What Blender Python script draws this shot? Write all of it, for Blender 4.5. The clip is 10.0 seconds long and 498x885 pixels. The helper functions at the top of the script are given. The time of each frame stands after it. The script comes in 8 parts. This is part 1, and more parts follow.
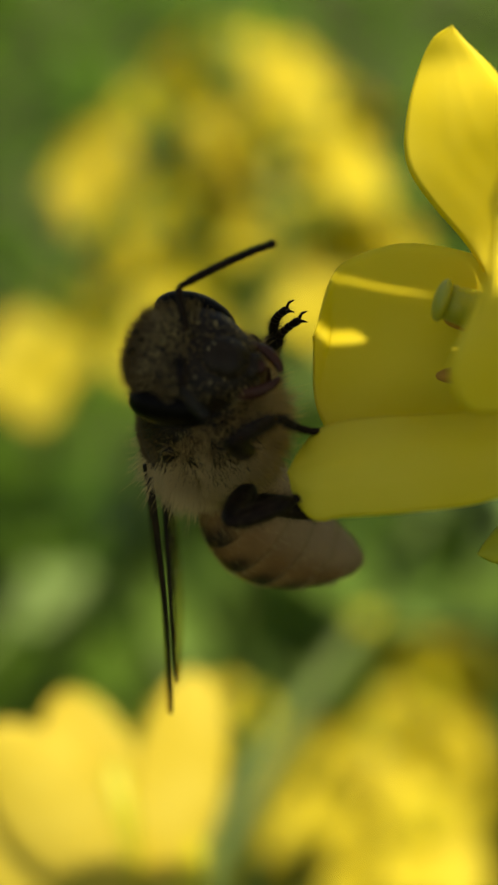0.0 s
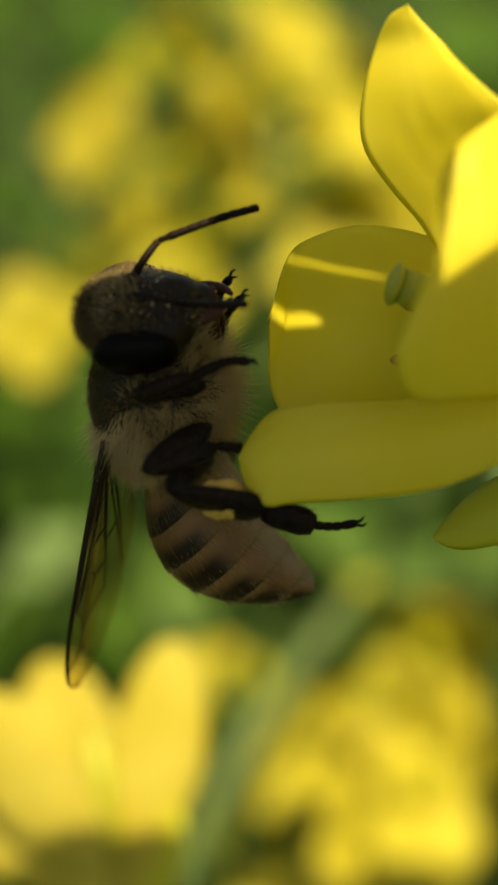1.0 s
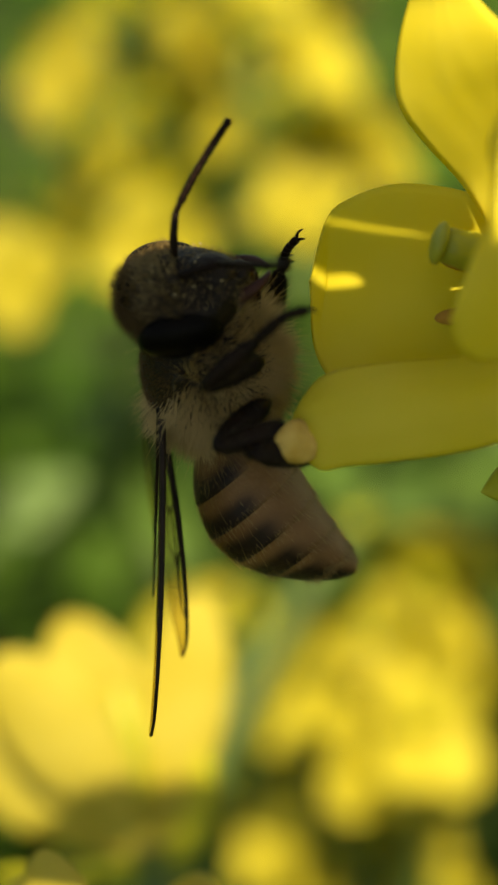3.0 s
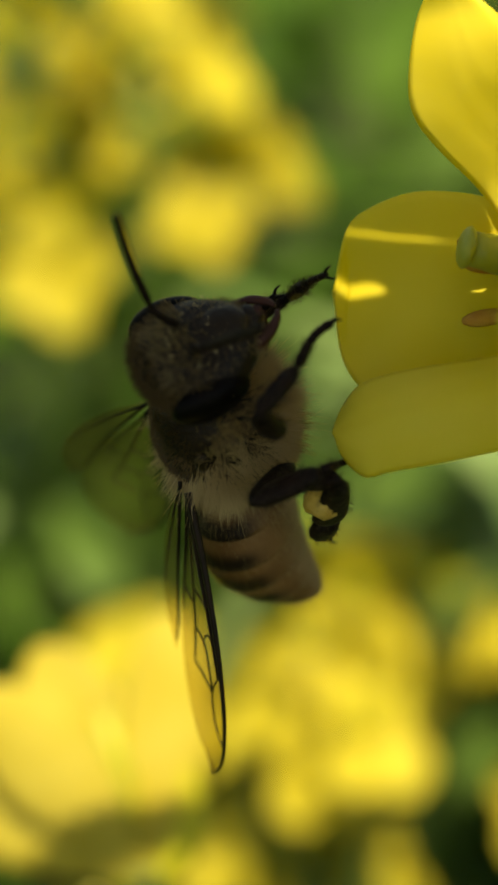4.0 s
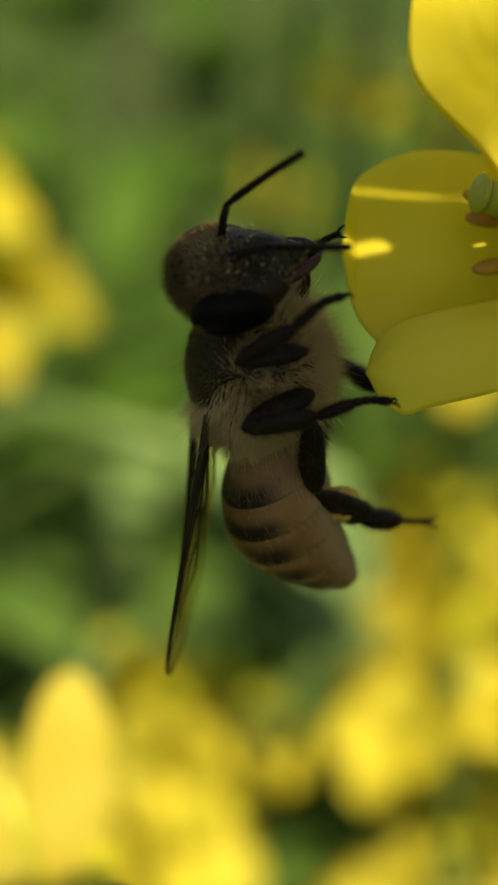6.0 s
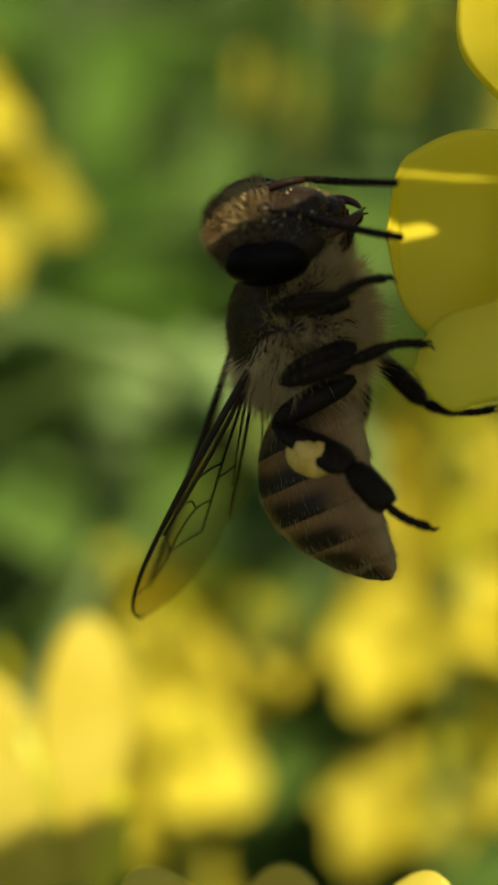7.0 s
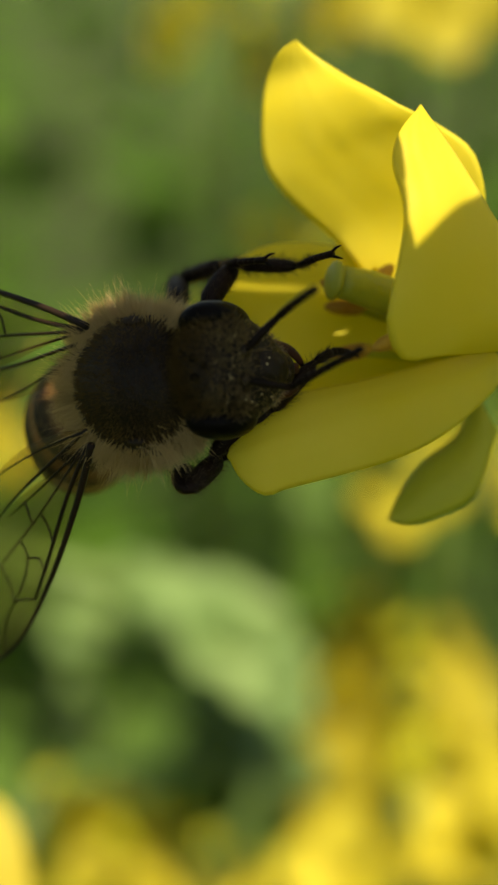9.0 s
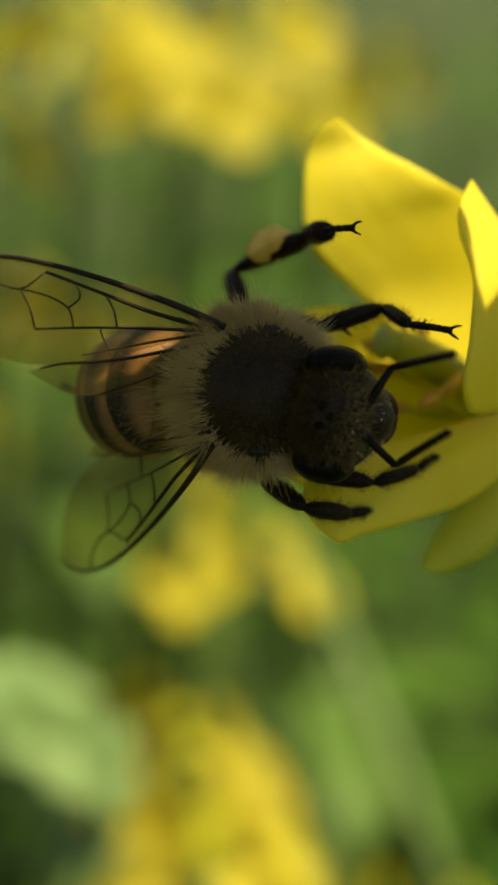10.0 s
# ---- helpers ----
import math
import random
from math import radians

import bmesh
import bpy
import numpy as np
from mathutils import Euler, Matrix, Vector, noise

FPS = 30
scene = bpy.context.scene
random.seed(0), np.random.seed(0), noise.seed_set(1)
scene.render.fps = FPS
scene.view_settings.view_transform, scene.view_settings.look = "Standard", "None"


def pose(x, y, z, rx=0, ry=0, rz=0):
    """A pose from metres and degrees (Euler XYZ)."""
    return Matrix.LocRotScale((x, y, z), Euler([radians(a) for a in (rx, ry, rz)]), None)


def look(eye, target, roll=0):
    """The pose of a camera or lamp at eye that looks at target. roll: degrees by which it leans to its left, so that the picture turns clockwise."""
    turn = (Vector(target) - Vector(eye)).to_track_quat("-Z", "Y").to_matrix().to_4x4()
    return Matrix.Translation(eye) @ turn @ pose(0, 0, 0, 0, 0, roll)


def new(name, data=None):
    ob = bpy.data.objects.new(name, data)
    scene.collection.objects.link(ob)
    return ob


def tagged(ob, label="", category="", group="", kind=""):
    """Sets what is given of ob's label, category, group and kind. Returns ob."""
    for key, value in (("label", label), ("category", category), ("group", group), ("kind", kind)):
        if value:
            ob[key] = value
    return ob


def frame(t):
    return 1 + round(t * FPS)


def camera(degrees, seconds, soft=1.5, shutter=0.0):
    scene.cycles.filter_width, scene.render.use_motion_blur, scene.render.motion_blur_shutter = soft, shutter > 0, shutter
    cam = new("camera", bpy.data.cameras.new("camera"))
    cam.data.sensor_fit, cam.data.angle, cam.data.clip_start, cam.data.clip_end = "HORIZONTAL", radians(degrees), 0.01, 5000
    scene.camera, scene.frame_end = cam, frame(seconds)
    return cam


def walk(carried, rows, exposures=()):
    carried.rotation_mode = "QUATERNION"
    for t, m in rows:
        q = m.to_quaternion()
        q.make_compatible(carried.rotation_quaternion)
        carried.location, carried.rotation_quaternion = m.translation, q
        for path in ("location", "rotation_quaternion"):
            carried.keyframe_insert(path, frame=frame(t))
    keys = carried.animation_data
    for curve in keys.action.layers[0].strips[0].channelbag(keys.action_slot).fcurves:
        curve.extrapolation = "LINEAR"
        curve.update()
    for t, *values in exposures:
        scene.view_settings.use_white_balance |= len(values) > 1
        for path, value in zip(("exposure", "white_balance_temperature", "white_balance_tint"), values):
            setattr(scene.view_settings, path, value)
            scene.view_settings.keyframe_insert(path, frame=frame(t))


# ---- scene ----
MM = 0.001          # things are drawn in millimetres
rng = np.random.RandomState(7)

# ---- camera ----
cam = camera(18, 10.0, soft=2.6)
cam.data.dof.use_dof = True
cam.data.dof.focus_distance = 0.0458
cam.data.dof.aperture_fstop = 50.0
walk(cam, [
    (0, pose(-0.00648, -0.03958, 0.76982, 58.893, 0.726, -3.385)),
    (0.5, pose(-0.00325, -0.03985, 0.76959, 58.602, 0.779, -2.072)),
    (1, pose(-0.00466, -0.03898, 0.77040, 57.192, 0.765, -2.793)),
    (1.5, pose(-0.00783, -0.04137, 0.76928, 58.531, 1.523, -3.793)),
    (2, pose(-0.00644, -0.03893, 0.77076, 56.432, 1.090, -4.253)),
    (2.5, pose(-0.00669, -0.03846, 0.77122, 54.623, 1.886, -4.329)),
    (4, pose(-0.01169, -0.03816, 0.77182, 54.921, 2.815, -11.156)),
    (4.5, pose(-0.01762, -0.03623, 0.76818, 57.095, -0.494, -17.718)),
    (5, pose(-0.01848, -0.04149, 0.77018, 58.671, -0.019, -19.192)),
    (5.5, pose(-0.02076, -0.04072, 0.76603, 62.533, -0.201, -21.066)),
    (7, pose(-0.02228, -0.03566, 0.76884, 56.559, -0.458, -22.147)),
    (7.5, pose(-0.02757, -0.03604, 0.77044, 58.358, -3.014, -27.388)),
    (8, pose(-0.02400, -0.03424, 0.77228, 57.534, -0.301, -26.092)),
    (8.5, pose(-0.02445, -0.03548, 0.77107, 60.502, -0.927, -26.841)),
    (9, pose(-0.01936, -0.04124, 0.76497, 66.530, 1.022, -23.499)),
    (9.5, pose(-0.02515, -0.03905, 0.76887, 66.739, 0.594, -27.702)),
    (10, pose(-0.03074, -0.03763, 0.76423, 70.269, -2.941, -34.408)),
], exposures=[(0, 0.92, 10300, 3), (2, 0.98, 10300, 3), (5, 1.03, 10200, 2), (7.5, 0.92, 9400, 3), (8.2, 0.90, 9400, 3), (9.2, 1.04, 9600, 3), (10, 1.02, 9600, 3)])

# ---- world, sun, exposure ----
sun_way = Vector((0.0690, -0.3404, 0.9377))     # towards the sun
SUN_ELEVATION, SUN_TURN = math.asin(sun_way.z), math.atan2(sun_way.x, sun_way.y)
world = bpy.data.worlds.new("sky")
scene.world = world
world.use_nodes = True
wn = world.node_tree
sky = wn.nodes.new("ShaderNodeTexSky")
sky.sky_type, sky.sun_disc = "NISHITA", False
sky.sun_elevation, sky.sun_rotation = SUN_ELEVATION, SUN_TURN
wn.links.new(sky.outputs[0], wn.nodes["Background"].inputs[0])
wn.nodes["Background"].inputs[1].default_value = 0.072
sun_data = bpy.data.lights.new("sun", "SUN")
sun_data.energy, sun_data.angle, sun_data.color = 4.0, radians(0.5), (1.0, 0.95, 0.86)
sun = new("sun", sun_data)
sun.matrix_world = look(sun_way * 3, (0, 0, 0))


# ---- materials ----
def material(name, color, color2=None, scale=300.0, rough=0.5, bump=0.0, bump_scale=2000.0, translucent=0.0, through_color=None, spec=0.4,
             vary=0.0):
    """Principled surface, two-tone noise at two scales, optional relief and light passing through."""
    m = bpy.data.materials.new(name)
    m.use_nodes = True
    n, l = m.node_tree.nodes, m.node_tree.links
    p = n["Principled BSDF"]
    p.inputs["Roughness"].default_value = rough
    p.inputs["Specular IOR Level"].default_value = spec
    tc = n.new("ShaderNodeTexCoord")
    noise_a = n.new("ShaderNodeTexNoise")
    noise_a.inputs["Scale"].default_value = scale
    noise_a.inputs["Detail"].default_value = 4
    l.new(tc.outputs["Object"], noise_a.inputs["Vector"])
    ramp = n.new("ShaderNodeMix")
    ramp.data_type = "RGBA"
    ramp.inputs[6].default_value = (*color, 1)
    ramp.inputs[7].default_value = (*(color2 or [c * 0.7 for c in color]), 1)
    fac = n.new("ShaderNodeMapRange")
    fac.inputs[1].default_value, fac.inputs[2].default_value = 0.35, 0.65
    l.new(noise_a.outputs["Fac"], fac.inputs[0])
    l.new(fac.outputs[0], ramp.inputs[0])
    out = ramp.outputs[2]
    if vary:
        info = n.new("ShaderNodeObjectInfo")
        hsv = n.new("ShaderNodeHueSaturation")
        mr = n.new("ShaderNodeMapRange")
        mr.inputs[3].default_value, mr.inputs[4].default_value = 1 - vary, 1 + vary
        l.new(info.outputs["Random"], mr.inputs[0])
        l.new(mr.outputs[0], hsv.inputs["Value"])
        l.new(out, hsv.inputs["Color"])
        out = hsv.outputs[0]
    l.new(out, p.inputs["Base Color"])
    if bump:
        noise_b = n.new("ShaderNodeTexNoise")
        noise_b.inputs["Scale"].default_value = bump_scale
        noise_b.inputs["Detail"].default_value = 3
        l.new(tc.outputs["Object"], noise_b.inputs["Vector"])
        b = n.new("ShaderNodeBump")
        b.inputs["Strength"].default_value = bump
        b.inputs["Distance"].default_value = 0.0001
        l.new(noise_b.outputs["Fac"], b.inputs["Height"])
        l.new(b.outputs[0], p.inputs["Normal"])
    if translucent:
        tr = n.new("ShaderNodeBsdfTranslucent")
        if through_color:
            tr.inputs[0].default_value = (*through_color, 1)
        else:
            l.new(out, tr.inputs[0])
        mix = n.new("ShaderNodeMixShader")
        mix.inputs[0].default_value = translucent
        l.new(p.outputs[0], mix.inputs[1])
        l.new(tr.outputs[0], mix.inputs[2])
        l.new(mix.outputs[0], n["Material Output"].inputs[0])
    return m


PETAL = material("petal_yellow", (0.83, 0.73, 0.10), (0.78, 0.67, 0.065), scale=260, rough=0.5, bump=0.15, bump_scale=800,
                 translucent=0.5, through_color=(0.88, 0.77, 0.05), spec=0.25)
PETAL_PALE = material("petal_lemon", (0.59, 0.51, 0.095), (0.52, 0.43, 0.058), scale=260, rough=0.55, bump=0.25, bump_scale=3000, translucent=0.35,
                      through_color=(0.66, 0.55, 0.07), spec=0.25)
PETAL_FAR = material("petal_yellow_field", (0.53, 0.46, 0.06), (0.445, 0.38, 0.037), scale=150, rough=0.6, translucent=0.35,
                     through_color=(0.60, 0.51, 0.045), spec=0.2, vary=0.28)
SEPAL = material("sepal_green", (0.47, 0.48, 0.04), (0.58, 0.54, 0.045), scale=220, rough=0.5, bump=0.2, translucent=0.3, spec=0.3)
PISTIL = material("pistil_green", (0.30, 0.32, 0.035), (0.38, 0.38, 0.045), scale=600, rough=0.45, bump=0.3, bump_scale=4000, spec=0.35)
ANTHER = material("anther_brown", (0.42, 0.20, 0.03), (0.60, 0.38, 0.06), scale=900, rough=0.8, bump=0.6, bump_scale=6000)
STEM = material("stem_green", (0.065, 0.12, 0.028), (0.10, 0.16, 0.042), scale=90, rough=0.5, bump=0.2, spec=0.35, vary=0.2)
LEAF = material("leaf_green", (0.036, 0.08, 0.018), (0.066, 0.122, 0.027), scale=60, rough=0.45, bump=0.3, bump_scale=500, translucent=0.2,
                through_color=(0.11, 0.20, 0.025), spec=0.1, vary=0.35)
PALE_LEAF = material("pale_leaf", (0.13, 0.23, 0.08), (0.22, 0.33, 0.13), scale=160, rough=0.5, bump=0.3, bump_scale=500, translucent=0.25, spec=0.2)
FIELD = material("field_green", (0.022, 0.066, 0.008), (0.055, 0.115, 0.016), scale=25, rough=0.65, translucent=0.2, spec=0.1, vary=0.2)
SOIL = material("soil", (0.030, 0.034, 0.012), (0.035, 0.065, 0.015), scale=6, rough=0.95, bump=0.8, bump_scale=60)
CHITIN = material("dark_chitin", (0.010, 0.006, 0.003), (0.022, 0.013, 0.006), scale=900, rough=0.42, bump=0.5, bump_scale=5000, spec=0.15)
LEG_CHITIN = material("leg_chitin", (0.006, 0.004, 0.003), (0.015, 0.008, 0.005), scale=1200, rough=0.45, bump=0.4, bump_scale=5000, spec=0.07)
EYE = material("eye_black", (0.002, 0.0016, 0.0015), (0.004, 0.003, 0.0025), scale=500, rough=0.3, bump=0.3, bump_scale=9000, spec=0.05)
RED_CHITIN = material("red_chitin", (0.060, 0.017, 0.008), (0.03, 0.010, 0.006), scale=1200, rough=0.45, bump=0.3, spec=0.2)
HAIR = material("pale_hair", (0.62, 0.47, 0.23), (0.46, 0.33, 0.145), scale=700, rough=0.6, translucent=0.35, through_color=(0.66, 0.52, 0.26), spec=0.3)
HAIR_DARK = material("dark_hair", (0.095, 0.057, 0.016), (0.15, 0.095, 0.032), scale=700, rough=0.6, translucent=0.25, spec=0.3)
BRISTLE = material("leg_bristle", (0.03, 0.02, 0.010), (0.05, 0.034, 0.016), scale=700, rough=0.6, spec=0.2)
HAIR_GREY = material("grey_hair", (0.43, 0.32, 0.15), (0.28, 0.20, 0.09), scale=700, rough=0.6, translucent=0.3, spec=0.3)
POLLEN_GLINT = material("pollen_glint", (0.50, 0.38, 0.17), (0.62, 0.50, 0.28), scale=1500, rough=0.5, spec=0.4)
POLLEN = material("pollen_paste", (0.50, 0.30, 0.055), (0.62, 0.41, 0.11), scale=1500, rough=0.8, bump=0.7, bump_scale=5000, spec=0.2)
VEIN = material("wing_vein", (0.010, 0.006, 0.004), (0.02, 0.011, 0.006), scale=900, rough=0.5, spec=0.15)


def banded(name):
    """Abdomen plates: amber fore edge, dark hind band, paler below."""
    m = material(name, (0.15, 0.072, 0.025), (0.23, 0.12, 0.046), scale=500, rough=0.5, bump=0.35, bump_scale=4000, spec=0.2)
    n, l = m.node_tree.nodes, m.node_tree.links
    p = n["Principled BSDF"]
    old = p.inputs["Base Color"].links[0].from_socket
    at = n.new("ShaderNodeAttribute")
    at.attribute_name = "band"
    mx = n.new("ShaderNodeMix")
    mx.data_type = "RGBA"
    mx.inputs[7].default_value = (0.016, 0.008, 0.005, 1)
    l.new(at.outputs["Fac"], mx.inputs[0])
    l.new(old, mx.inputs[6])
    low = n.new("ShaderNodeAttribute")
    low.attribute_name = "belly"
    mx2 = n.new("ShaderNodeMix")
    mx2.data_type = "RGBA"
    mx2.inputs[7].default_value = (0.25, 0.155, 0.075, 1)
    l.new(low.outputs["Fac"], mx2.inputs[0])
    l.new(mx.outputs[2], mx2.inputs[6])
    l.new(mx2.outputs[2], p.inputs["Base Color"])
    return m


TERGITE = banded("banded_plate")


def membrane_material():
    m = bpy.data.materials.new("wing_membrane")
    m.use_nodes = True
    n, l = m.node_tree.nodes, m.node_tree.links
    p = n["Principled BSDF"]
    p.inputs["Base Color"].default_value = (0.20, 0.15, 0.06, 1)
    p.inputs["Roughness"].default_value = 0.25
    tr = n.new("ShaderNodeBsdfTransparent")
    tr.inputs[0].default_value = (0.93, 0.88, 0.74, 1)
    mix = n.new("ShaderNodeMixShader")
    tc = n.new("ShaderNodeTexCoord")
    no = n.new("ShaderNodeTexNoise")
    no.inputs["Scale"].default_value = 600
    l.new(tc.outputs["Object"], no.inputs["Vector"])
    mr = n.new("ShaderNodeMapRange")
    mr.inputs[3].default_value, mr.inputs[4].default_value = 0.08, 0.22
    l.new(no.outputs["Fac"], mr.inputs[0])
    l.new(mr.outputs[0], mix.inputs[0])
    l.new(tr.outputs[0], mix.inputs[1])
    l.new(p.outputs[0], mix.inputs[2])
    l.new(mix.outputs[0], n["Material Output"].inputs[0])
    return m


MEMBRANE = membrane_material()


# ---- mesh helpers ----
def part(name, bm, mat, parent=None, label=""):
    """Links a bmesh drawn in millimetres as one mesh object, under a thing or a part if given."""
    bm.normal_update()
    me = bpy.data.meshes.new(name)
    bmesh.ops.scale(bm, vec=(MM, MM, MM), verts=bm.verts)
    bm.to_mesh(me)
    bm.free()
    for poly in me.polygons:
        poly.use_smooth = True
    me.materials.append(mat)
    ob = new(name, me)
    if parent:
        ob.parent = parent
    if label:
        tagged(ob, label)
    return ob


def thing(name, m, label, category, group="", kind=""):
    ob = new(name)
    ob.empty_display_size = 0.002
    ob.matrix_world = m
    return tagged(ob, label, category, group, kind)


def grid(bm, rows, closed=False):
    """Faces over rows of points; closed joins the last column to the first."""
    vs = [[bm.verts.new(p) for p in r] for r in rows]
    for a, b in zip(vs, vs[1:]):
        n = len(a)
        for i in range(n if closed else n - 1):
            j = (i + 1) % n
            bm.faces.new((a[i], a[j], b[j], b[i]))
    return vs


def blob(bm, f, nu=24, nv=14):
    """Closed rounded body: f(a, b) gives the point; a goes round, b from pole (-1) to pole (1) along x."""
    rows = []
    for k in range(1, nv):
        b = -math.cos(math.pi * k / nv)
        rows.append([f(2 * math.pi * i / nu, b) for i in range(nu)])
    vs = grid(bm, rows, True)
    for row, b, flip in ((vs[0], -1, True), (vs[-1], 1, False)):
        c = bm.verts.new(f(0, b))
        for i in range(nu):
            q = (row[(i + 1) % nu], row[i], c) if flip else (row[i], row[(i + 1) % nu], c)
            bm.faces.new(q)
    return vs


def ellipsoid(bm, c, r, nu=20, nv=12, turn=None):
    def f(a, b):
        s = math.sqrt(max(0.0, 1 - b * b))
        v = Vector((r[0] * b, r[1] * s * math.cos(a), r[2] * s * math.sin(a)))
        if turn:
            v = turn @ v
        return v + Vector(c)
    return blob(bm, f, nu, nv)


def tube(bm, pts, radii, n=8, flat=1.0, side=None):
    """Round or flattened limb through pts."""
    pts = [Vector(p) for p in pts]
    rows = []
    up = Vector(side or (0, 0, 1))
    for i, p in enumerate(pts):
        d = (pts[min(i + 1, len(pts) - 1)] - pts[max(i - 1, 0)]).normalized()
        a = up.cross(d)
        if a.length < 0.05:
            a = Vector((0, 1, 0)).cross(d)
        a.normalize()
        b = d.cross(a)
        rows.append([p + a * radii[i] * math.cos(t) * flat + b * radii[i] * math.sin(t) for t in [2 * math.pi * k / n for k in range(n)]])
    vs = grid(bm, rows, True)
    bm.faces.new(list(reversed(vs[0])))
    bm.faces.new(vs[-1])
    return vs


def bezier(p, s):
    p = [Vector(q) for q in p]
    while len(p) > 1:
        p = [a.lerp(b, s) for a, b in zip(p, p[1:])]
    return p[0]


def spline(pts, n):
    """Evenly rounded points through pts (Catmull-Rom)."""
    P = [Vector(p) for p in pts]
    P = [P[0] * 2 - P[1]] + P + [P[-1] * 2 - P[-2]]
    out = []
    for i in range(1, len(P) - 2):
        for k in range(n):
            t = k / n
            out.append(0.5 * ((2 * P[i]) + (P[i + 1] - P[i - 1]) * t + (2 * P[i - 1] - 5 * P[i] + 4 * P[i + 1] - P[i + 2]) * t * t
                              + (3 * P[i] - P[i - 1] - 3 * P[i + 1] + P[i + 2]) * t ** 3))
    return out + [P[-2]]


def hair_mesh(name, roots, ways, lengths, width, mat, parent, label=""):
    """Many fine tapered three-sided hairs, slightly bent, in one mesh."""
    verts, faces = [], []
    for r, w, ln in zip(roots, ways, lengths):
        r, w = Vector(r), Vector(w).normalized()
        a = w.cross(Vector((0.31, 0.77, 0.55))).normalized()
        b = w.cross(a)
        bend = (a * rng.uniform(-0.2, 0.2) + b * rng.uniform(-0.2, 0.2)) * ln
        mid, tip, k = r + w * ln * 0.55 + bend * 0.35, r + w * ln + bend, len(verts)
        for c, q in ((r, 1.0), (mid, 0.7)):
            for ang in (0, 2.09, 4.19):
                verts.append((c + (a * math.cos(ang) + b * math.sin(ang)) * width * q) * MM)
        verts.append(tip * MM)
        for i in range(3):
            j = (i + 1) % 3
            faces.append((k + i, k + j, k + 3 + j, k + 3 + i))
            faces.append((k + 3 + i, k + 3 + j, k + 6))
    me = bpy.data.meshes.new(name)
    me.from_pydata(verts, [], faces)
    me.materials.append(mat)
    ob = new(name, me)
    ob.parent = parent
    return tagged(ob, label, kind="stuff")


def petal_rows(ctrl, side0, side1, width, cup, ns=22, nr=14, claw=0.2, peak=0.62, ripple=0.1, seed=0):
    """Rows of points of one petal: a bent midline, a side direction that turns from base to tip, a claw, a rounded blade."""
    rows = []
    side0, side1 = Vector(side0).normalized(), Vector(side1).normalized()
    for i in range(ns + 1):
        s = 0.5 - 0.5 * math.cos(math.pi * i / ns)
        s = 0.004 + 0.996 * s
        if s < peak:
            q = s / peak
            w = claw + (1 - claw) * (q * q * (3 - 2 * q))
        else:
            q = min(1.0, (s - peak) / (1 - peak))
            w = math.sqrt(max(0.0006, 1 - q * q))
        w *= width
        c = bezier(ctrl, s)
        d = (bezier(ctrl, min(1, s + 0.01)) - bezier(ctrl, max(0, s - 0.01))).normalized()
        sd = side0.lerp(side1, s)
        sd = (sd - d * sd.dot(d)).normalized()
        nn = d.cross(sd)
        row = []
        for k in range(nr + 1):
            r = -1 + 2 * k / nr
            p = c + sd * r * w + nn * cup * r * r * w
            p += nn * ripple * (noise.noise(Vector((p.x * 0.35 + seed, p.y * 0.35, p.z * 0.35))) + 0.35 * noise.noise(Vector((r * 7, s * 2 + seed, 3))))
            row.append(p)
        rows.append(row)
    return rows


def petal_between(left, right, bulge, curl=0.0, seed=0, n=36, m=22):
    """Rows of points of a petal spanned between two edges that meet at the tip, bulged, with fine waves."""
    def even(pts):
        q = spline(pts, 10)
        d = [0.0]
        for a, b in zip(q, q[1:]):
            d.append(d[-1] + (b - a).length)
        return [Vector([float(np.interp(d[-1] * (1 - (1 - i / n) ** 1.6), d, [p[k] for p in q])) for k in range(3)]) for i in range(n + 1)]
    rows = []
    L, R = even(left), even(right)
    for i, (a, b) in enumerate(zip(L, R)):
        s = i / n
        d = (L[min(n, i + 1)] + R[min(n, i + 1)] - L[max(0, i - 1)] - R[max(0, i - 1)]).normalized()
        w = b - a
        nn = d.cross(w)
        nn = nn.normalized() if nn.length > 1e-6 else Vector((0, 0, 1))
        row = []
        for k in range(m + 1):
            r = k / m
            p = a.lerp(b, r) + nn * bulge * 4 * r * (1 - r) * min(1.0, w.length / 3)
            if curl:
                e = max(0.0, (r - 0.86) / 0.14)
                p += (nn * 0.9 * e - w.normalized() * 0.8 * e * e) * curl * min(1, w.length / 3)
            p += nn * (0.07 * noise.noise(Vector((p.x * 0.5 + seed, p.y * 0.5, p.z * 0.5))) + 0.022 * noise.noise(Vector((r * 9 + seed, s * 3, 1)))) * math.sin(math.pi * min(1, 2 * s) / 2)
            row.append(p)
        rows.append(row)
    return rows


def petal_part(name, rows, mat, parent, thick=0.10, label=""):
    bm = bmesh.new()
    grid(bm, rows)
    ob = part(name, bm, mat, parent, label)
    mod = ob.modifiers.new("thickness", "SOLIDIFY")
    mod.thickness, mod.offset = thick * MM, 0.0
    return ob


# ---- ground and far field ----
def ground():
    bm = bmesh.new()
    n = 40
    rows = []
    for i in range(n + 1):
        q = 2 * i / n - 1
        y = math.copysign(80 * abs(q) ** 2.2, q)
        rows.append([((k / n - 0.5) * 160 * (0.08 + 0.92 * abs(k / n - 0.5) * 2), y, 0.03 * noise.noise(Vector((k * 0.9, i * 0.7, 0)))) for k in range(n + 1)])
    for r in rows:
        for j, p in enumerate(r):
            r[j] = Vector(p) * 1000
    grid(bm, rows)
    return tagged(part("ground", bm, SOIL), "dark green-brown soil of the rapeseed field", "ground", kind="structure")


ground()


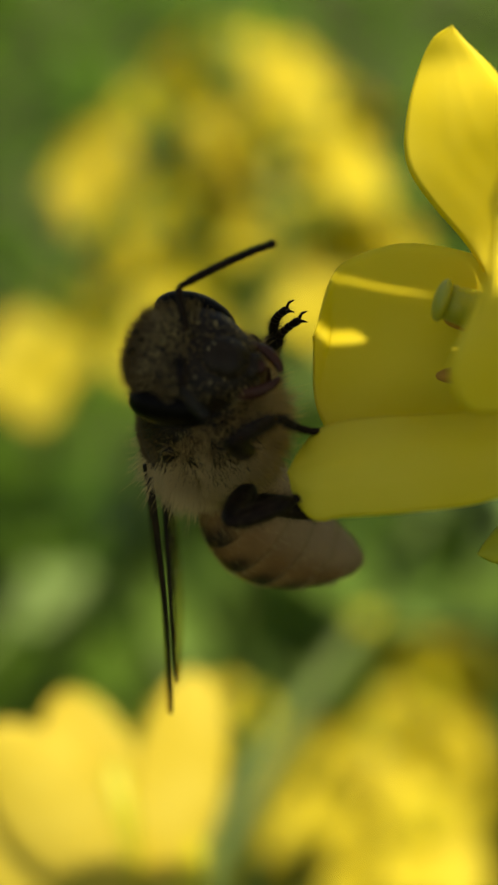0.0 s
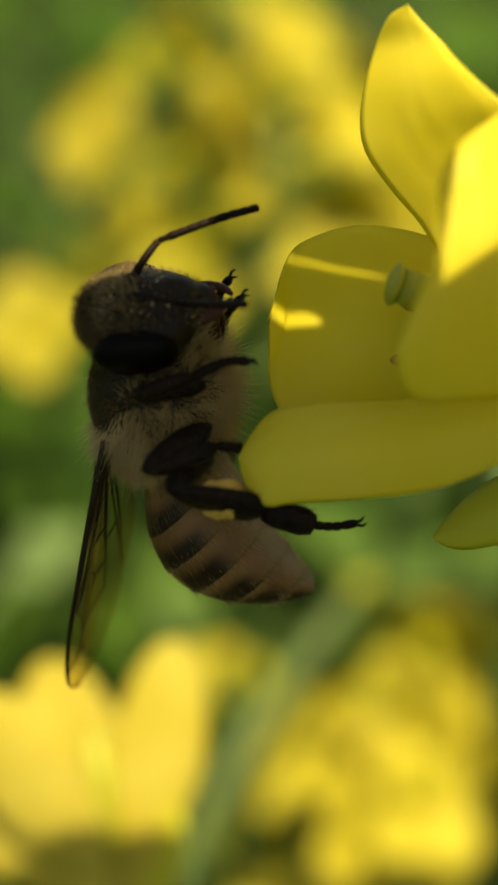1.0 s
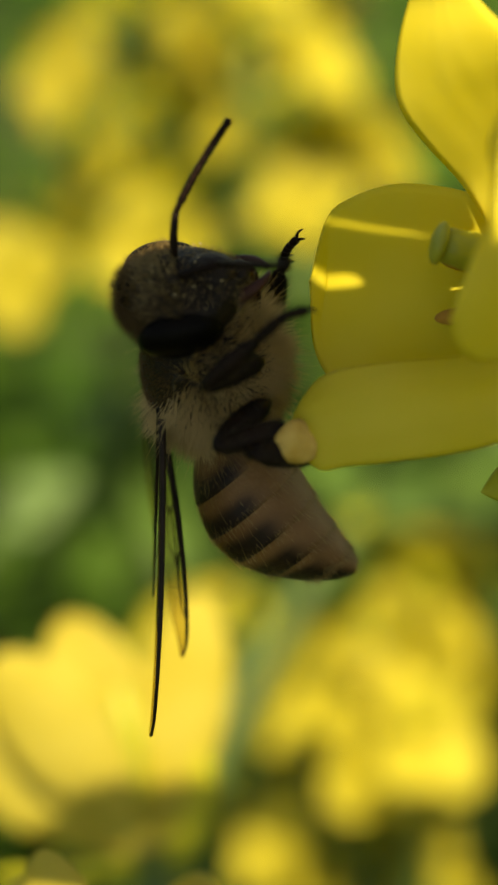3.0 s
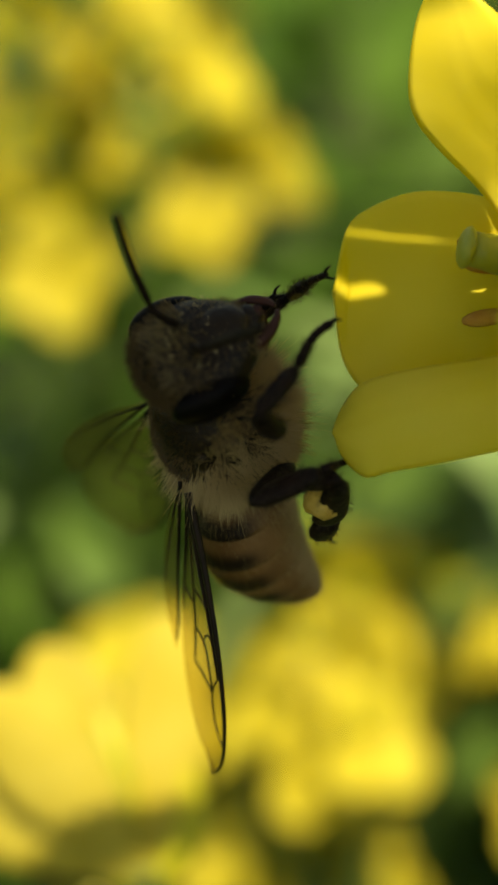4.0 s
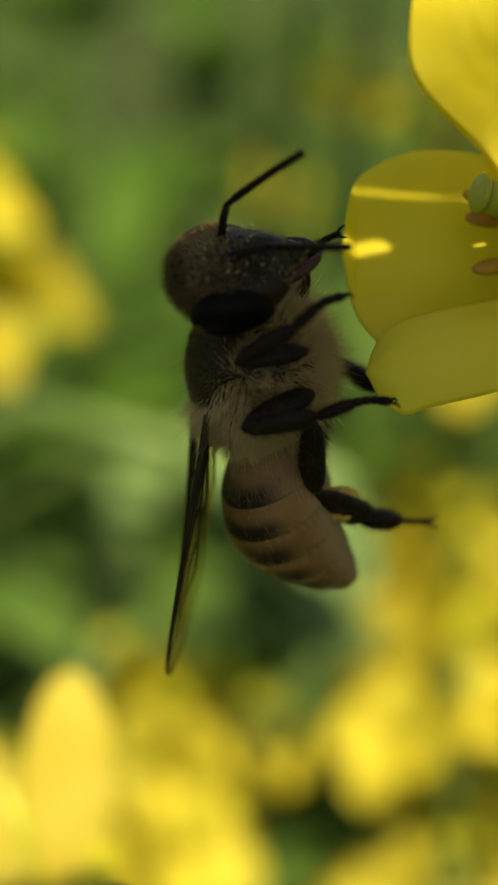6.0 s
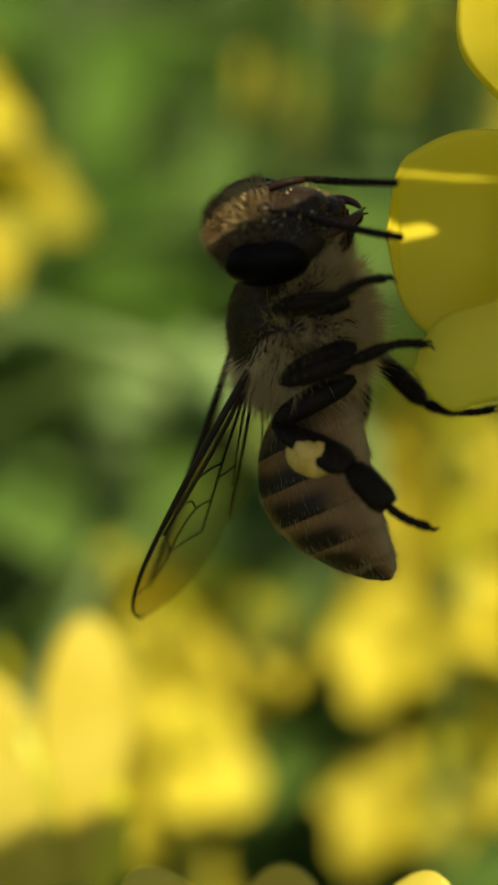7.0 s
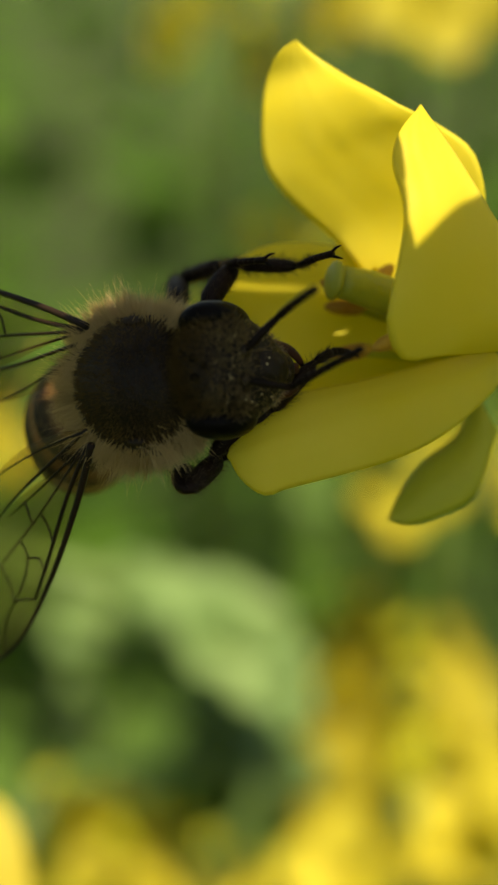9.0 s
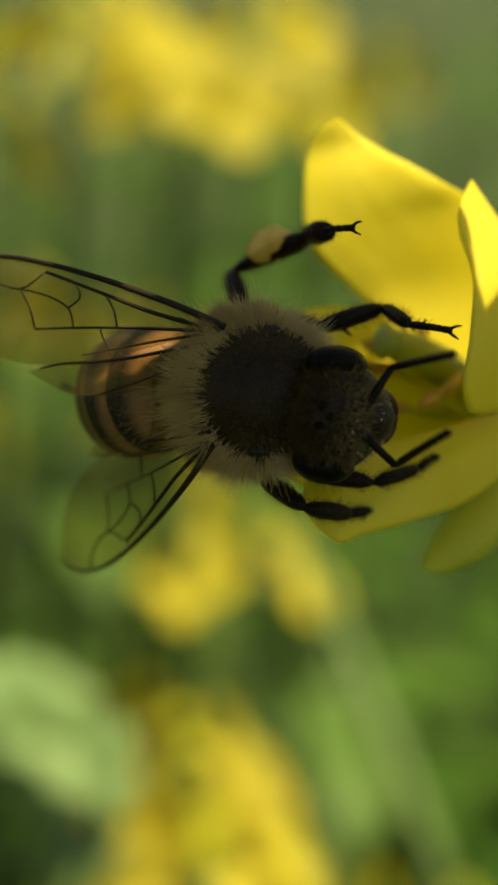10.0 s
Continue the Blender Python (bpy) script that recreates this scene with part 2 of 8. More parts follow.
def far_field():
    """Stems and leaves of the field that cover the soil, too many to count."""
    verts, faces = [], []
    r = np.random.RandomState(3)
    for i in range(24000):
        d = 0.42 + 5.5 * r.rand() ** 1.8
        a = r.uniform(-0.75, 0.95) if i < 9000 else r.uniform(0.95, 2 * math.pi - 0.75)
        x, y = d * math.sin(a), d * math.cos(a)
        top = 0.72 - 0.30 * r.rand() ** 0.8 - 0.04
        z = top * (0.15 + 0.85 * r.rand() ** 0.7)
        ln, w = r.uniform(0.02, 0.055), r.uniform(0.008, 0.02)
        t = r.uniform(0, 6.283)
        dip = r.uniform(-0.7, 0.5)
        ax = Vector((math.cos(t) * math.cos(dip), math.sin(t) * math.cos(dip), math.sin(dip)))
        sd = ax.cross(Vector((r.uniform(-.4, .4), r.uniform(-.4, .4), 1))).normalized()
        up = sd.cross(ax)
        k = len(verts)
        c = Vector((x, y, z))
        for s, q in ((0, 0.15), (0.35, 0.9), (0.7, 0.8), (1, 0.08)):
            m = c + ax * ln * s - up * ln * 0.35 * s * s
            verts += [m - sd * w * q + up * w * 0.3, m, m + sd * w * q + up * w * 0.3]
        for i in range(3):
            b = k + 3 * i
            faces += [(b, b + 1, b + 4, b + 3), (b + 1, b + 2, b + 5, b + 4)]
    me = bpy.data.meshes.new("field_foliage")
    me.from_pydata(verts, [], faces)
    for poly in me.polygons:
        poly.use_smooth = True
    me.materials.append(FIELD)
    return tagged(new("field_foliage", me), "dense green leaves of the rapeseed field behind", "foliage", kind="stuff")


far_field()


# ---- rapeseed sprigs of the field ----
def sprig_meshes():
    """One far blossom, one bud, one stalk leaf, shared by all sprigs."""
    bm = bmesh.new()
    for k in range(4):
        a = math.pi / 2 * k + 0.3
        ca, sa = math.cos(a), math.sin(a)
        rows = petal_rows([(0, 0, 0), (1.5 * ca, 1.5 * sa, 3.2), (3.8 * ca, 3.8 * sa, 4.2), (7.2 * ca, 7.2 * sa, 3.8)], (-sa, ca, 0), (-sa, ca, 0.1), 3.3, 0.18,
                          ns=9, nr=6, seed=k * 3)
        grid(bm, rows)
    blossom = part("blossom", bm, PETAL_FAR)
    bm = bmesh.new()
    ellipsoid(bm, (0, 0, 1.5), (0.9, 0.9, 2.0), 8, 6)
    bud = part("bud", bm, SEPAL)
    bm = bmesh.new()
    grid(bm, petal_rows([(0, 0, 0), (8, 0, 3), (18, 0, 4), (32, 0, -4)], (0, 1, 0), (0, 1, 0), 7, 0.15, ns=10, nr=6, claw=0.25, peak=0.4, ripple=1.2))
    leaf = part("leaf", bm, LEAF)
    for ob in (blossom, bud, leaf):
        scene.collection.objects.unlink(ob)
    return blossom.data, bud.data, leaf.data


BLOSSOM, BUD, SPRIG_LEAF = sprig_meshes()


def sprig(top, count, seed):
    """A rapeseed stalk from the soil to its blossoms."""
    r = random.Random(seed)
    ob = thing("rapeseed_sprig", Matrix.Translation((top[0], top[1], 0)), "rapeseed stalk with bright yellow four-petalled blossoms in the field", "flower",
               "rapeseed stalks of the field")
    h = top[2] * 1000
    bm = bmesh.new()
    lean = [r.uniform(-30, 30), r.uniform(0, 60)]
    pts = [(lean[0], lean[1], 0), (lean[0] * 0.6, lean[1] * 0.6, h * 0.45), (lean[0] * 0.15, lean[1] * 0.15, h * 0.85), (0, 0, h - 6)]
    path = spline(pts, 4)
    tube(bm, path, [3.2 - 2.2 * i / (len(path) - 1) for i in range(len(path))], 7)
    part("stem", bm, STEM, ob)

    def put(name, data, x, y, z, rx, ry, rz, s):
        o = new(name, data)
        o.parent = ob
        o.matrix_basis = pose(x * MM, y * MM, z * MM, rx, ry, rz) @ Matrix.Diagonal((s, s, s, 1))
    base = r.uniform(0, 360)
    for k in range(count):
        a = radians(base + 360 * k / max(count, 1) + r.uniform(-25, 25))
        rad = 0 if count == 1 else r.uniform(4.5, 8.0)
        tilt = r.uniform(50, 75) if count == 1 else r.uniform(30, 65)
        put("blossom", BLOSSOM, rad * math.cos(a), rad * math.sin(a), h - 8 - r.uniform(0, 4) - (count > 2) * r.uniform(0, 5), 0, tilt, math.degrees(a), r.uniform(0.85, 1.08))
    for k in range(2 + count // 2):
        a = r.uniform(0, 6.28)
        put("bud", BUD, 1.6 * math.cos(a), 1.6 * math.sin(a), h - 6, r.uniform(-25, 25), r.uniform(-25, 25), 0, r.uniform(0.7, 1.1))
    for k in range(5):
        put("leaf", SPRIG_LEAF, 0, 0, h - 52 - 40 * k - r.uniform(0, 25), 0, r.uniform(-25, 25), r.uniform(0, 360), r.uniform(0.5, 0.9) * (1 + 0.35 * k))
    return ob


for top, count, seed in (
    ((0.0069, 0.1415, 0.7076), 2, 11),
    ((-0.0102, 0.1470, 0.7089), 3, 12),
    ((-0.0227, 0.1300, 0.6888), 2, 13),
    ((0.0147, 0.1451, 0.6940), 4, 14),
    ((0.0151, 0.1682, 0.7054), 3, 15),
    ((0.0026, 0.1588, 0.7147), 2, 16),
    ((0.0005, 0.1046, 0.6472), 2, 17),
    ((0.0171, 0.0917, 0.6534), 2, 18),
    ((0.0046, 0.0942, 0.6433), 3, 19),
    ((0.0220, 0.1056, 0.6520), 2, 20),
    ((0.0114, 0.1403, 0.6966), 3, 22),
    ((-0.0036, 0.1619, 0.7052), 3, 23),
    ((-0.0044, 0.1378, 0.6900), 2, 24),
    ((0.0248, 0.0968, 0.6580), 2, 26),
    ((0.0109, 0.0798, 0.6371), 3, 28),
    ((-0.0037, 0.1472, 0.6857), 1, 30),
    ((0.0217, 0.0994, 0.6407), 1, 31),
    ((0.0151, 0.0874, 0.6262), 2, 32),
    ((0.0266, 0.1107, 0.6462), 2, 33),
    ((0.0349, 0.0998, 0.6512), 1, 34),
    ((0.0612, 0.1645, 0.6956), 1, 35),
    ((0.0528, 0.0847, 0.6425), 2, 37),
    ((0.0116, 0.0905, 0.6303), 2, 38),
    ((0.0626, 0.1019, 0.6641), 2, 39),
    ((0.0856, 0.1899, 0.7050), 1, 40),
    ((0.0609, 0.0966, 0.6537), 2, 41),
    ((0.0602, 0.1545, 0.6926), 1, 42),
    ((0.0440, 0.1526, 0.6161), 1, 43),
    ((0.0603, 0.0966, 0.6709), 2, 44),
    ((0.0867, 0.1466, 0.7029), 3, 45),
    ((0.0502, 0.0806, 0.6379), 1, 46),
    ((0.0560, 0.0832, 0.6494), 3, 47),
    ((0.0685, 0.0819, 0.6511), 1, 48),
    ((0.0803, 0.1769, 0.7013), 1, 49),
    ((0.0529, 0.0780, 0.6251), 2, 51),
    ((0.0685, 0.1213, 0.6659), 2, 52),
    ((0.0449, 0.0716, 0.6768), 3, 54),
    ((0.0297, 0.1127, 0.6393), 1, 56),
    ((0.0623, 0.1053, 0.7511), 4, 58),
    ((0.0586, 0.1423, 0.7402), 1, 59),
    ((0.0556, 0.1464, 0.7419), 1, 60),
    ((0.0624, 0.1048, 0.6720), 3, 63),
    ((0.0604, 0.0952, 0.6618), 2, 64),
    ((0.0554, 0.1206, 0.7544), 2, 65),
    ((0.0702, 0.1080, 0.6945), 3, 66),
    ((0.0608, 0.1114, 0.6632), 1, 67),
    ((0.1018, 0.1360, 0.7399), 1, 68),
    ((0.1101, 0.1315, 0.7477), 1, 69),
    ((0.0873, 0.0928, 0.6449), 1, 70),
    ((0.0885, 0.0786, 0.6517), 1, 71),
    ((0.0085, 0.0811, 0.6421), 2, 73),
    ((0.0082, 0.1104, 0.6383), 1, 74),
    ((0.0772, 0.1326, 0.7480), 4, 75),
    ((0.0737, 0.1326, 0.7524), 3, 76),
    ((0.0833, 0.1259, 0.7532), 2, 77),
    ((-0.0060, 0.1477, 0.6969), 3, 78),
    ((0.0115, 0.1038, 0.6323), 2, 80),
    ((0.0434, 0.0672, 0.6555), 2, 81),
    ((0.0511, 0.0799, 0.6741), 4, 82),
    ((0.0499, 0.0790, 0.6647), 2, 83),
    ((0.0122, 0.0798, 0.6679), 2, 84),
    ((0.0204, 0.0844, 0.6692), 2, 85),
    ((0.0154, 0.0709, 0.6649), 1, 86),
    ((0.0066, 0.0791, 0.6590), 2, 87),
    ((0.0004, 0.0885, 0.6617), 2, 88),
    ((0.0894, 0.1575, 0.7069), 3, 90),
    ((0.0992, 0.1515, 0.6871), 3, 91),
):
    sprig(top, count, seed)


def broad_leaf(at, length, turn, seed):
    r = random.Random(seed)
    ob = thing("broad_leaf", Matrix.Translation(at), "pale green sunlit rapeseed leaf with a wavy edge", "leaf", "broad leaves between the stalks")
    ln = length
    rows = petal_rows([(-ln / 2, 0, 0), (-ln / 6, 0, ln * 0.12), (ln / 5, 0, ln * 0.14), (ln / 2, 0, -ln * 0.1)], (0, 1, 0), (0, 1, 0.1), ln * 0.27, 0.12, ns=14, nr=8,
                      claw=0.35, peak=0.45, ripple=3.5, seed=seed)
    blade = petal_part("blade", rows, PALE_LEAF, ob, 0.4)
    bm = bmesh.new()
    tube(bm, [rows[i][4] + Vector((0, 0, -0.5)) for i in range(0, 15, 2)], [1.1, 1.0, 0.9, 0.8, 0.7, 0.6, 0.4, 0.2], 6)
    tube(bm, [(-ln / 2, 0, 0), (-ln / 2 - 14, 2, -12), (-ln / 2 - 18, 4, -60), (-ln / 2 - 10, 6, -420)], [1.1, 1.3, 1.6, 2.6], 6)
    part("stalk", bm, STEM, ob)
    ob.matrix_world = Matrix.Translation(at) @ pose(0, 0, 0, 28, 0, 0) @ pose(0, 0, 0, 0, -turn * 0.5, turn)
    return ob


def bare_stalk(path, seed):
    """A leaning side stalk with a few buds at its end."""
    r = random.Random(seed)
    ob = thing("rapeseed_stalk", Matrix.Translation(path[0]), "slanting green rapeseed stalk with small buds at its end", "stem")
    pts = [(Vector(p) - Vector(path[0])) * 1000 for p in path]
    low = pts[-1] + Vector((-20, 10, -620))
    q = spline(pts, 4)
    bm = bmesh.new()
    tube(bm, q + [low], [0.8 + 0.5 * min(1, i / 6) for i in range(len(q))] + [2.6], 10)
    part("stem", bm, STEM, ob)
    for k in range(5):
        o = new("bud", BUD)
        o.parent = ob
        o.matrix_basis = pose(r.uniform(-1, 1) * MM, r.uniform(-1, 1) * MM, -1 * MM, r.uniform(-50, 50), r.uniform(-50, 50), 0) @ Matrix.Diagonal((0.6, 0.6, 0.6, 1))
    return ob


bare_stalk([(0.0107, 0.0772, 0.6798), (0.0069, 0.0747, 0.6760), (0.0005, 0.0693, 0.6701), (-0.0042, 0.0634, 0.6655), (-0.0100, 0.0564, 0.6577)], 4)
bare_stalk([(0.0760, 0.1020, 0.6911), (0.0769, 0.0930, 0.6811), (0.0770, 0.0859, 0.6740), (0.0767, 0.0779, 0.6670), (0.0763, 0.0687, 0.6576)], 5)

LEAVES = [
    ((0.0272, 0.0608, 0.6946), 9.072, 70),
    ((0.0278, 0.0762, 0.6896), 21, -40),
    ((-0.0242, 0.1221, 0.6503), 11.424, 30),
    ((0.0220, 0.1042, 0.6777), 12.096, 60),
    ((0.0254, 0.0856, 0.6891), 14.784, -35),
    ((0.0327, 0.0780, 0.6730), 10.08, -20),
    ((0.0835, 0.1008, 0.6698), 10.08, -75),
    ((0.0309, 0.0822, 0.6799), 12.096, -45),
    ((0.1123, 0.1841, 0.6595), 12.096, -20),
]
for i, (at, ln, turn) in enumerate(LEAVES):
    broad_leaf(at, ln, turn, i)


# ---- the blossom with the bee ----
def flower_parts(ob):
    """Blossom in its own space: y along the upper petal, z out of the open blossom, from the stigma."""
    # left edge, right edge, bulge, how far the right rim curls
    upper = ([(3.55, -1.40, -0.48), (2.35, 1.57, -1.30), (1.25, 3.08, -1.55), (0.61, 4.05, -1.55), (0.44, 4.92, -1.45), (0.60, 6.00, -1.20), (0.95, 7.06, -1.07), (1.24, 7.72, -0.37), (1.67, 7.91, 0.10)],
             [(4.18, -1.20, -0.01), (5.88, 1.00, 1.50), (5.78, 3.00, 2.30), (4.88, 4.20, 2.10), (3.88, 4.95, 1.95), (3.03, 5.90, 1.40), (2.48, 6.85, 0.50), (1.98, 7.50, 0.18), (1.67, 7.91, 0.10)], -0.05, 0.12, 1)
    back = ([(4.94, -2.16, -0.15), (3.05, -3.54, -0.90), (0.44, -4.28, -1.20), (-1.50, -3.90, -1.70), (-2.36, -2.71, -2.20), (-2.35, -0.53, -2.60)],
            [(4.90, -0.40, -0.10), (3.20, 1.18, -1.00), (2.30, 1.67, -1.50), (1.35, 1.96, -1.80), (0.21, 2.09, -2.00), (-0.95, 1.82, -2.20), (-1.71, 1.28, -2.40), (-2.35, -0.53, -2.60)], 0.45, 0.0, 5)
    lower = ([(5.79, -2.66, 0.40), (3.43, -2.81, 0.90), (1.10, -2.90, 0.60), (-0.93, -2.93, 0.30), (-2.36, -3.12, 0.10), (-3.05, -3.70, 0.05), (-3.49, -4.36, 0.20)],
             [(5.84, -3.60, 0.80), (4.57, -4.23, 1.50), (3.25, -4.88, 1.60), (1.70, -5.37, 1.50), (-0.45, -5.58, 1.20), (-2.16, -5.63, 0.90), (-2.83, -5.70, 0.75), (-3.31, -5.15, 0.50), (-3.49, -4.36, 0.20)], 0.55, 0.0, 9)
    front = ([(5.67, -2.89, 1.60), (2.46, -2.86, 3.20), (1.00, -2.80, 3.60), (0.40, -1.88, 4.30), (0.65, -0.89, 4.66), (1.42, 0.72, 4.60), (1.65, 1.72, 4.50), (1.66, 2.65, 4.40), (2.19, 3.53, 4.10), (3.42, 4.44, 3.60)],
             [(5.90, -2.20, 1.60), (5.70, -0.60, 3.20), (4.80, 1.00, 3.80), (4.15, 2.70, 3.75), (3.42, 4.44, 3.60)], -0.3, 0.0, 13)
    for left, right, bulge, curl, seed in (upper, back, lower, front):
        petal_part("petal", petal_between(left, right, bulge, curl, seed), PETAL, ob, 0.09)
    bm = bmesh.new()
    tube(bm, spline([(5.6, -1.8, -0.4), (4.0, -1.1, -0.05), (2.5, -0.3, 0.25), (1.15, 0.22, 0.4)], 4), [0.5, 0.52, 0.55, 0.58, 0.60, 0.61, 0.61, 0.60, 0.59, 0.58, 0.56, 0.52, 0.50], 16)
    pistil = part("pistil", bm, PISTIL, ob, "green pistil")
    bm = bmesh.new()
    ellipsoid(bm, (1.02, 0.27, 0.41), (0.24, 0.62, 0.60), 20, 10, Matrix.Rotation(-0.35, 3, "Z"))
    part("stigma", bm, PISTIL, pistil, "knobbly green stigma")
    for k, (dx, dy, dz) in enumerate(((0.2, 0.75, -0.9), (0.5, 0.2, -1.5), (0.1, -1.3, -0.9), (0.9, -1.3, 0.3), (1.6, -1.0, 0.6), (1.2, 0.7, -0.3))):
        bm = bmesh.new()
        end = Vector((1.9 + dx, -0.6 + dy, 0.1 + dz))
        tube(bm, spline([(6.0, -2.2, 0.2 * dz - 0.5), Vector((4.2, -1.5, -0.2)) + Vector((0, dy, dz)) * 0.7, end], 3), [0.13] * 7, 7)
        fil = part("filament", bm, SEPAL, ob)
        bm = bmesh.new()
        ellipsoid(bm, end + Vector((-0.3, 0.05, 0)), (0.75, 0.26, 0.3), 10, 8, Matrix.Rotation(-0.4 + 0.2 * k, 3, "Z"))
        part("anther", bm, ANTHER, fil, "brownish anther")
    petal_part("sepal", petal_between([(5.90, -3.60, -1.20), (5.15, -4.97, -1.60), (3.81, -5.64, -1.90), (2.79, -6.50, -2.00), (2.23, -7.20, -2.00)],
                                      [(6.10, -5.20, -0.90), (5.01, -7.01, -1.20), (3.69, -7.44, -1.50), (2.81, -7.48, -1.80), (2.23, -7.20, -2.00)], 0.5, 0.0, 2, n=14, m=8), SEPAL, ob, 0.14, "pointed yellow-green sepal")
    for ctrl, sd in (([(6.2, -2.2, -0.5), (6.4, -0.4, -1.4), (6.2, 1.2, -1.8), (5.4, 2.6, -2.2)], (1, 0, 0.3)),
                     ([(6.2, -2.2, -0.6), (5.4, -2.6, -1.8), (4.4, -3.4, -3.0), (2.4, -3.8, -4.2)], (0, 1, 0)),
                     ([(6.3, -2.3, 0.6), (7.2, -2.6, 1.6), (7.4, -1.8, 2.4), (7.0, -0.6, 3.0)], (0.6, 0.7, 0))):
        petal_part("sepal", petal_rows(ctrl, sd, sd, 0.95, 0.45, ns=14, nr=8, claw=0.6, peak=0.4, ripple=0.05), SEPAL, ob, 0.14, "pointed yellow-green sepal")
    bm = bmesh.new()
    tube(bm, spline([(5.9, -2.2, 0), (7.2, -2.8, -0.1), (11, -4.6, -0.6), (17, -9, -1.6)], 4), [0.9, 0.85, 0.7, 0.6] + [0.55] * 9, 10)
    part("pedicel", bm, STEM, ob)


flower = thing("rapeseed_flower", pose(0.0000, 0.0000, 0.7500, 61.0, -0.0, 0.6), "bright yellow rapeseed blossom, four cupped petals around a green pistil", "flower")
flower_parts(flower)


def fore_flower(at):
    ob = thing("rapeseed_flower", Matrix.Translation(at) @ pose(0, 0, 0, 60, 0, 0), "sunlit yellow rapeseed blossom opening upwards", "flower")
    for kw in (dict(ctrl=[(0.3, -5.4, 0), (1.2, -2.4, 0.9), (2.4, 2.0, 0.9), (3.3, 6.6, 0.3)], side0=(1, -0.1, 0.2), side1=(1, -0.25, 0.1), width=2.15, cup=0.22, seed=21),
               dict(ctrl=[(0.2, -5.4, 0), (-1.4, -2.6, 1.8), (-3.4, 1.4, 2.6), (-5.8, 4.9, 2.4)], side0=(0.9, 0.4, 0.2), side1=(0.8, 0.6, 0.1), width=2.4, cup=0.22, seed=25),
               dict(ctrl=[(0, -5.4, 0), (-0.6, -2.0, -1.6), (-1.6, 1.6, -2.4), (-2.9, 5.4, -2.8)], side0=(1, 0, 0), side1=(1, 0.1, 0), width=2.3, cup=-0.2, seed=29),
               dict(ctrl=[(0, -5.4, 0), (-2.8, -4.2, 0.2), (-5.8, -1.6, -0.2), (-9.0, 2.6, -0.6)], side0=(0.2, 1, 0.3), side1=(0.5, 1, 0.1), width=2.6, cup=0.2, seed=33)):
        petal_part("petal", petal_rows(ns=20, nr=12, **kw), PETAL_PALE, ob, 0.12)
    for ctrl, sd in (([(0, -5.8, 0.2), (-1.8, -6.6, 0.8), (-4.2, -6.6, 1.0), (-7.2, -5.4, 0.8)], (0, 0.8, 0.6)), ([(0.4, -5.8, 0), (1.8, -5.0, 0.6), (2.6, -3.2, 0.9), (2.9, -0.6, 0.8)], (0.8, -0.4, 0.4))):
        petal_part("sepal", petal_rows(ctrl, sd, sd, 0.95, 0.4, ns=12, nr=8, claw=0.6, peak=0.4, ripple=0.05), SEPAL, ob, 0.14)
    bm = bmesh.new()
    tube(bm, spline([(0.2, -5.2, 0), (0.3, -6.6, 0), (0.4, -11, -0.5), (1, -30, -8)], 4), [0.9, 0.85, 0.7] + [0.6] * 10, 8)
    part("pedicel", bm, STEM, ob)
    bm = bmesh.new()
    tube(bm, [(0, -3, 0), (-0.2, 0, 0.2), (-0.6, 2.6, 0.4)], [0.6, 0.6, 0.5], 8)
    part("pistil", bm, PISTIL, ob)
    return ob


fore = fore_flower((-0.00997, 0.02144, 0.71007))
fore.scale = (1.17, 1.17, 1.17)
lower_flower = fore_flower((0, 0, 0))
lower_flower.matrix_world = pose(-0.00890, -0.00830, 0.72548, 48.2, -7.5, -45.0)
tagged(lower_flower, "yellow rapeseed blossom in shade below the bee")


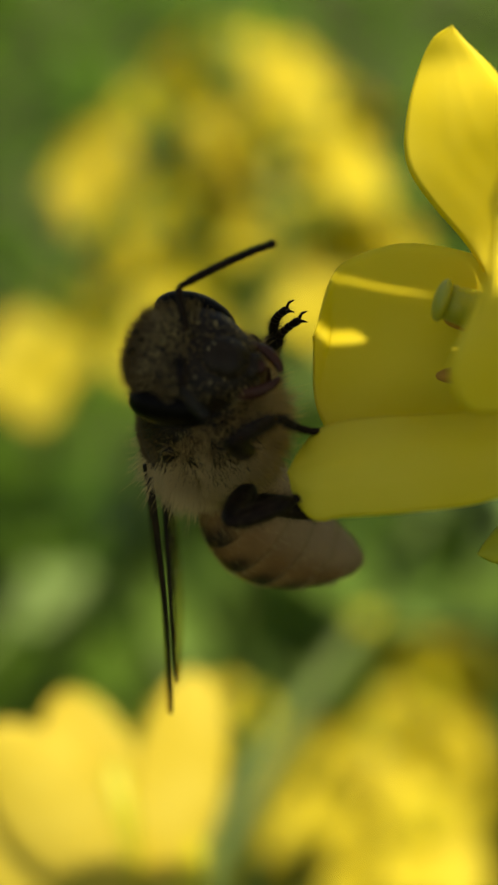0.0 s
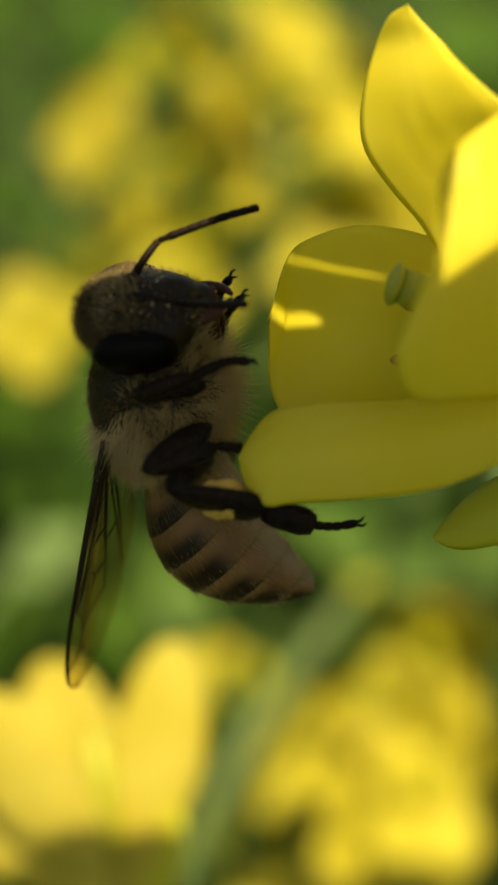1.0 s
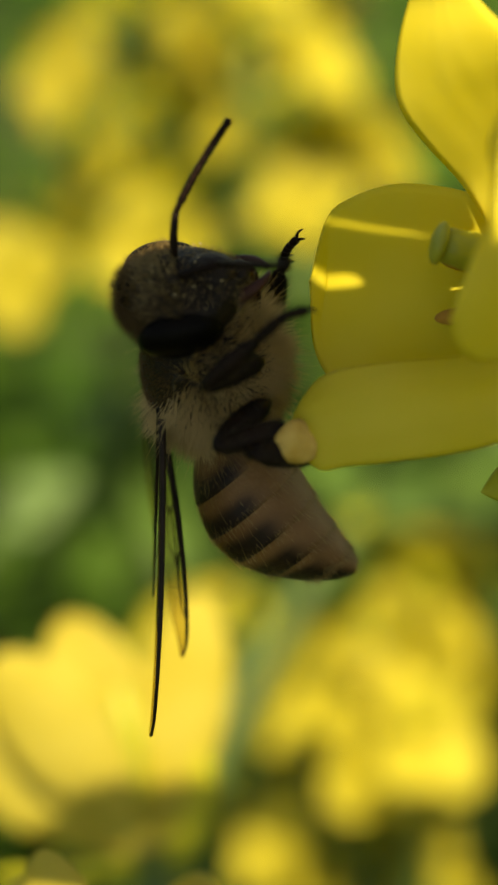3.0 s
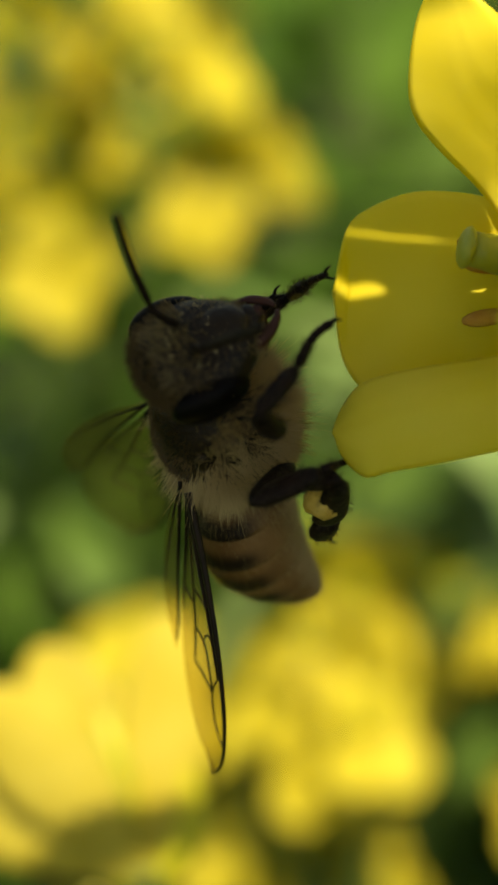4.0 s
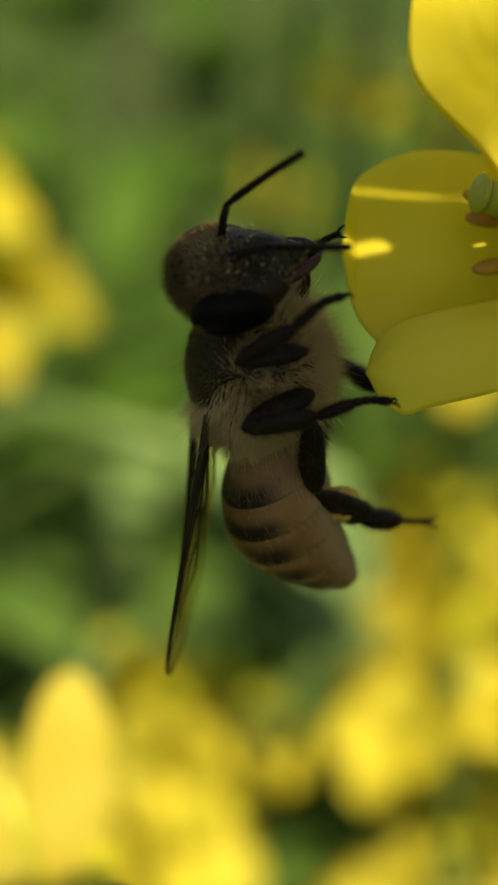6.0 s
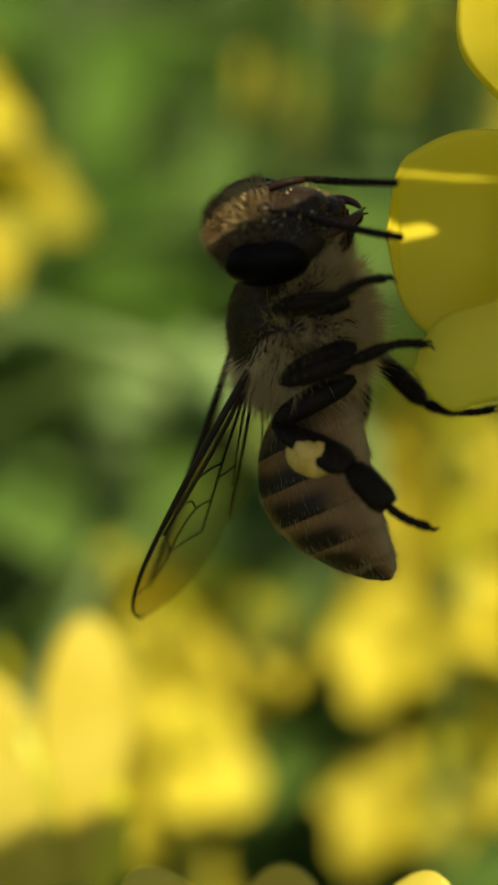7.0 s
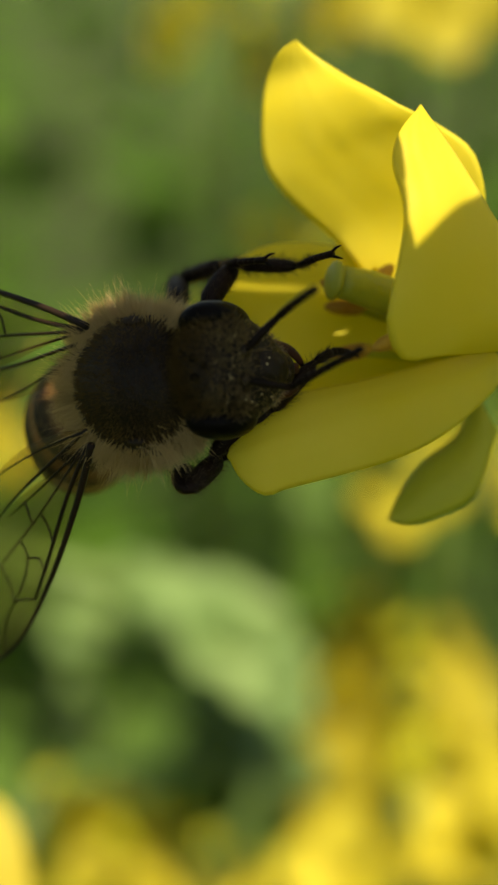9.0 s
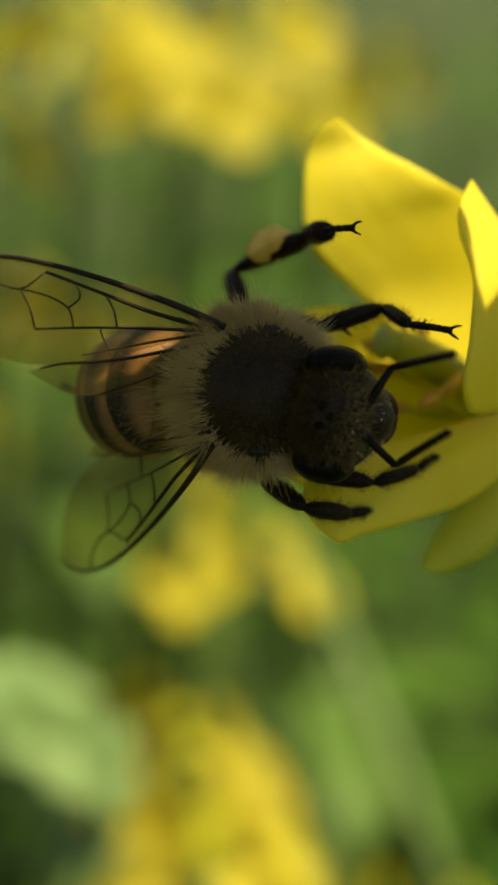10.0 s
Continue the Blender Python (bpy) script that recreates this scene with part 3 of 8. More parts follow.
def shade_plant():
    """Unseen leaves added over the blossom to shade the bee and petals. Places in the blossom's space."""
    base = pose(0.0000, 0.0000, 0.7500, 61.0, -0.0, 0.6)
    ob = thing("rapeseed_plant", base, "added green leaves out of view that shade the bee and petals", "plant")
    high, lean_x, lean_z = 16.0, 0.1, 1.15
    # outlines cut so that sun passes only to chosen patches and streaks on the petals
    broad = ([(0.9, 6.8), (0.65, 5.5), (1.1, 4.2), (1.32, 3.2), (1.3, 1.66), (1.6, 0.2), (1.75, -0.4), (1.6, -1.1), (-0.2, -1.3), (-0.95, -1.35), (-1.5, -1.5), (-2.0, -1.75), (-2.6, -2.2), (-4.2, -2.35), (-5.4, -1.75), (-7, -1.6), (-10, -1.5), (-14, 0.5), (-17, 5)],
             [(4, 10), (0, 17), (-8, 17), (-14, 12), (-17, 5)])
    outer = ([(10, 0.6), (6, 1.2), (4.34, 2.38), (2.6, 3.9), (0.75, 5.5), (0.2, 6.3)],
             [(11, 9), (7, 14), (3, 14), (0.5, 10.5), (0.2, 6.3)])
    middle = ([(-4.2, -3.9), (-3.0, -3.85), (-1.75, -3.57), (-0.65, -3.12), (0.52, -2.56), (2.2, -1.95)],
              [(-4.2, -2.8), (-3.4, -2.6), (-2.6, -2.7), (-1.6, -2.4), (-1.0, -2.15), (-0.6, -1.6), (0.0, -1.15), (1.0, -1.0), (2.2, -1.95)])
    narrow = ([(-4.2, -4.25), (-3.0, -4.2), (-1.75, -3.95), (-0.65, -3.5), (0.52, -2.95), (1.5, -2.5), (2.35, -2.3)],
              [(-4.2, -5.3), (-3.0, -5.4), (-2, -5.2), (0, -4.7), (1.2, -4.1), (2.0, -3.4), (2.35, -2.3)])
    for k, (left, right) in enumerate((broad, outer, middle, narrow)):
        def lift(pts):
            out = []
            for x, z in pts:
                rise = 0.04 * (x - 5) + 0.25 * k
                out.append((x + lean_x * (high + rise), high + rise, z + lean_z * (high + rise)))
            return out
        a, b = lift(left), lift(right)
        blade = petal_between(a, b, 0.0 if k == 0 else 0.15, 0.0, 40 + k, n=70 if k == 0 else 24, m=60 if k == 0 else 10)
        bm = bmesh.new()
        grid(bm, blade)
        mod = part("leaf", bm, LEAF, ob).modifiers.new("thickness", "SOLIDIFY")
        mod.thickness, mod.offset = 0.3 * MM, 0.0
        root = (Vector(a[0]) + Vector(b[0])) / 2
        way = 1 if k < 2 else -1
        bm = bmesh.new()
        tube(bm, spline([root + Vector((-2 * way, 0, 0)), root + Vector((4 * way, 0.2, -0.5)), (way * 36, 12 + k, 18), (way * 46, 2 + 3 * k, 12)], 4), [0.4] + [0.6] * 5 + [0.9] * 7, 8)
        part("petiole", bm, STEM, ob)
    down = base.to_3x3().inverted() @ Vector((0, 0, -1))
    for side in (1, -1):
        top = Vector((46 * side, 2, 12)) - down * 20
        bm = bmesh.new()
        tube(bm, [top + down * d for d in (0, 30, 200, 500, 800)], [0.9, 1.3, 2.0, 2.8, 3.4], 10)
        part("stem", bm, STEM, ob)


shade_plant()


# ---- the bee ----
bee = thing("honey_bee", Matrix.Translation((0, 0, 0.75)), "furry brown and black honey bee carrying pollen on the blossom", "bee")
bee_parts = {}


def sphere_samples(n, seed):
    """Even random directions."""
    r = np.random.RandomState(seed)
    v = r.normal(size=(n, 3))
    return v / np.linalg.norm(v, axis=1)[:, None], r


def build_thorax():
    R = (2.3, 2.2, 2.0)
    bm = bmesh.new()
    ellipsoid(bm, (0, 0, 0), R, 36, 24)
    ellipsoid(bm, (-1.7, 0, 0.55), (0.6, 1.05, 0.5), 18, 10)
    thorax = part("thorax", bm, CHITIN, bee, "dark thorax under dense pale fur")
    v, r = sphere_samples(21000, 5)
    sets = {"pale": ([], [], []), "dark": ([], [], [])}
    for d in v:
        p = Vector((d[0] * R[0], d[1] * R[1], d[2] * R[2]))
        nrm = Vector((d[0] / R[0], d[1] / R[1], d[2] / R[2])).normalized()
        bald = 0.5 * d[0] + 0.866 * d[2] > 0.55 + 0.06 * r.normal() and d[0] > -0.75
        if bald and r.rand() < 0.1:
            continue
        clump = noise.noise_vector(Vector(d) * 4.5) * (0.3 if bald else 0.75)
        way = nrm + Vector((-0.35 if d[0] < 0.3 else 0.15, 0, -0.15)) + clump + Vector(r.normal(size=3) * 0.16)
        key = "dark" if bald else "pale"
        ln = r.uniform(0.10, 0.24) if key == "dark" else r.uniform(0.35, 1.0) * (0.75 if d[1] ** 2 > 0.2 and d[2] < 0.1 else 1) * (1.5 if r.rand() < 0.09 else 1)
        for lst, val in zip(sets[key], (p * 0.98, way, ln)):
            lst.append(val)
    hair_mesh("fur", *sets["pale"], 0.0105, HAIR, thorax, "dense pale tan fur")
    hair_mesh("fur", *sets["dark"], 0.010, HAIR_DARK, thorax, "short dark fur on the back")
    for sy in (-1, 1):
        bm = bmesh.new()
        ellipsoid(bm, (0.6, sy * 1.72, 0.95), (0.42, 0.22, 0.3), 12, 8)
        part("wing_root", bm, CHITIN, thorax)
    return thorax


def build_head():
    def f(a, b):
        # b runs along x (front), a round
        s = math.sqrt(max(0.0, 1 - b * b))
        y, z = 1.62 * s * math.cos(a), 1.62 * s * math.sin(a)
        z2 = z * (1.12 if z < 0 else 0.95)
        y *= 1.0 - 0.26 * max(0.0, -z2) / 1.6
        x = 0.95 * b + (0.25 * max(0, -z2) / 1.6 if b > -0.5 else 0)
        return Vector((x, y, z2))
    bm = bmesh.new()
    blob(bm, f, 32, 20)
    ellipsoid(bm, (0.72, 0, -0.75), (0.42, 0.62, 0.72), 18, 12)      # clypeus
    ellipsoid(bm, (0.70, 0, -1.5), (0.2, 0.4, 0.28), 14, 8)        # labrum
    head = part("head", bm, CHITIN, bee, "dark triangular head")
    for sy in (-1, 1):
        bm = bmesh.new()
        ellipsoid(bm, (-0.14, sy * 1.25, 0.18), (0.76, 0.54, 1.10), 28, 18, Matrix.Rotation(-sy * 0.10, 3, "X") @ Matrix.Rotation(sy * 0.30, 3, "Z"))
        part("compound_eye", bm, EYE, head, "large glossy black compound eye")
        bm = bmesh.new()
        tube(bm, spline([(0.35, sy * 0.72, -1.3), (0.55, sy * 0.58, -1.75), (0.62, sy * 0.3, -2.1), (0.62, sy * 0.06, -2.25)], 3), [0.16, 0.17, 0.17, 0.16, 0.15, 0.14, 0.12, 0.1, 0.08, 0.05], 10, 0.7)
        part("mandible", bm, RED_CHITIN, head, "reddish brown mandible")
        bm = bmesh.new()
        ellipsoid(bm, (0.93, sy * 0.38, 0.25), (0.12, 0.2, 0.2), 12, 8)
        part("antenna_socket", bm, CHITIN, head)
    for x, y, z in ((0.5, 0, 1.32), (0.28, 0.26, 1.48), (0.28, -0.26, 1.48)):
        bm = bmesh.new()
        ellipsoid(bm, (x, y, z), (0.13, 0.13, 0.12), 10, 8)
        part("ocellus", bm, EYE, head)
    v, r = sphere_samples(11000, 8)
    face, frons, crown = ([], [], []), ([], [], []), ([], [], [])
    for d in v:
        if d[0] < -0.75 or abs(d[1]) > 0.72 and d[0] < 0.55:
            continue
        low = d[2] < 0.05
        if low and r.rand() < 0.45 or low and d[0] > 0.45 and r.rand() < 0.5:
            continue
        z = d[2] * 1.62 * (1.12 if d[2] < 0 else 0.95)
        y = d[1] * 1.62 * (1 - 0.26 * max(0, -z) / 1.6)
        x = 0.95 * d[0] + 0.25 * max(0, -z) / 1.6
        way = Vector((d[0] * 1.1, d[1], d[2] + 0.35)) + Vector(r.normal(size=3) * 0.3)
        pale = min(1.0, max(0.0, (d[0] - 0.15) / 0.3)) * min(1.0, max(0.0, (0.86 - d[2]) / 0.2)) * (1.0 if abs(d[1]) < 0.5 else 0.5)
        rear = not low and r.rand() > pale
        ln = r.uniform(0.14, 0.42) if rear else r.uniform(0.08, 0.2) if low else r.uniform(0.14, 0.34)
        for lst, val in zip(crown if rear else face if low else frons, ((x, y, z), way, ln)):
            lst.append(val)
    hair_mesh("fur", *face, 0.007, HAIR_GREY, head, "short brownish face fur")
    hair_mesh("fur", *frons, 0.0075, HAIR_GREY, head, "pale tan fur above the feelers")
    # crown fur takes the dark hair colour to hold the shade there
    hair_mesh("fur", *crown, 0.008, HAIR_DARK, head, "dark fur on the back of the head")
    # pale specks: pollen, and glints of the face put in as colour
    bm = bmesh.new()
    for _ in range(32):
        d = Vector((r.uniform(0.55, 1.0), r.uniform(-0.75, 0.75), r.uniform(-0.8, 0.6))).normalized()
        s = r.uniform(0.014, 0.036)
        ellipsoid(bm, (0.95 * d.x + 0.25 * max(0, -d.z) + 0.12, 1.62 * d.y * 0.95, 1.66 * d.z), (s, s * 0.9, s), 6, 4)
    tagged(part("pollen_grains", bm, POLLEN_GLINT, head, "pale specks on the face for pollen and small glints"), kind="stuff")
    for q in (head, *head.children):
        q.data.transform(Matrix.Diagonal((1.1, 1.1, 1.12, 1)))
    return head


def build_tongue():
    bm = bmesh.new()
    pts = spline([(-0.2, 0, 0), (0.5, 0, 0.05), (1.4, 0, 0), (2.1, 0, 0.05), (2.5, 0, 0.0)], 3)
    tube(bm, pts, [0.17, 0.19, 0.20, 0.20, 0.19, 0.18, 0.17, 0.15, 0.13, 0.11, 0.09, 0.07, 0.04], 10, 0.75)
    for sy in (-1, 1):
        tube(bm, [(0.2, sy * 0.16, 0.12), (1.2, sy * 0.2, 0.1), (1.9, sy * 0.14, 0.05)], [0.08, 0.09, 0.03], 7)
    return part("proboscis", bm, RED_CHITIN, bee, "reddish brown tongue")


ABDOMEN_LENGTH = 6.6


def abdomen_at(s):
    """Midline point, direction angle and half width of the abdomen at s (0 waist, 1 tip)."""
    x = ABDOMEN_LENGTH * s * (0.97 - 0.04 * s)
    z = 1.25 * math.sin(math.pi * s) * 0.75
    r = 2.02 * max(0.0, math.sin(math.pi * min(1, (0.07 + 0.93 * s) ** 0.72))) ** 0.62
    if s > 0.97:
        r *= 0.75
    return x, z, r


def build_abdomen():
    bm = bmesh.new()
    tube(bm, [(-0.35, 0, 0), (0, 0, 0), (0.25, 0, 0.1)], [0.42, 0.36, 0.5], 12)
    abdomen = part("abdomen", bm, CHITIN, bee, "brown and black banded abdomen, curled under")
    cuts = [0.02, 0.19, 0.36, 0.53, 0.70, 0.85, 0.995]
    for i in range(6):
        s0, s1 = cuts[i], min(0.995, cuts[i + 1] + 0.035)
        me_rows, bands, bellies = [], [], []
        for k in range(13):
            q = k / 12
            s = s0 + (s1 - s0) * q
            x, z, r = abdomen_at(s)
            r += 0.05 * q - (0.10 if q > 0.97 else 0)
            row = []
            for j in range(40):
                a = 2 * math.pi * j / 40
                row.append(Vector((x, r * math.cos(a), z + 0.86 * r * math.sin(a))))
                up = math.sin(a)
                wob = 0.10 * noise.noise(Vector((math.cos(a) * 2, up * 2, i * 3.1)))
                edge = (0.42 if i < 2 else 0.34) - 0.14 * (i > 3) - 0.14 * max(0, up)
                b = max(0.0, min(1.0, (q + wob - edge) / 0.28)) * (1 if q < 0.93 else 0.75)
                side = max(0.0, min(1.0, (up + 0.25 + 2.0 * wob) / 0.55))
                bands.append(b * side)
                bellies.append(1 - max(0.0, min(1.0, (up + 0.75) / 0.4)))
            me_rows.append(row)
        bm = bmesh.new()
        vs = grid(bm, me_rows, True)
        if i == 5:
            bm.faces.new(vs[-1])
        plate = part("tergite", bm, TERGITE, abdomen)
        for nm, vals in (("band", bands), ("belly", bellies)):
            at = plate.data.attributes.new(nm, "FLOAT", "POINT")
            at.data.foreach_set("value", vals)
    r = np.random.RandomState(12)
    a = ([], [], [])
    for _ in range(9000):
        s = r.uniform(0.03, 0.985)
        x, z, rad = abdomen_at(s)
        g = r.uniform(0, 6.283)
        up = math.sin(g)
        # a pale fringe on the fore edge of each plate, sparse hairs elsewhere
        band = min(abs(s - c) / 0.05 for c in (0.03, 0.20, 0.37, 0.54, 0.71, 0.86))
        fringe = band < 0.35 + 0.35 * r.rand()
        if s > 0.2 and not fringe and r.rand() < (0.93 if up > -0.4 else 0.75):
            continue
        p = (x, (rad + 0.03) * math.cos(g), z + 0.88 * rad * up)
        rise = 0.35 if fringe else 0.75
        way = Vector((1.5, rise * math.cos(g), rise * up)) + Vector(r.normal(size=3) * 0.2)
        for lst, val in zip(a, (p, way, r.uniform(0.10, 0.26) * (2.4 if s < 0.16 else 1.0) * (1.5 if r.rand() < 0.06 else 1.0))):
            lst.append(val)
    hair_mesh("fur", *a, 0.004, HAIR_GREY, abdomen, "fine pale hair bands")
    return abdomen


def build_wing():
    """Wing with its root at the origin, tip along x, hind edge along y."""
    lead = spline([(0, 0, 0), (1.6, -0.18, 0.05), (4.2, -0.25, 0.08), (6.8, -0.05, 0.05), (8.4, 0.55, 0), (9.0, 1.3, -0.05)], 6)
    trail = spline([(0.0, 0.1, 0), (1.5, 0.9, 0.02), (3.6, 2.1, 0.06), (6.0, 2.85, 0.08), (8.0, 2.5, 0.02), (9.0, 1.3, -0.05)], 6)
    bm = bmesh.new()
    grid(bm, [[a.lerp(b, k / 8) + Vector((0, 0, 0.12 * math.sin(k / 8 * 9))) * min(1, i / 8) * 0.5 for k in range(9)] for i, (a, b) in enumerate(zip(lead, trail))])
    wing = part("forewing", bm, MEMBRANE, bee, "clear brownish veined wing")
    mod = wing.modifiers.new("thickness", "SOLIDIFY")
    mod.thickness = 0.012 * MM

    def vein(pts, r0, r1):
        b = bmesh.new()
        q = spline(pts, 4)
        k = 1.0 if r0 > 0.1 else 1.05
        tube(b, q, [k * (r0 + (r1 - r0) * i / (len(q) - 1)) for i in range(len(q))], 6)
        part("vein", b, VEIN, wing)
    vein([p for p in lead[::3]], 0.12, 0.03)
    vein([(0.1, 0.12, 0.02), (2.0, 0.22, 0.06), (4.0, 0.12, 0.09), (5.6, 0.05, 0.08)], 0.07, 0.05)
    vein([(0.1, 0.15, 0), (1.6, 0.55, 0.04), (3.1, 0.95, 0.07), (4.4, 1.35, 0.09), (5.6, 1.75, 0.08)], 0.05, 0.025)
    vein([(0.2, 0.2, 0), (1.8, 0.95, 0.03), (3.2, 1.65, 0.06), (4.0, 2.05, 0.06)], 0.045, 0.02)
    vein([(3.1, 0.95, 0.07), (3.3, 0.5, 0.08), (3.6, 0.18, 0.09)], 0.035, 0.03)
    vein([(4.4, 1.35, 0.09), (4.7, 0.85, 0.09), (5.5, 0.7, 0.08), (6.3, 0.75, 0.08)], 0.03, 0.025)
    vein([(4.7, 0.85, 0.09), (4.4, 0.45, 0.09), (4.6, 0.12, 0.09)], 0.03, 0.025)
    vein([(5.6, 0.05, 0.08), (6.3, 0.75, 0.08), (7.3, 0.75, 0.05), (7.9, 0.35, 0.03)], 0.03, 0.025)
    vein([(5.6, 1.75, 0.08), (5.9, 1.2, 0.08), (6.3, 0.75, 0.08)], 0.028, 0.022)
    vein([(3.2, 1.65, 0.06), (3.5, 1.3, 0.08), (3.6, 1.1, 0.08)], 0.03, 0.025)
    lead2 = spline([(-0.3, 0.25, -0.1), (1.2, 1.0, -0.06), (3.0, 1.9, -0.02), (4.6, 2.5, 0), (5.6, 3.05, 0)], 5)
    trail2 = spline([(-0.3, 0.35, -0.1), (0.6, 1.35, -0.08), (2.0, 2.45, -0.06), (4.0, 3.25, -0.04), (5.6, 3.05, 0)], 5)
    bm = bmesh.new()
    grid(bm, [[a.lerp(b, k / 5) for k in range(6)] for a, b in zip(lead2, trail2)])
    hind = part("hindwing", bm, MEMBRANE, wing)
    mod = hind.modifiers.new("thickness", "SOLIDIFY")
    mod.thickness = 0.012 * MM
    vein(lead2[::3], 0.06, 0.03)
    vein([(-0.2, 0.3, -0.1), (0.9, 1.3, -0.07), (2.2, 2.3, -0.04), (3.4, 3.1, -0.03)], 0.04, 0.02)
    for q in (wing, *wing.children):
        q.data.transform(Matrix.Rotation(-math.atan2(1.3, 9.0), 4, "Z") @ Matrix.Scale(1.05, 4))
    return wing


def limb(name, length, r0, r1, r2, flat, mat, hairs, seed, label="", bend=0.0):
    """A leg segment along x from its joint."""
    bm = bmesh.new()
    n = 13
    pts, rad = [], []
    for i in range(n):
        q = i / (n - 1)
        pts.append((length * q, 0, bend * math.sin(math.pi * q)))
        rad.append((r0 * (1 - q) ** 2 + 2 * r1 * q * (1 - q) * 1.3 + r2 * q * q) * (0.42 if i in (0, n - 1) else 0.8 if i in (1, n - 2) else 1))
    tube(bm, pts, rad, 12, flat)
    ob = part(name, bm, mat, bee, label)
    if hairs:
        r = np.random.RandomState(seed)
        a = ([], [], [])
        for _ in range(hairs):
            q, g = r.uniform(0.05, 0.98), r.uniform(0, 6.283)
            k = np.interp(q * (n - 1), range(n), rad)
            a[0].append((length * q, k * flat * math.cos(g), k * math.sin(g) + bend * math.sin(math.pi * q)))
            a[1].append(Vector((0.8, math.cos(g), math.sin(g))) + Vector(r.normal(size=3) * 0.25))
            a[2].append(r.uniform(0.12, 0.34))
        hair_mesh("bristles", *a, 0.006, BRISTLE, ob)
    return ob


def tarsus(name, length, wide, first, seed):
    """Foot: a long first joint, four small ones and two claws."""
    bm = bmesh.new()
    x = 0.0
    z = 0.0
    for i, ln in enumerate([length * first] + [length * (1 - first) * q for q in (0.27, 0.22, 0.19, 0.32)]):
        w = wide if i == 0 else 0.14
        z1 = z - 0.05 * i * ln * 3
        tube(bm, [(x - 0.03, 0, z), (x + ln * 0.25, 0, z * 0.75 + z1 * 0.25), (x + ln * 0.8, 0, z * 0.2 + z1 * 0.8), (x + ln + 0.02, 0, z1)], [w * 0.7, w, w * 1.02, w * 0.75], 9, 0.75)
        x, z = x + ln, z1
    for sy in (-1, 1):
        tube(bm, spline([(x - 0.05, sy * 0.05, z), (x + 0.14, sy * 0.14, z - 0.04), (x + 0.2, sy * 0.2, z - 0.2)], 2), [0.06, 0.05, 0.045, 0.035, 0.015], 6)
    ob = part(name, bm, LEG_CHITIN, bee)
    r = np.random.RandomState(seed)
    a = ([], [], [])
    for _ in range(160):
        q, g = r.uniform(0, first), r.uniform(0, 6.283)
        a[0].append((length * q, wide * 0.7 * math.cos(g), wide * 0.9 * math.sin(g)))
        a[1].append(Vector((0.7, math.cos(g), math.sin(g))))
        a[2].append(r.uniform(0.1, 0.25))
    hair_mesh("bristles", *a, 0.006, BRISTLE, ob)
    return ob


def build_legs():
    spec = {"f": ((2.2, 0.26, 0.36, 0.22), (2.0, 0.2, 0.27, 0.2), (1.5, 0.15, 0.5)),
            "m": ((2.4, 0.28, 0.37, 0.24), (2.2, 0.22, 0.33, 0.26), (2.0, 0.2, 0.5)),
            "h": ((2.7, 0.28, 0.40, 0.26), (2.9, 0.24, 0.50, 0.52), (2.6, 0.44, 0.55))}
    seed = 30
    for side in "rl":
        for kind, (fe, ti, ta) in spec.items():
            seed += 3
            bee_parts[side + kind + "_femur"] = limb("femur", *fe, 0.8, LEG_CHITIN, 220, seed, "dark hairy leg", bend=0.08)
            tib = limb("tibia", *ti, 0.55 if kind == "h" else 0.8, LEG_CHITIN, 240, seed + 1)
            bee_parts[side + kind + "_tibia"] = tib
            bee_parts[side + kind + "_tarsus"] = tarsus("tarsus", *ta, seed + 2)
            if kind == "h":
                bm = bmesh.new()
                sgn = -1 if side == "r" else 1

                def f(a, b, sgn=sgn):
                    s = math.sqrt(max(0, 1 - b * b))
                    v = Vector((0.80 * b, 0.50 * s * math.cos(a), 0.62 * s * math.sin(a)))
                    return v * (1 + 0.25 * noise.noise(v * 2.2) + 0.08 * noise.noise(v * 7)) + Vector((1.65, sgn * 0.22, 0.16))
                blob(bm, f, 22, 14)
                part("pollen_load", bm, POLLEN, tib, "lump of orange-yellow pollen")


def build_antennae():
    for side in ("left", "right"):
        bm = bmesh.new()
        tube(bm, [(0, 0, 0), (0.15, 0, 0), (0.7, 0, 0.03), (1.25, 0, 0)], [0.12, 0.125, 0.12, 0.105], 10)
        bee_parts[side + "_scape"] = part("scape", bm, LEG_CHITIN, bee, "dark elbowed feeler")
        pts, rad = [], []
        for i in range(10):
            x0, x1 = 3.0 * i / 10, 3.0 * (i + 1) / 10
            for q, k in ((0.02, 0.84), (0.2, 1.0), (0.85, 1.0), (0.98, 0.84)):
                x = x0 + (x1 - x0) * q
                pts.append((x, 0, 0.07 * math.sin(x)))
                rad.append((0.118 if i else 0.09) * k)
        rad[-1] *= 0.5
        bm = bmesh.new()
        tube(bm, pts, rad, 10)
        bee_parts[side + "_flagellum"] = part("flagellum", bm, LEG_CHITIN, bee)


build_thorax()
bee_parts["head"] = build_head()
bee_parts["abdomen"] = build_abdomen()
bee_parts["tongue"] = build_tongue()
bee_parts["right_wing"] = build_wing()
bee_parts["left_wing"] = build_wing()
build_legs()
build_antennae()


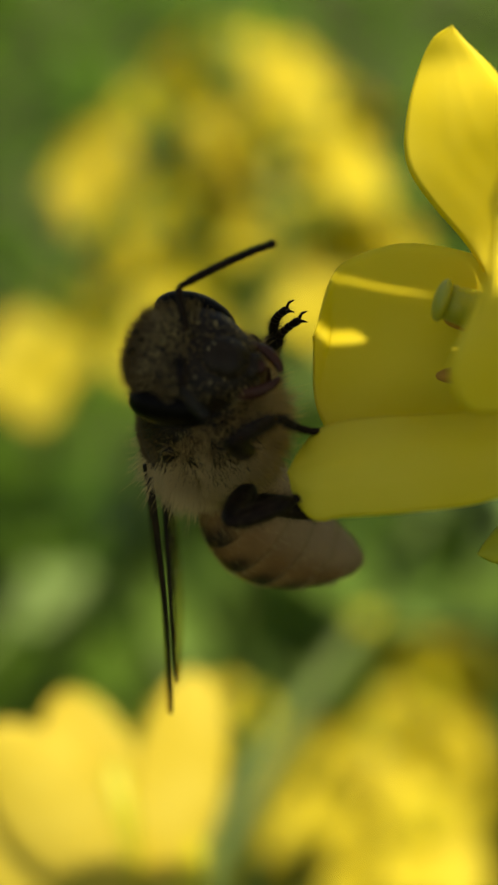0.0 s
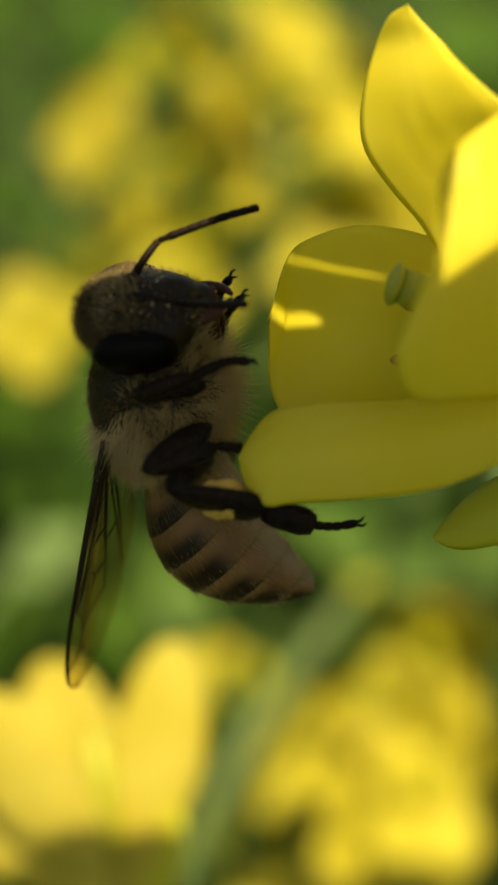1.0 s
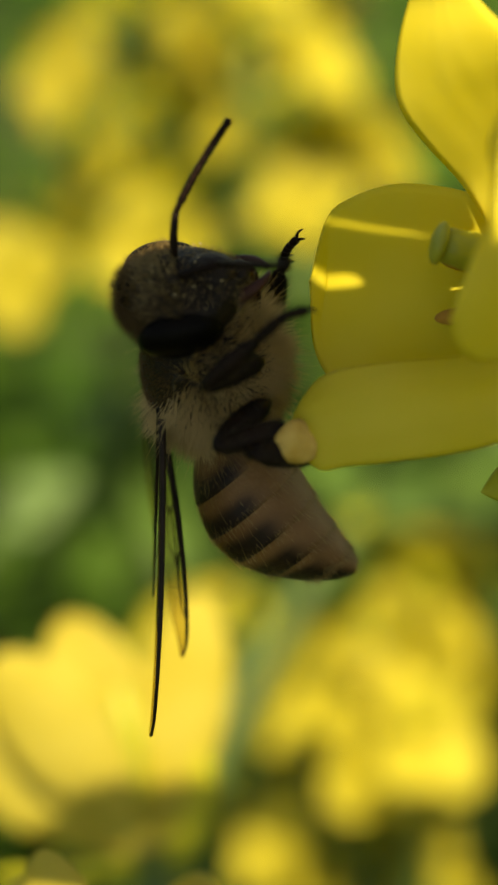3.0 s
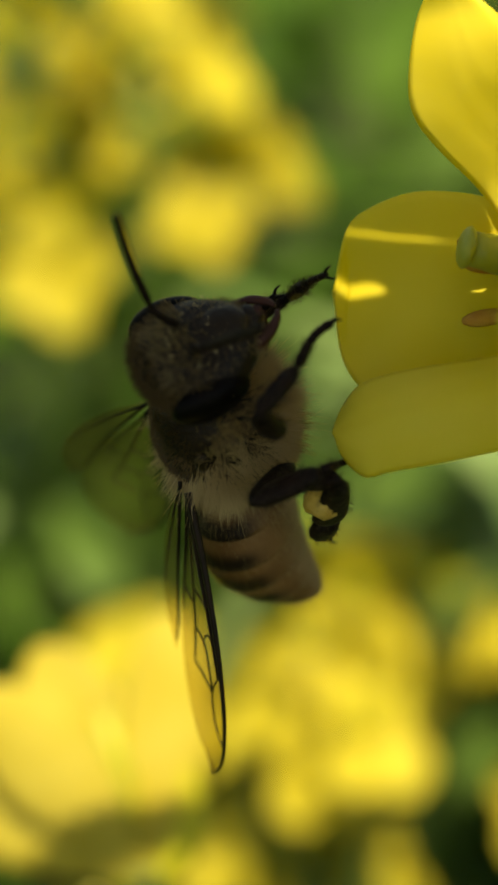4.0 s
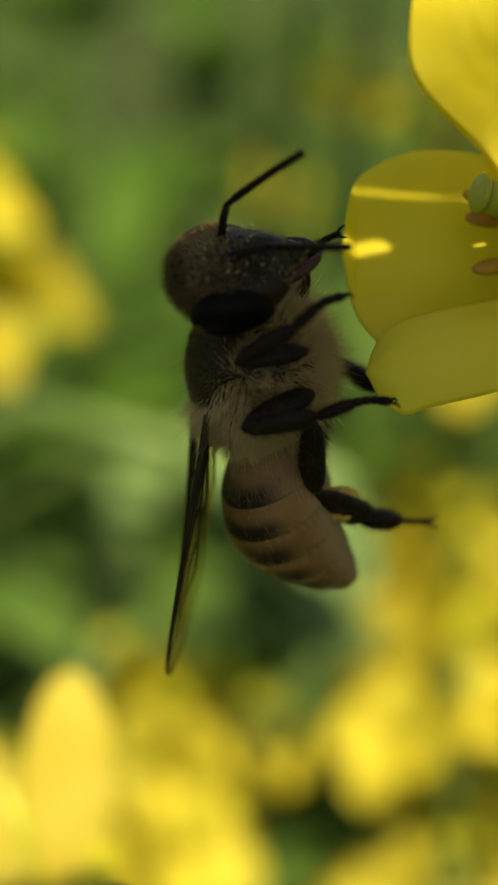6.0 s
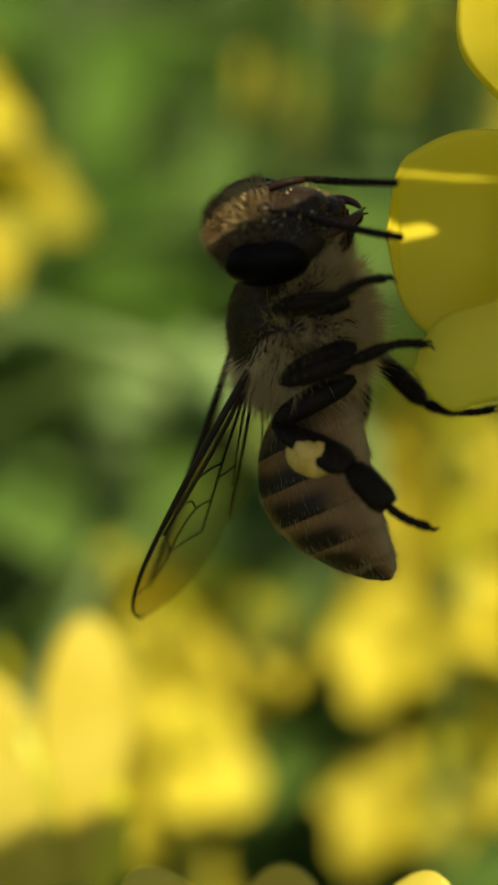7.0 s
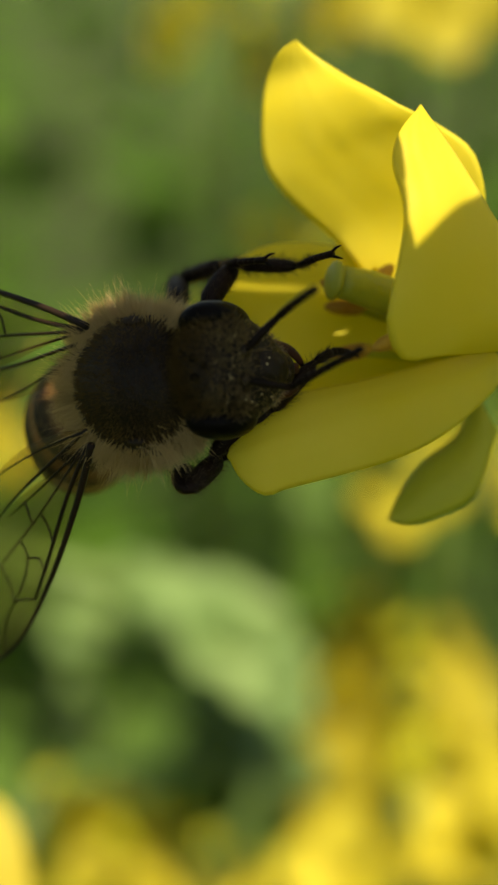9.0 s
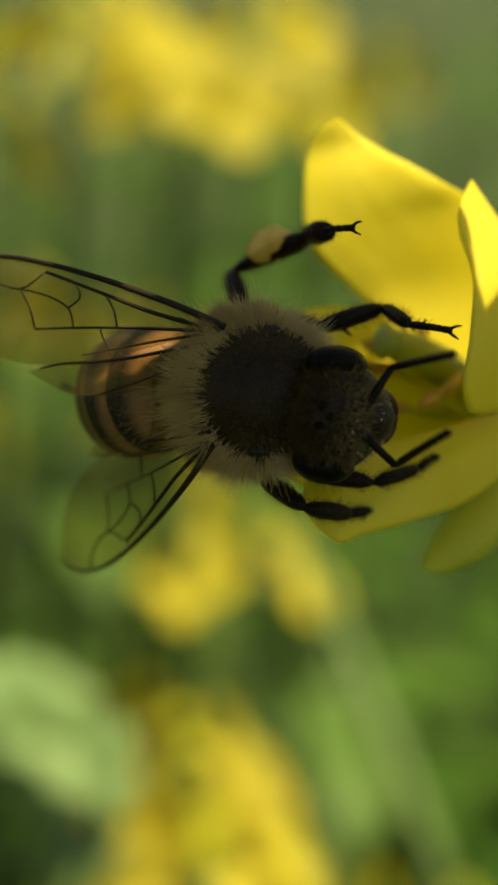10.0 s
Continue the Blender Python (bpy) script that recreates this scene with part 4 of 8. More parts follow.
def motions():
    walk(bee, [
        (0, pose(-0.005670, 0.000499, 0.746419, 86.9, -68.0, -91.6)),
        (0.5, pose(-0.005276, 0.000666, 0.746801, -44.6, -88.8, 47.8)),
        (1, pose(-0.005725, 0.000922, 0.746546, -66.9, -87.5, 69.4)),
        (1.5, pose(-0.005708, -0.000415, 0.747392, -27.6, -88.2, 29.0)),
        (2, pose(-0.005405, 0.000590, 0.746372, -65.7, -86.7, 66.6)),
        (2.5, pose(-0.005294, 0.000911, 0.746555, -63.8, -84.7, 64.8)),
        (4, pose(-0.006360, -0.000128, 0.745757, 116.6, -71.8, -110.8)),
        (4.5, pose(-0.006519, 0.002009, 0.744276, 129.4, -72.7, -129.1)),
        (5, pose(-0.007987, -0.002454, 0.747178, 130.5, -83.7, -136.8)),
        (5.5, pose(-0.006937, -0.001282, 0.745795, 143.8, -85.7, -156.9)),
        (7, pose(-0.005516, 0.001342, 0.746123, -104.0, -79.9, 87.5)),
        (7.5, pose(-0.007925, -0.000262, 0.748234, -122.2, -80.3, 100.2)),
        (7.7, pose(-0.007592, 0.000336, 0.747937, -132.6, -87.6, 116.1)),
        (8, pose(-0.006764, 0.001846, 0.748689, 54.1, -36.7, -52.5)),
        (8.5, pose(-0.006021, 0.001321, 0.749581, 60.3, -24.1, -59.3)),
        (9, pose(-0.005239, -0.000228, 0.748109, 71.7, -17.9, -63.2)),
        (9.5, pose(-0.005458, -0.000766, 0.751530, 65.4, -8.7, -49.9)),
        (10, pose(-0.005049, -0.001686, 0.749988, 69.3, -3.2, -52.8)),
    ])
    walk(bee_parts['head'], [
        (0, pose(0.002742, -0.000019, 0.000368, -12.0, 6.1, -19.2)),
        (0.5, pose(0.003000, -0.000254, 0.000784, 0.3, 1.7, -13.5)),
        (1, pose(0.002727, -0.000453, 0.000371, -0.9, 1.7, -13.5)),
        (1.5, pose(0.002754, -0.000408, 0.000680, -0.9, 1.7, -13.5)),
        (2, pose(0.002824, -0.000358, 0.000781, 3.0, 1.7, -13.5)),
        (2.5, pose(0.002508, -0.000543, 0.000791, 1.0, 1.7, -13.5)),
        (4, pose(0.002906, 0.000245, 0.000293, 7.7, 3.4, -7.9)),
        (4.5, pose(0.002799, 0.000110, -0.000241, 7.2, 8.0, 6.0)),
        (5, pose(0.002530, -0.000291, 0.000364, 7.5, -4.1, -4.4)),
        (5.5, pose(0.002966, -0.000293, 0.000485, 5.9, 3.8, -14.0)),
        (7, pose(0.003108, -0.000217, 0.000637, -2.0, 3.7, -20.3)),
        (7.5, pose(0.003045, -0.000289, 0.000028, -2.0, 3.7, -20.3)),
        (7.7, pose(0.003049, 0.001270, -0.000737, 2.0, 0.5, -13.6)),
        (8, pose(0.003076, 0.000080, -0.000382, 8.2, -6.7, -18.7)),
        (8.5, pose(0.003006, 0.000070, -0.000335, 3.2, -9.5, -9.8)),
        (9, pose(0.002771, 0.000212, -0.000678, -0.1, 0.0, 2.9)),
        (9.5, pose(0.002836, -0.000192, 0.000043, 2.3, -13.0, 2.3)),
        (10, pose(0.002655, -0.000432, 0.000207, 4.9, -12.6, -3.8)),
    ])
    walk(bee_parts['abdomen'], [
        (0, pose(-0.002100, 0.000000, -0.000350, 0.0, 47.9, -165.2)),
        (0.5, pose(-0.002100, 0.000000, -0.000350, 0.0, 43.5, -144.1)),
        (1, pose(-0.002100, 0.000000, -0.000350, 0.0, 42.6, -155.2)),
        (1.5, pose(-0.002100, 0.000000, -0.000350, 0.0, 38.4, -160.7)),
        (2, pose(-0.002100, 0.000000, -0.000350, 0.0, 41.6, -159.3)),
        (2.5, pose(-0.002100, 0.000000, -0.000350, -0.0, 43.4, -144.1)),
        (4, pose(-0.002100, 0.000000, -0.000350, 0.0, 13.2, -160.2)),
        (4.5, pose(-0.002100, 0.000000, -0.000350, 0.0, 15.8, -171.6)),
        (5, pose(-0.002100, 0.000000, -0.000350, 0.0, 21.0, -169.6)),
        (5.5, pose(-0.002100, 0.000000, -0.000350, 0.0, 22.5, 174.7)),
        (7, pose(-0.002100, 0.000000, -0.000350, 0.0, 17.7, -151.4)),
        (7.5, pose(-0.002100, 0.000000, -0.000350, 0.0, 13.6, -157.6)),
        (7.7, pose(-0.002100, 0.000000, -0.000350, 0.0, 37.4, -134.9)),
        (8, pose(-0.002100, 0.000000, -0.000350, 0.0, 40.8, -109.3)),
        (8.5, pose(-0.002100, 0.000000, -0.000350, 0.0, 27.8, -84.8)),
        (9, pose(-0.002100, 0.000000, -0.000350, 0.0, 38.3, -154.4)),
        (9.5, pose(-0.002100, 0.000000, -0.000350, 0.0, 31.6, -118.3)),
        (10, pose(-0.002100, 0.000000, -0.000350, 0.0, 48.8, -172.8)),
    ])
    walk(bee_parts['right_wing'], [
        (0, pose(-0.000600, -0.001700, 0.001600, 171.2, 2.4, -162.4)),
        (0.5, pose(-0.000600, -0.001700, 0.001600, -150.6, -9.8, 178.0)),
        (1, pose(-0.000600, -0.001700, 0.001600, -149.6, -7.9, 176.2)),
        (1.5, pose(-0.000600, -0.001700, 0.001600, -151.4, -12.4, 170.7)),
        (2, pose(-0.000600, -0.001700, 0.001600, -164.6, -5.2, -177.8)),
        (2.5, pose(-0.000600, -0.001700, 0.001600, -170.6, -5.6, -162.9)),
        (4, pose(-0.000600, -0.001700, 0.001600, 167.5, -10.0, -150.3)),
        (4.5, pose(-0.000600, -0.001700, 0.001600, 170.5, -7.1, -150.3)),
        (5, pose(-0.000600, -0.001700, 0.001600, 178.5, -10.5, -168.1)),
        (5.5, pose(-0.000600, -0.001700, 0.001600, -173.9, -9.7, 177.0)),
        (7, pose(-0.000600, -0.001700, 0.001600, -128.1, -23.0, 170.3)),
        (7.5, pose(-0.000600, -0.001700, 0.001600, -132.1, -28.1, 155.2)),
        (7.7, pose(-0.000600, -0.001700, 0.001600, -125.3, -17.9, 159.6)),
        (8, pose(-0.000600, -0.001700, 0.001600, 174.6, 5.0, -147.4)),
        (8.5, pose(-0.000600, -0.001700, 0.001600, 172.1, -0.9, -135.2)),
        (9, pose(-0.000600, -0.001700, 0.001600, 173.3, 4.5, -135.7)),
        (9.5, pose(-0.000600, -0.001700, 0.001600, -173.0, 6.1, -148.4)),
        (10, pose(-0.000600, -0.001700, 0.001600, -173.0, 35.4, -147.4)),
    ])
    walk(bee_parts['left_wing'], [
        (0, pose(-0.000600, 0.001700, 0.001600, -178.2, 4.3, -139.5)),
        (0.5, pose(-0.000600, 0.001700, 0.001600, -168.5, -8.3, -170.5)),
        (1, pose(-0.000600, 0.001700, 0.001600, -168.8, -6.3, -173.0)),
        (1.5, pose(-0.000600, 0.001700, 0.001600, -164.9, -10.3, 179.2)),
        (2, pose(-0.000600, 0.001700, 0.001600, -171.0, -3.3, -164.0)),
        (2.5, pose(-0.000600, 0.001700, 0.001600, -172.5, -3.6, -141.8)),
        (4, pose(-0.000600, 0.001700, 0.001600, 122.7, -9.9, 165.7)),
        (4.5, pose(-0.000600, 0.001700, 0.001600, 120.4, -3.4, 163.4)),
        (5, pose(-0.000600, 0.001700, 0.001600, -168.0, -8.0, -142.3)),
        (5.5, pose(-0.000600, 0.001700, 0.001600, -167.5, -7.2, -171.6)),
        (7, pose(-0.000600, 0.001700, 0.001600, -162.0, -20.7, 176.0)),
        (7.5, pose(-0.000600, 0.001700, 0.001600, -148.6, -26.6, 159.1)),
        (7.7, pose(-0.000600, 0.001700, 0.001600, -151.3, -14.6, 166.5)),
        (8, pose(-0.000600, 0.001700, 0.001600, -17.7, 11.5, 158.3)),
        (8.5, pose(-0.000600, 0.001700, 0.001600, -18.2, 5.2, 172.9)),
        (9, pose(-0.000600, 0.001700, 0.001600, -8.6, -5.7, 169.9)),
        (9.5, pose(-0.000600, 0.001700, 0.001600, -14.7, 1.2, 157.8)),
        (10, pose(-0.000600, 0.001700, 0.001600, -14.6, 2.5, 175.5)),
    ])
    walk(bee_parts['left_scape'], [
        (0, pose(0.003901, 0.000074, 0.000442, 0.0, -11.9, 46.7)),
        (0.25, pose(0.004014, -0.000010, 0.000739, 4.1, 20.6, 35.1)),
        (0.5, pose(0.004127, -0.000094, 0.001035, 0.0, 53.2, 20.6)),
        (0.75, pose(0.003990, -0.000190, 0.000824, 0.0, 45.1, 21.0)),
        (1, pose(0.003854, -0.000287, 0.000613, -0.0, 37.1, 21.3)),
        (1.25, pose(0.003868, -0.000265, 0.000767, 1.2, 50.9, 16.1)),
        (1.5, pose(0.003882, -0.000243, 0.000922, -0.0, 64.8, 9.1)),
        (1.75, pose(0.003914, -0.000228, 0.000987, 1.5, 45.5, 16.1)),
        (2, pose(0.003947, -0.000212, 0.001052, 0.0, 26.2, 21.1)),
        (2.25, pose(0.003791, -0.000299, 0.001050, -0.0, 25.9, 20.4)),
        (2.5, pose(0.003634, -0.000387, 0.001048, -0.0, 25.7, 19.8)),
        (2.75, pose(0.003698, -0.000243, 0.000967, -1.8, 16.2, 15.5)),
        (3, pose(0.003761, -0.000100, 0.000887, -2.7, 6.5, 11.7)),
        (3.25, pose(0.003825, 0.000044, 0.000806, -3.1, -3.1, 8.1)),
        (3.5, pose(0.003888, 0.000187, 0.000725, -2.8, -12.8, 4.4)),
        (3.75, pose(0.003952, 0.000331, 0.000645, -1.8, -22.5, 0.5)),
        (4, pose(0.004015, 0.000474, 0.000564, 0.0, -32.0, -4.0)),
        (4.25, pose(0.003927, 0.000538, 0.000252, 0.2, -6.4, -4.9)),
        (4.5, pose(0.003839, 0.000602, -0.000060, -0.0, 19.1, -5.7)),
        (4.75, pose(0.003710, 0.000306, 0.000355, -5.0, -9.6, -24.0)),
        (5, pose(0.003580, 0.000010, 0.000771, -0.0, -38.4, -44.0)),
        (5.25, pose(0.003838, -0.000082, 0.000754, -0.6, -31.8, -34.3)),
        (5.5, pose(0.004097, -0.000175, 0.000738, 0.0, -25.3, -25.3)),
        (5.75, pose(0.004124, -0.000177, 0.000754, -3.9, -8.4, -21.8)),
        (6, pose(0.004150, -0.000178, 0.000770, -6.9, 8.7, -19.4)),
        (6.25, pose(0.004176, -0.000179, 0.000786, -9.3, 25.9, -17.8)),
        (6.5, pose(0.004203, -0.000181, 0.000802, -11.6, 43.1, -16.8)),
        (6.75, pose(0.004230, -0.000182, 0.000818, -14.5, 60.3, -16.7)),
        (7, pose(0.004256, -0.000184, 0.000834, -20.8, 77.5, -20.3)),
        (7.25, pose(0.004224, -0.000220, 0.000530, -3.4, 62.4, 1.3)),
        (7.5, pose(0.004193, -0.000256, 0.000225, 0.0, 46.5, 9.1)),
        (7.7, pose(0.004168, 0.001421, -0.000451, 0.0, 55.9, 5.5)),
        (8, pose(0.004146, 0.000113, 0.000075, 0.0, -7.9, 66.2)),
        (8.25, pose(0.004096, 0.000206, 0.000106, 1.8, 6.2, 51.9)),
        (8.5, pose(0.004046, 0.000299, 0.000138, -0.0, 20.3, 37.3)),
        (8.75, pose(0.003922, 0.000492, -0.000131, -0.0, 20.6, 41.5)),
        (9, pose(0.003798, 0.000685, -0.000399, 0.0, 20.9, 45.7)),
        (9.25, pose(0.003786, 0.000469, 0.000085, -0.4, 8.7, 41.6)),
        (9.5, pose(0.003775, 0.000253, 0.000569, 0.0, -3.5, 37.7)),
        (9.75, pose(0.003705, 0.000076, 0.000656, -0.3, -1.0, 50.8)),
        (10, pose(0.003634, -0.000101, 0.000743, -0.0, 1.4, 63.9)),
    ])
    walk(bee_parts['left_flagellum'], [
        (0, pose(0.004739, 0.000964, 0.000698, -0.0, 63.4, 23.8)),
        (0.25, pose(0.004971, 0.000663, 0.000299, -8.0, 78.1, 3.7)),
        (0.5, pose(0.004828, 0.000170, 0.000034, -111.3, 83.2, -111.4)),
        (0.75, pose(0.004814, 0.000125, -0.000062, -21.5, 82.3, -21.6)),
        (1, pose(0.004783, 0.000075, -0.000141, 2.5, 73.2, 2.4)),
        (1.25, pose(0.004625, -0.000046, -0.000203, -62.2, 82.2, -62.8)),
        (1.5, pose(0.004407, -0.000159, -0.000209, -122.9, 72.6, -124.1)),
        (1.75, pose(0.004756, 0.000016, 0.000096, -102.5, 80.0, -103.0)),
        (2, pose(0.004994, 0.000191, 0.000501, -44.4, 82.8, -44.2)),
        (2.25, pose(0.004844, 0.000093, 0.000503, -5.2, 69.2, -0.4)),
        (2.5, pose(0.004694, -0.000006, 0.000506, 0.0, 53.6, 9.7)),
        (2.75, pose(0.004854, 0.000078, 0.000619, 0.9, 43.9, 11.7)),
        (3, pose(0.004977, 0.000152, 0.000745, 1.2, 34.1, 13.2)),
        (3.25, pose(0.005060, 0.000219, 0.000875, 1.2, 24.3, 14.5)),
        (3.5, pose(0.005103, 0.000280, 0.001003, 1.0, 14.6, 15.7)),
        (3.75, pose(0.005107, 0.000340, 0.001122, 0.6, 4.8, 17.0)),
        (4, pose(0.005073, 0.000401, 0.001226, -0.0, -4.9, 18.3)),
        (4.25, pose(0.005165, 0.000433, 0.000392, 5.5, 13.5, -12.5)),
        (4.5, pose(0.005015, 0.000484, -0.000468, 0.0, 32.1, -45.8)),
        (4.75, pose(0.004835, -0.000195, 0.000564, 4.8, 12.9, -17.7)),
        (5, pose(0.004284, -0.000670, 0.001548, -0.0, -6.2, 8.3)),
        (5.25, pose(0.004715, -0.000681, 0.001414, 2.6, 16.5, -3.5)),
        (5.5, pose(0.005119, -0.000658, 0.001271, 0.0, 39.3, -16.7)),
        (5.75, pose(0.005272, -0.000635, 0.000936, 1.2, 41.0, -27.2)),
        (6, pose(0.005315, -0.000589, 0.000581, 2.0, 42.8, -37.9)),
        (6.25, pose(0.005248, -0.000523, 0.000241, 2.4, 44.8, -48.9)),
        (6.5, pose(0.005077, -0.000445, -0.000052, 2.2, 46.7, -60.3)),
        (6.75, pose(0.004823, -0.000360, -0.000268, 1.4, 48.6, -72.2)),
        (7, pose(0.004510, -0.000278, -0.000387, -0.0, 50.3, -84.5)),
        (7.25, pose(0.004803, -0.000207, -0.000579, -24.5, 63.7, -65.2)),
        (7.5, pose(0.005043, -0.000119, -0.000682, -55.6, 80.3, -55.2)),
        (7.7, pose(0.004866, 0.001487, -0.001486, -87.4, 73.5, -87.3)),
        (8, pose(0.004646, 0.001246, 0.000248, 0.0, 6.2, -9.7)),
        (8.25, pose(0.004862, 0.001185, -0.000028, 0.0, 5.9, -2.1)),
        (8.5, pose(0.004978, 0.001010, -0.000296, -0.0, 5.6, 5.4)),
        (8.75, pose(0.004798, 0.001267, -0.000570, 0.3, -10.5, 7.3)),
        (9, pose(0.004613, 0.001521, -0.000846, 0.0, -26.6, 9.3)),
        (9.25, pose(0.004710, 0.001290, -0.000104, 0.5, -20.4, 0.5)),
        (9.5, pose(0.004762, 0.001016, 0.000644, 0.0, -14.2, -7.9)),
        (9.75, pose(0.004494, 0.001045, 0.000679, 1.3, -29.0, -0.0)),
        (10, pose(0.004184, 0.001021, 0.000712, 0.0, -43.8, 9.1)),
    ])
    walk(bee_parts['right_scape'], [
        (0, pose(0.003648, -0.000708, 0.000615, -0.0, 7.6, -80.6)),
        (0.25, pose(0.003789, -0.000809, 0.000823, -28.0, 46.4, -62.5)),
        (0.5, pose(0.003930, -0.000910, 0.001031, -133.1, 83.5, -133.3)),
        (0.75, pose(0.003794, -0.001007, 0.000829, -138.9, 81.0, -139.2)),
        (1, pose(0.003658, -0.001104, 0.000627, -142.1, 78.5, -142.6)),
        (1.25, pose(0.003672, -0.001082, 0.000781, -56.5, 71.4, -126.2)),
        (1.5, pose(0.003686, -0.001060, 0.000936, 0.0, 65.1, -140.4)),
        (1.75, pose(0.003718, -0.001043, 0.000972, -31.1, 71.5, -100.3)),
        (2, pose(0.003750, -0.001027, 0.001008, -46.1, 84.2, -45.9)),
        (2.25, pose(0.003593, -0.001115, 0.001021, -73.3, 84.6, -73.2)),
        (2.5, pose(0.003437, -0.001204, 0.001033, -98.1, 83.7, -98.2)),
        (2.75, pose(0.003513, -0.001062, 0.000936, -38.8, 74.4, -45.1)),
        (3, pose(0.003590, -0.000919, 0.000839, -24.8, 61.9, -37.4)),
        (3.25, pose(0.003666, -0.000777, 0.000742, -17.2, 49.1, -36.6)),
        (3.5, pose(0.003742, -0.000635, 0.000646, -11.3, 36.3, -38.0)),
        (3.75, pose(0.003819, -0.000492, 0.000549, -5.8, 23.7, -40.7)),
        (4, pose(0.003895, -0.000350, 0.000452, 0.0, 11.4, -44.4)),
        (4.25, pose(0.003903, -0.000289, 0.000144, -2.2, 27.3, -31.6)),
        (4.5, pose(0.003911, -0.000228, -0.000164, -0.0, 43.2, -16.7)),
        (4.75, pose(0.003718, -0.000525, 0.000249, -2.7, 54.1, -2.5)),
        (5, pose(0.003524, -0.000821, 0.000662, -0.0, 65.1, 16.0)),
        (5.25, pose(0.003706, -0.000903, 0.000657, 0.2, 67.6, 12.0)),
        (5.5, pose(0.003889, -0.000984, 0.000652, 0.0, 70.2, 7.5)),
        (5.75, pose(0.003902, -0.000982, 0.000687, 0.1, 70.2, -17.1)),
        (6, pose(0.003915, -0.000980, 0.000722, 0.1, 70.2, -41.7)),
        (6.25, pose(0.003928, -0.000978, 0.000757, 0.1, 70.2, -66.3)),
        (6.5, pose(0.003940, -0.000976, 0.000792, 0.1, 70.3, -91.0)),
        (6.75, pose(0.003953, -0.000974, 0.000827, 0.1, 70.3, -115.7)),
        (7, pose(0.003966, -0.000972, 0.000862, -0.0, 70.3, -140.4)),
        (7.25, pose(0.003934, -0.001008, 0.000558, -52.3, 72.9, -122.3)),
        (7.5, pose(0.003903, -0.001044, 0.000253, -119.0, 79.1, -119.4)),
        (7.7, pose(0.003971, 0.000605, -0.000481, -0.0, 59.9, -131.0)),
        (8, pose(0.003893, -0.000679, -0.000044, -0.0, 1.4, -9.7)),
        (8.25, pose(0.003902, -0.000604, 0.000024, -0.6, 17.3, -5.9)),
        (8.5, pose(0.003910, -0.000528, 0.000092, -0.0, 33.3, -1.8)),
        (8.75, pose(0.003876, -0.000341, -0.000152, 0.3, 37.2, -8.9)),
        (9, pose(0.003841, -0.000154, -0.000397, 0.0, 41.1, -16.3)),
        (9.25, pose(0.003828, -0.000370, 0.000070, -0.4, 29.3, -20.1)),
        (9.5, pose(0.003816, -0.000585, 0.000536, 0.0, 17.5, -23.4)),
        (9.75, pose(0.003706, -0.000762, 0.000605, -0.3, 13.7, -31.3)),
        (10, pose(0.003595, -0.000938, 0.000673, 0.0, 9.9, -39.1)),
    ])
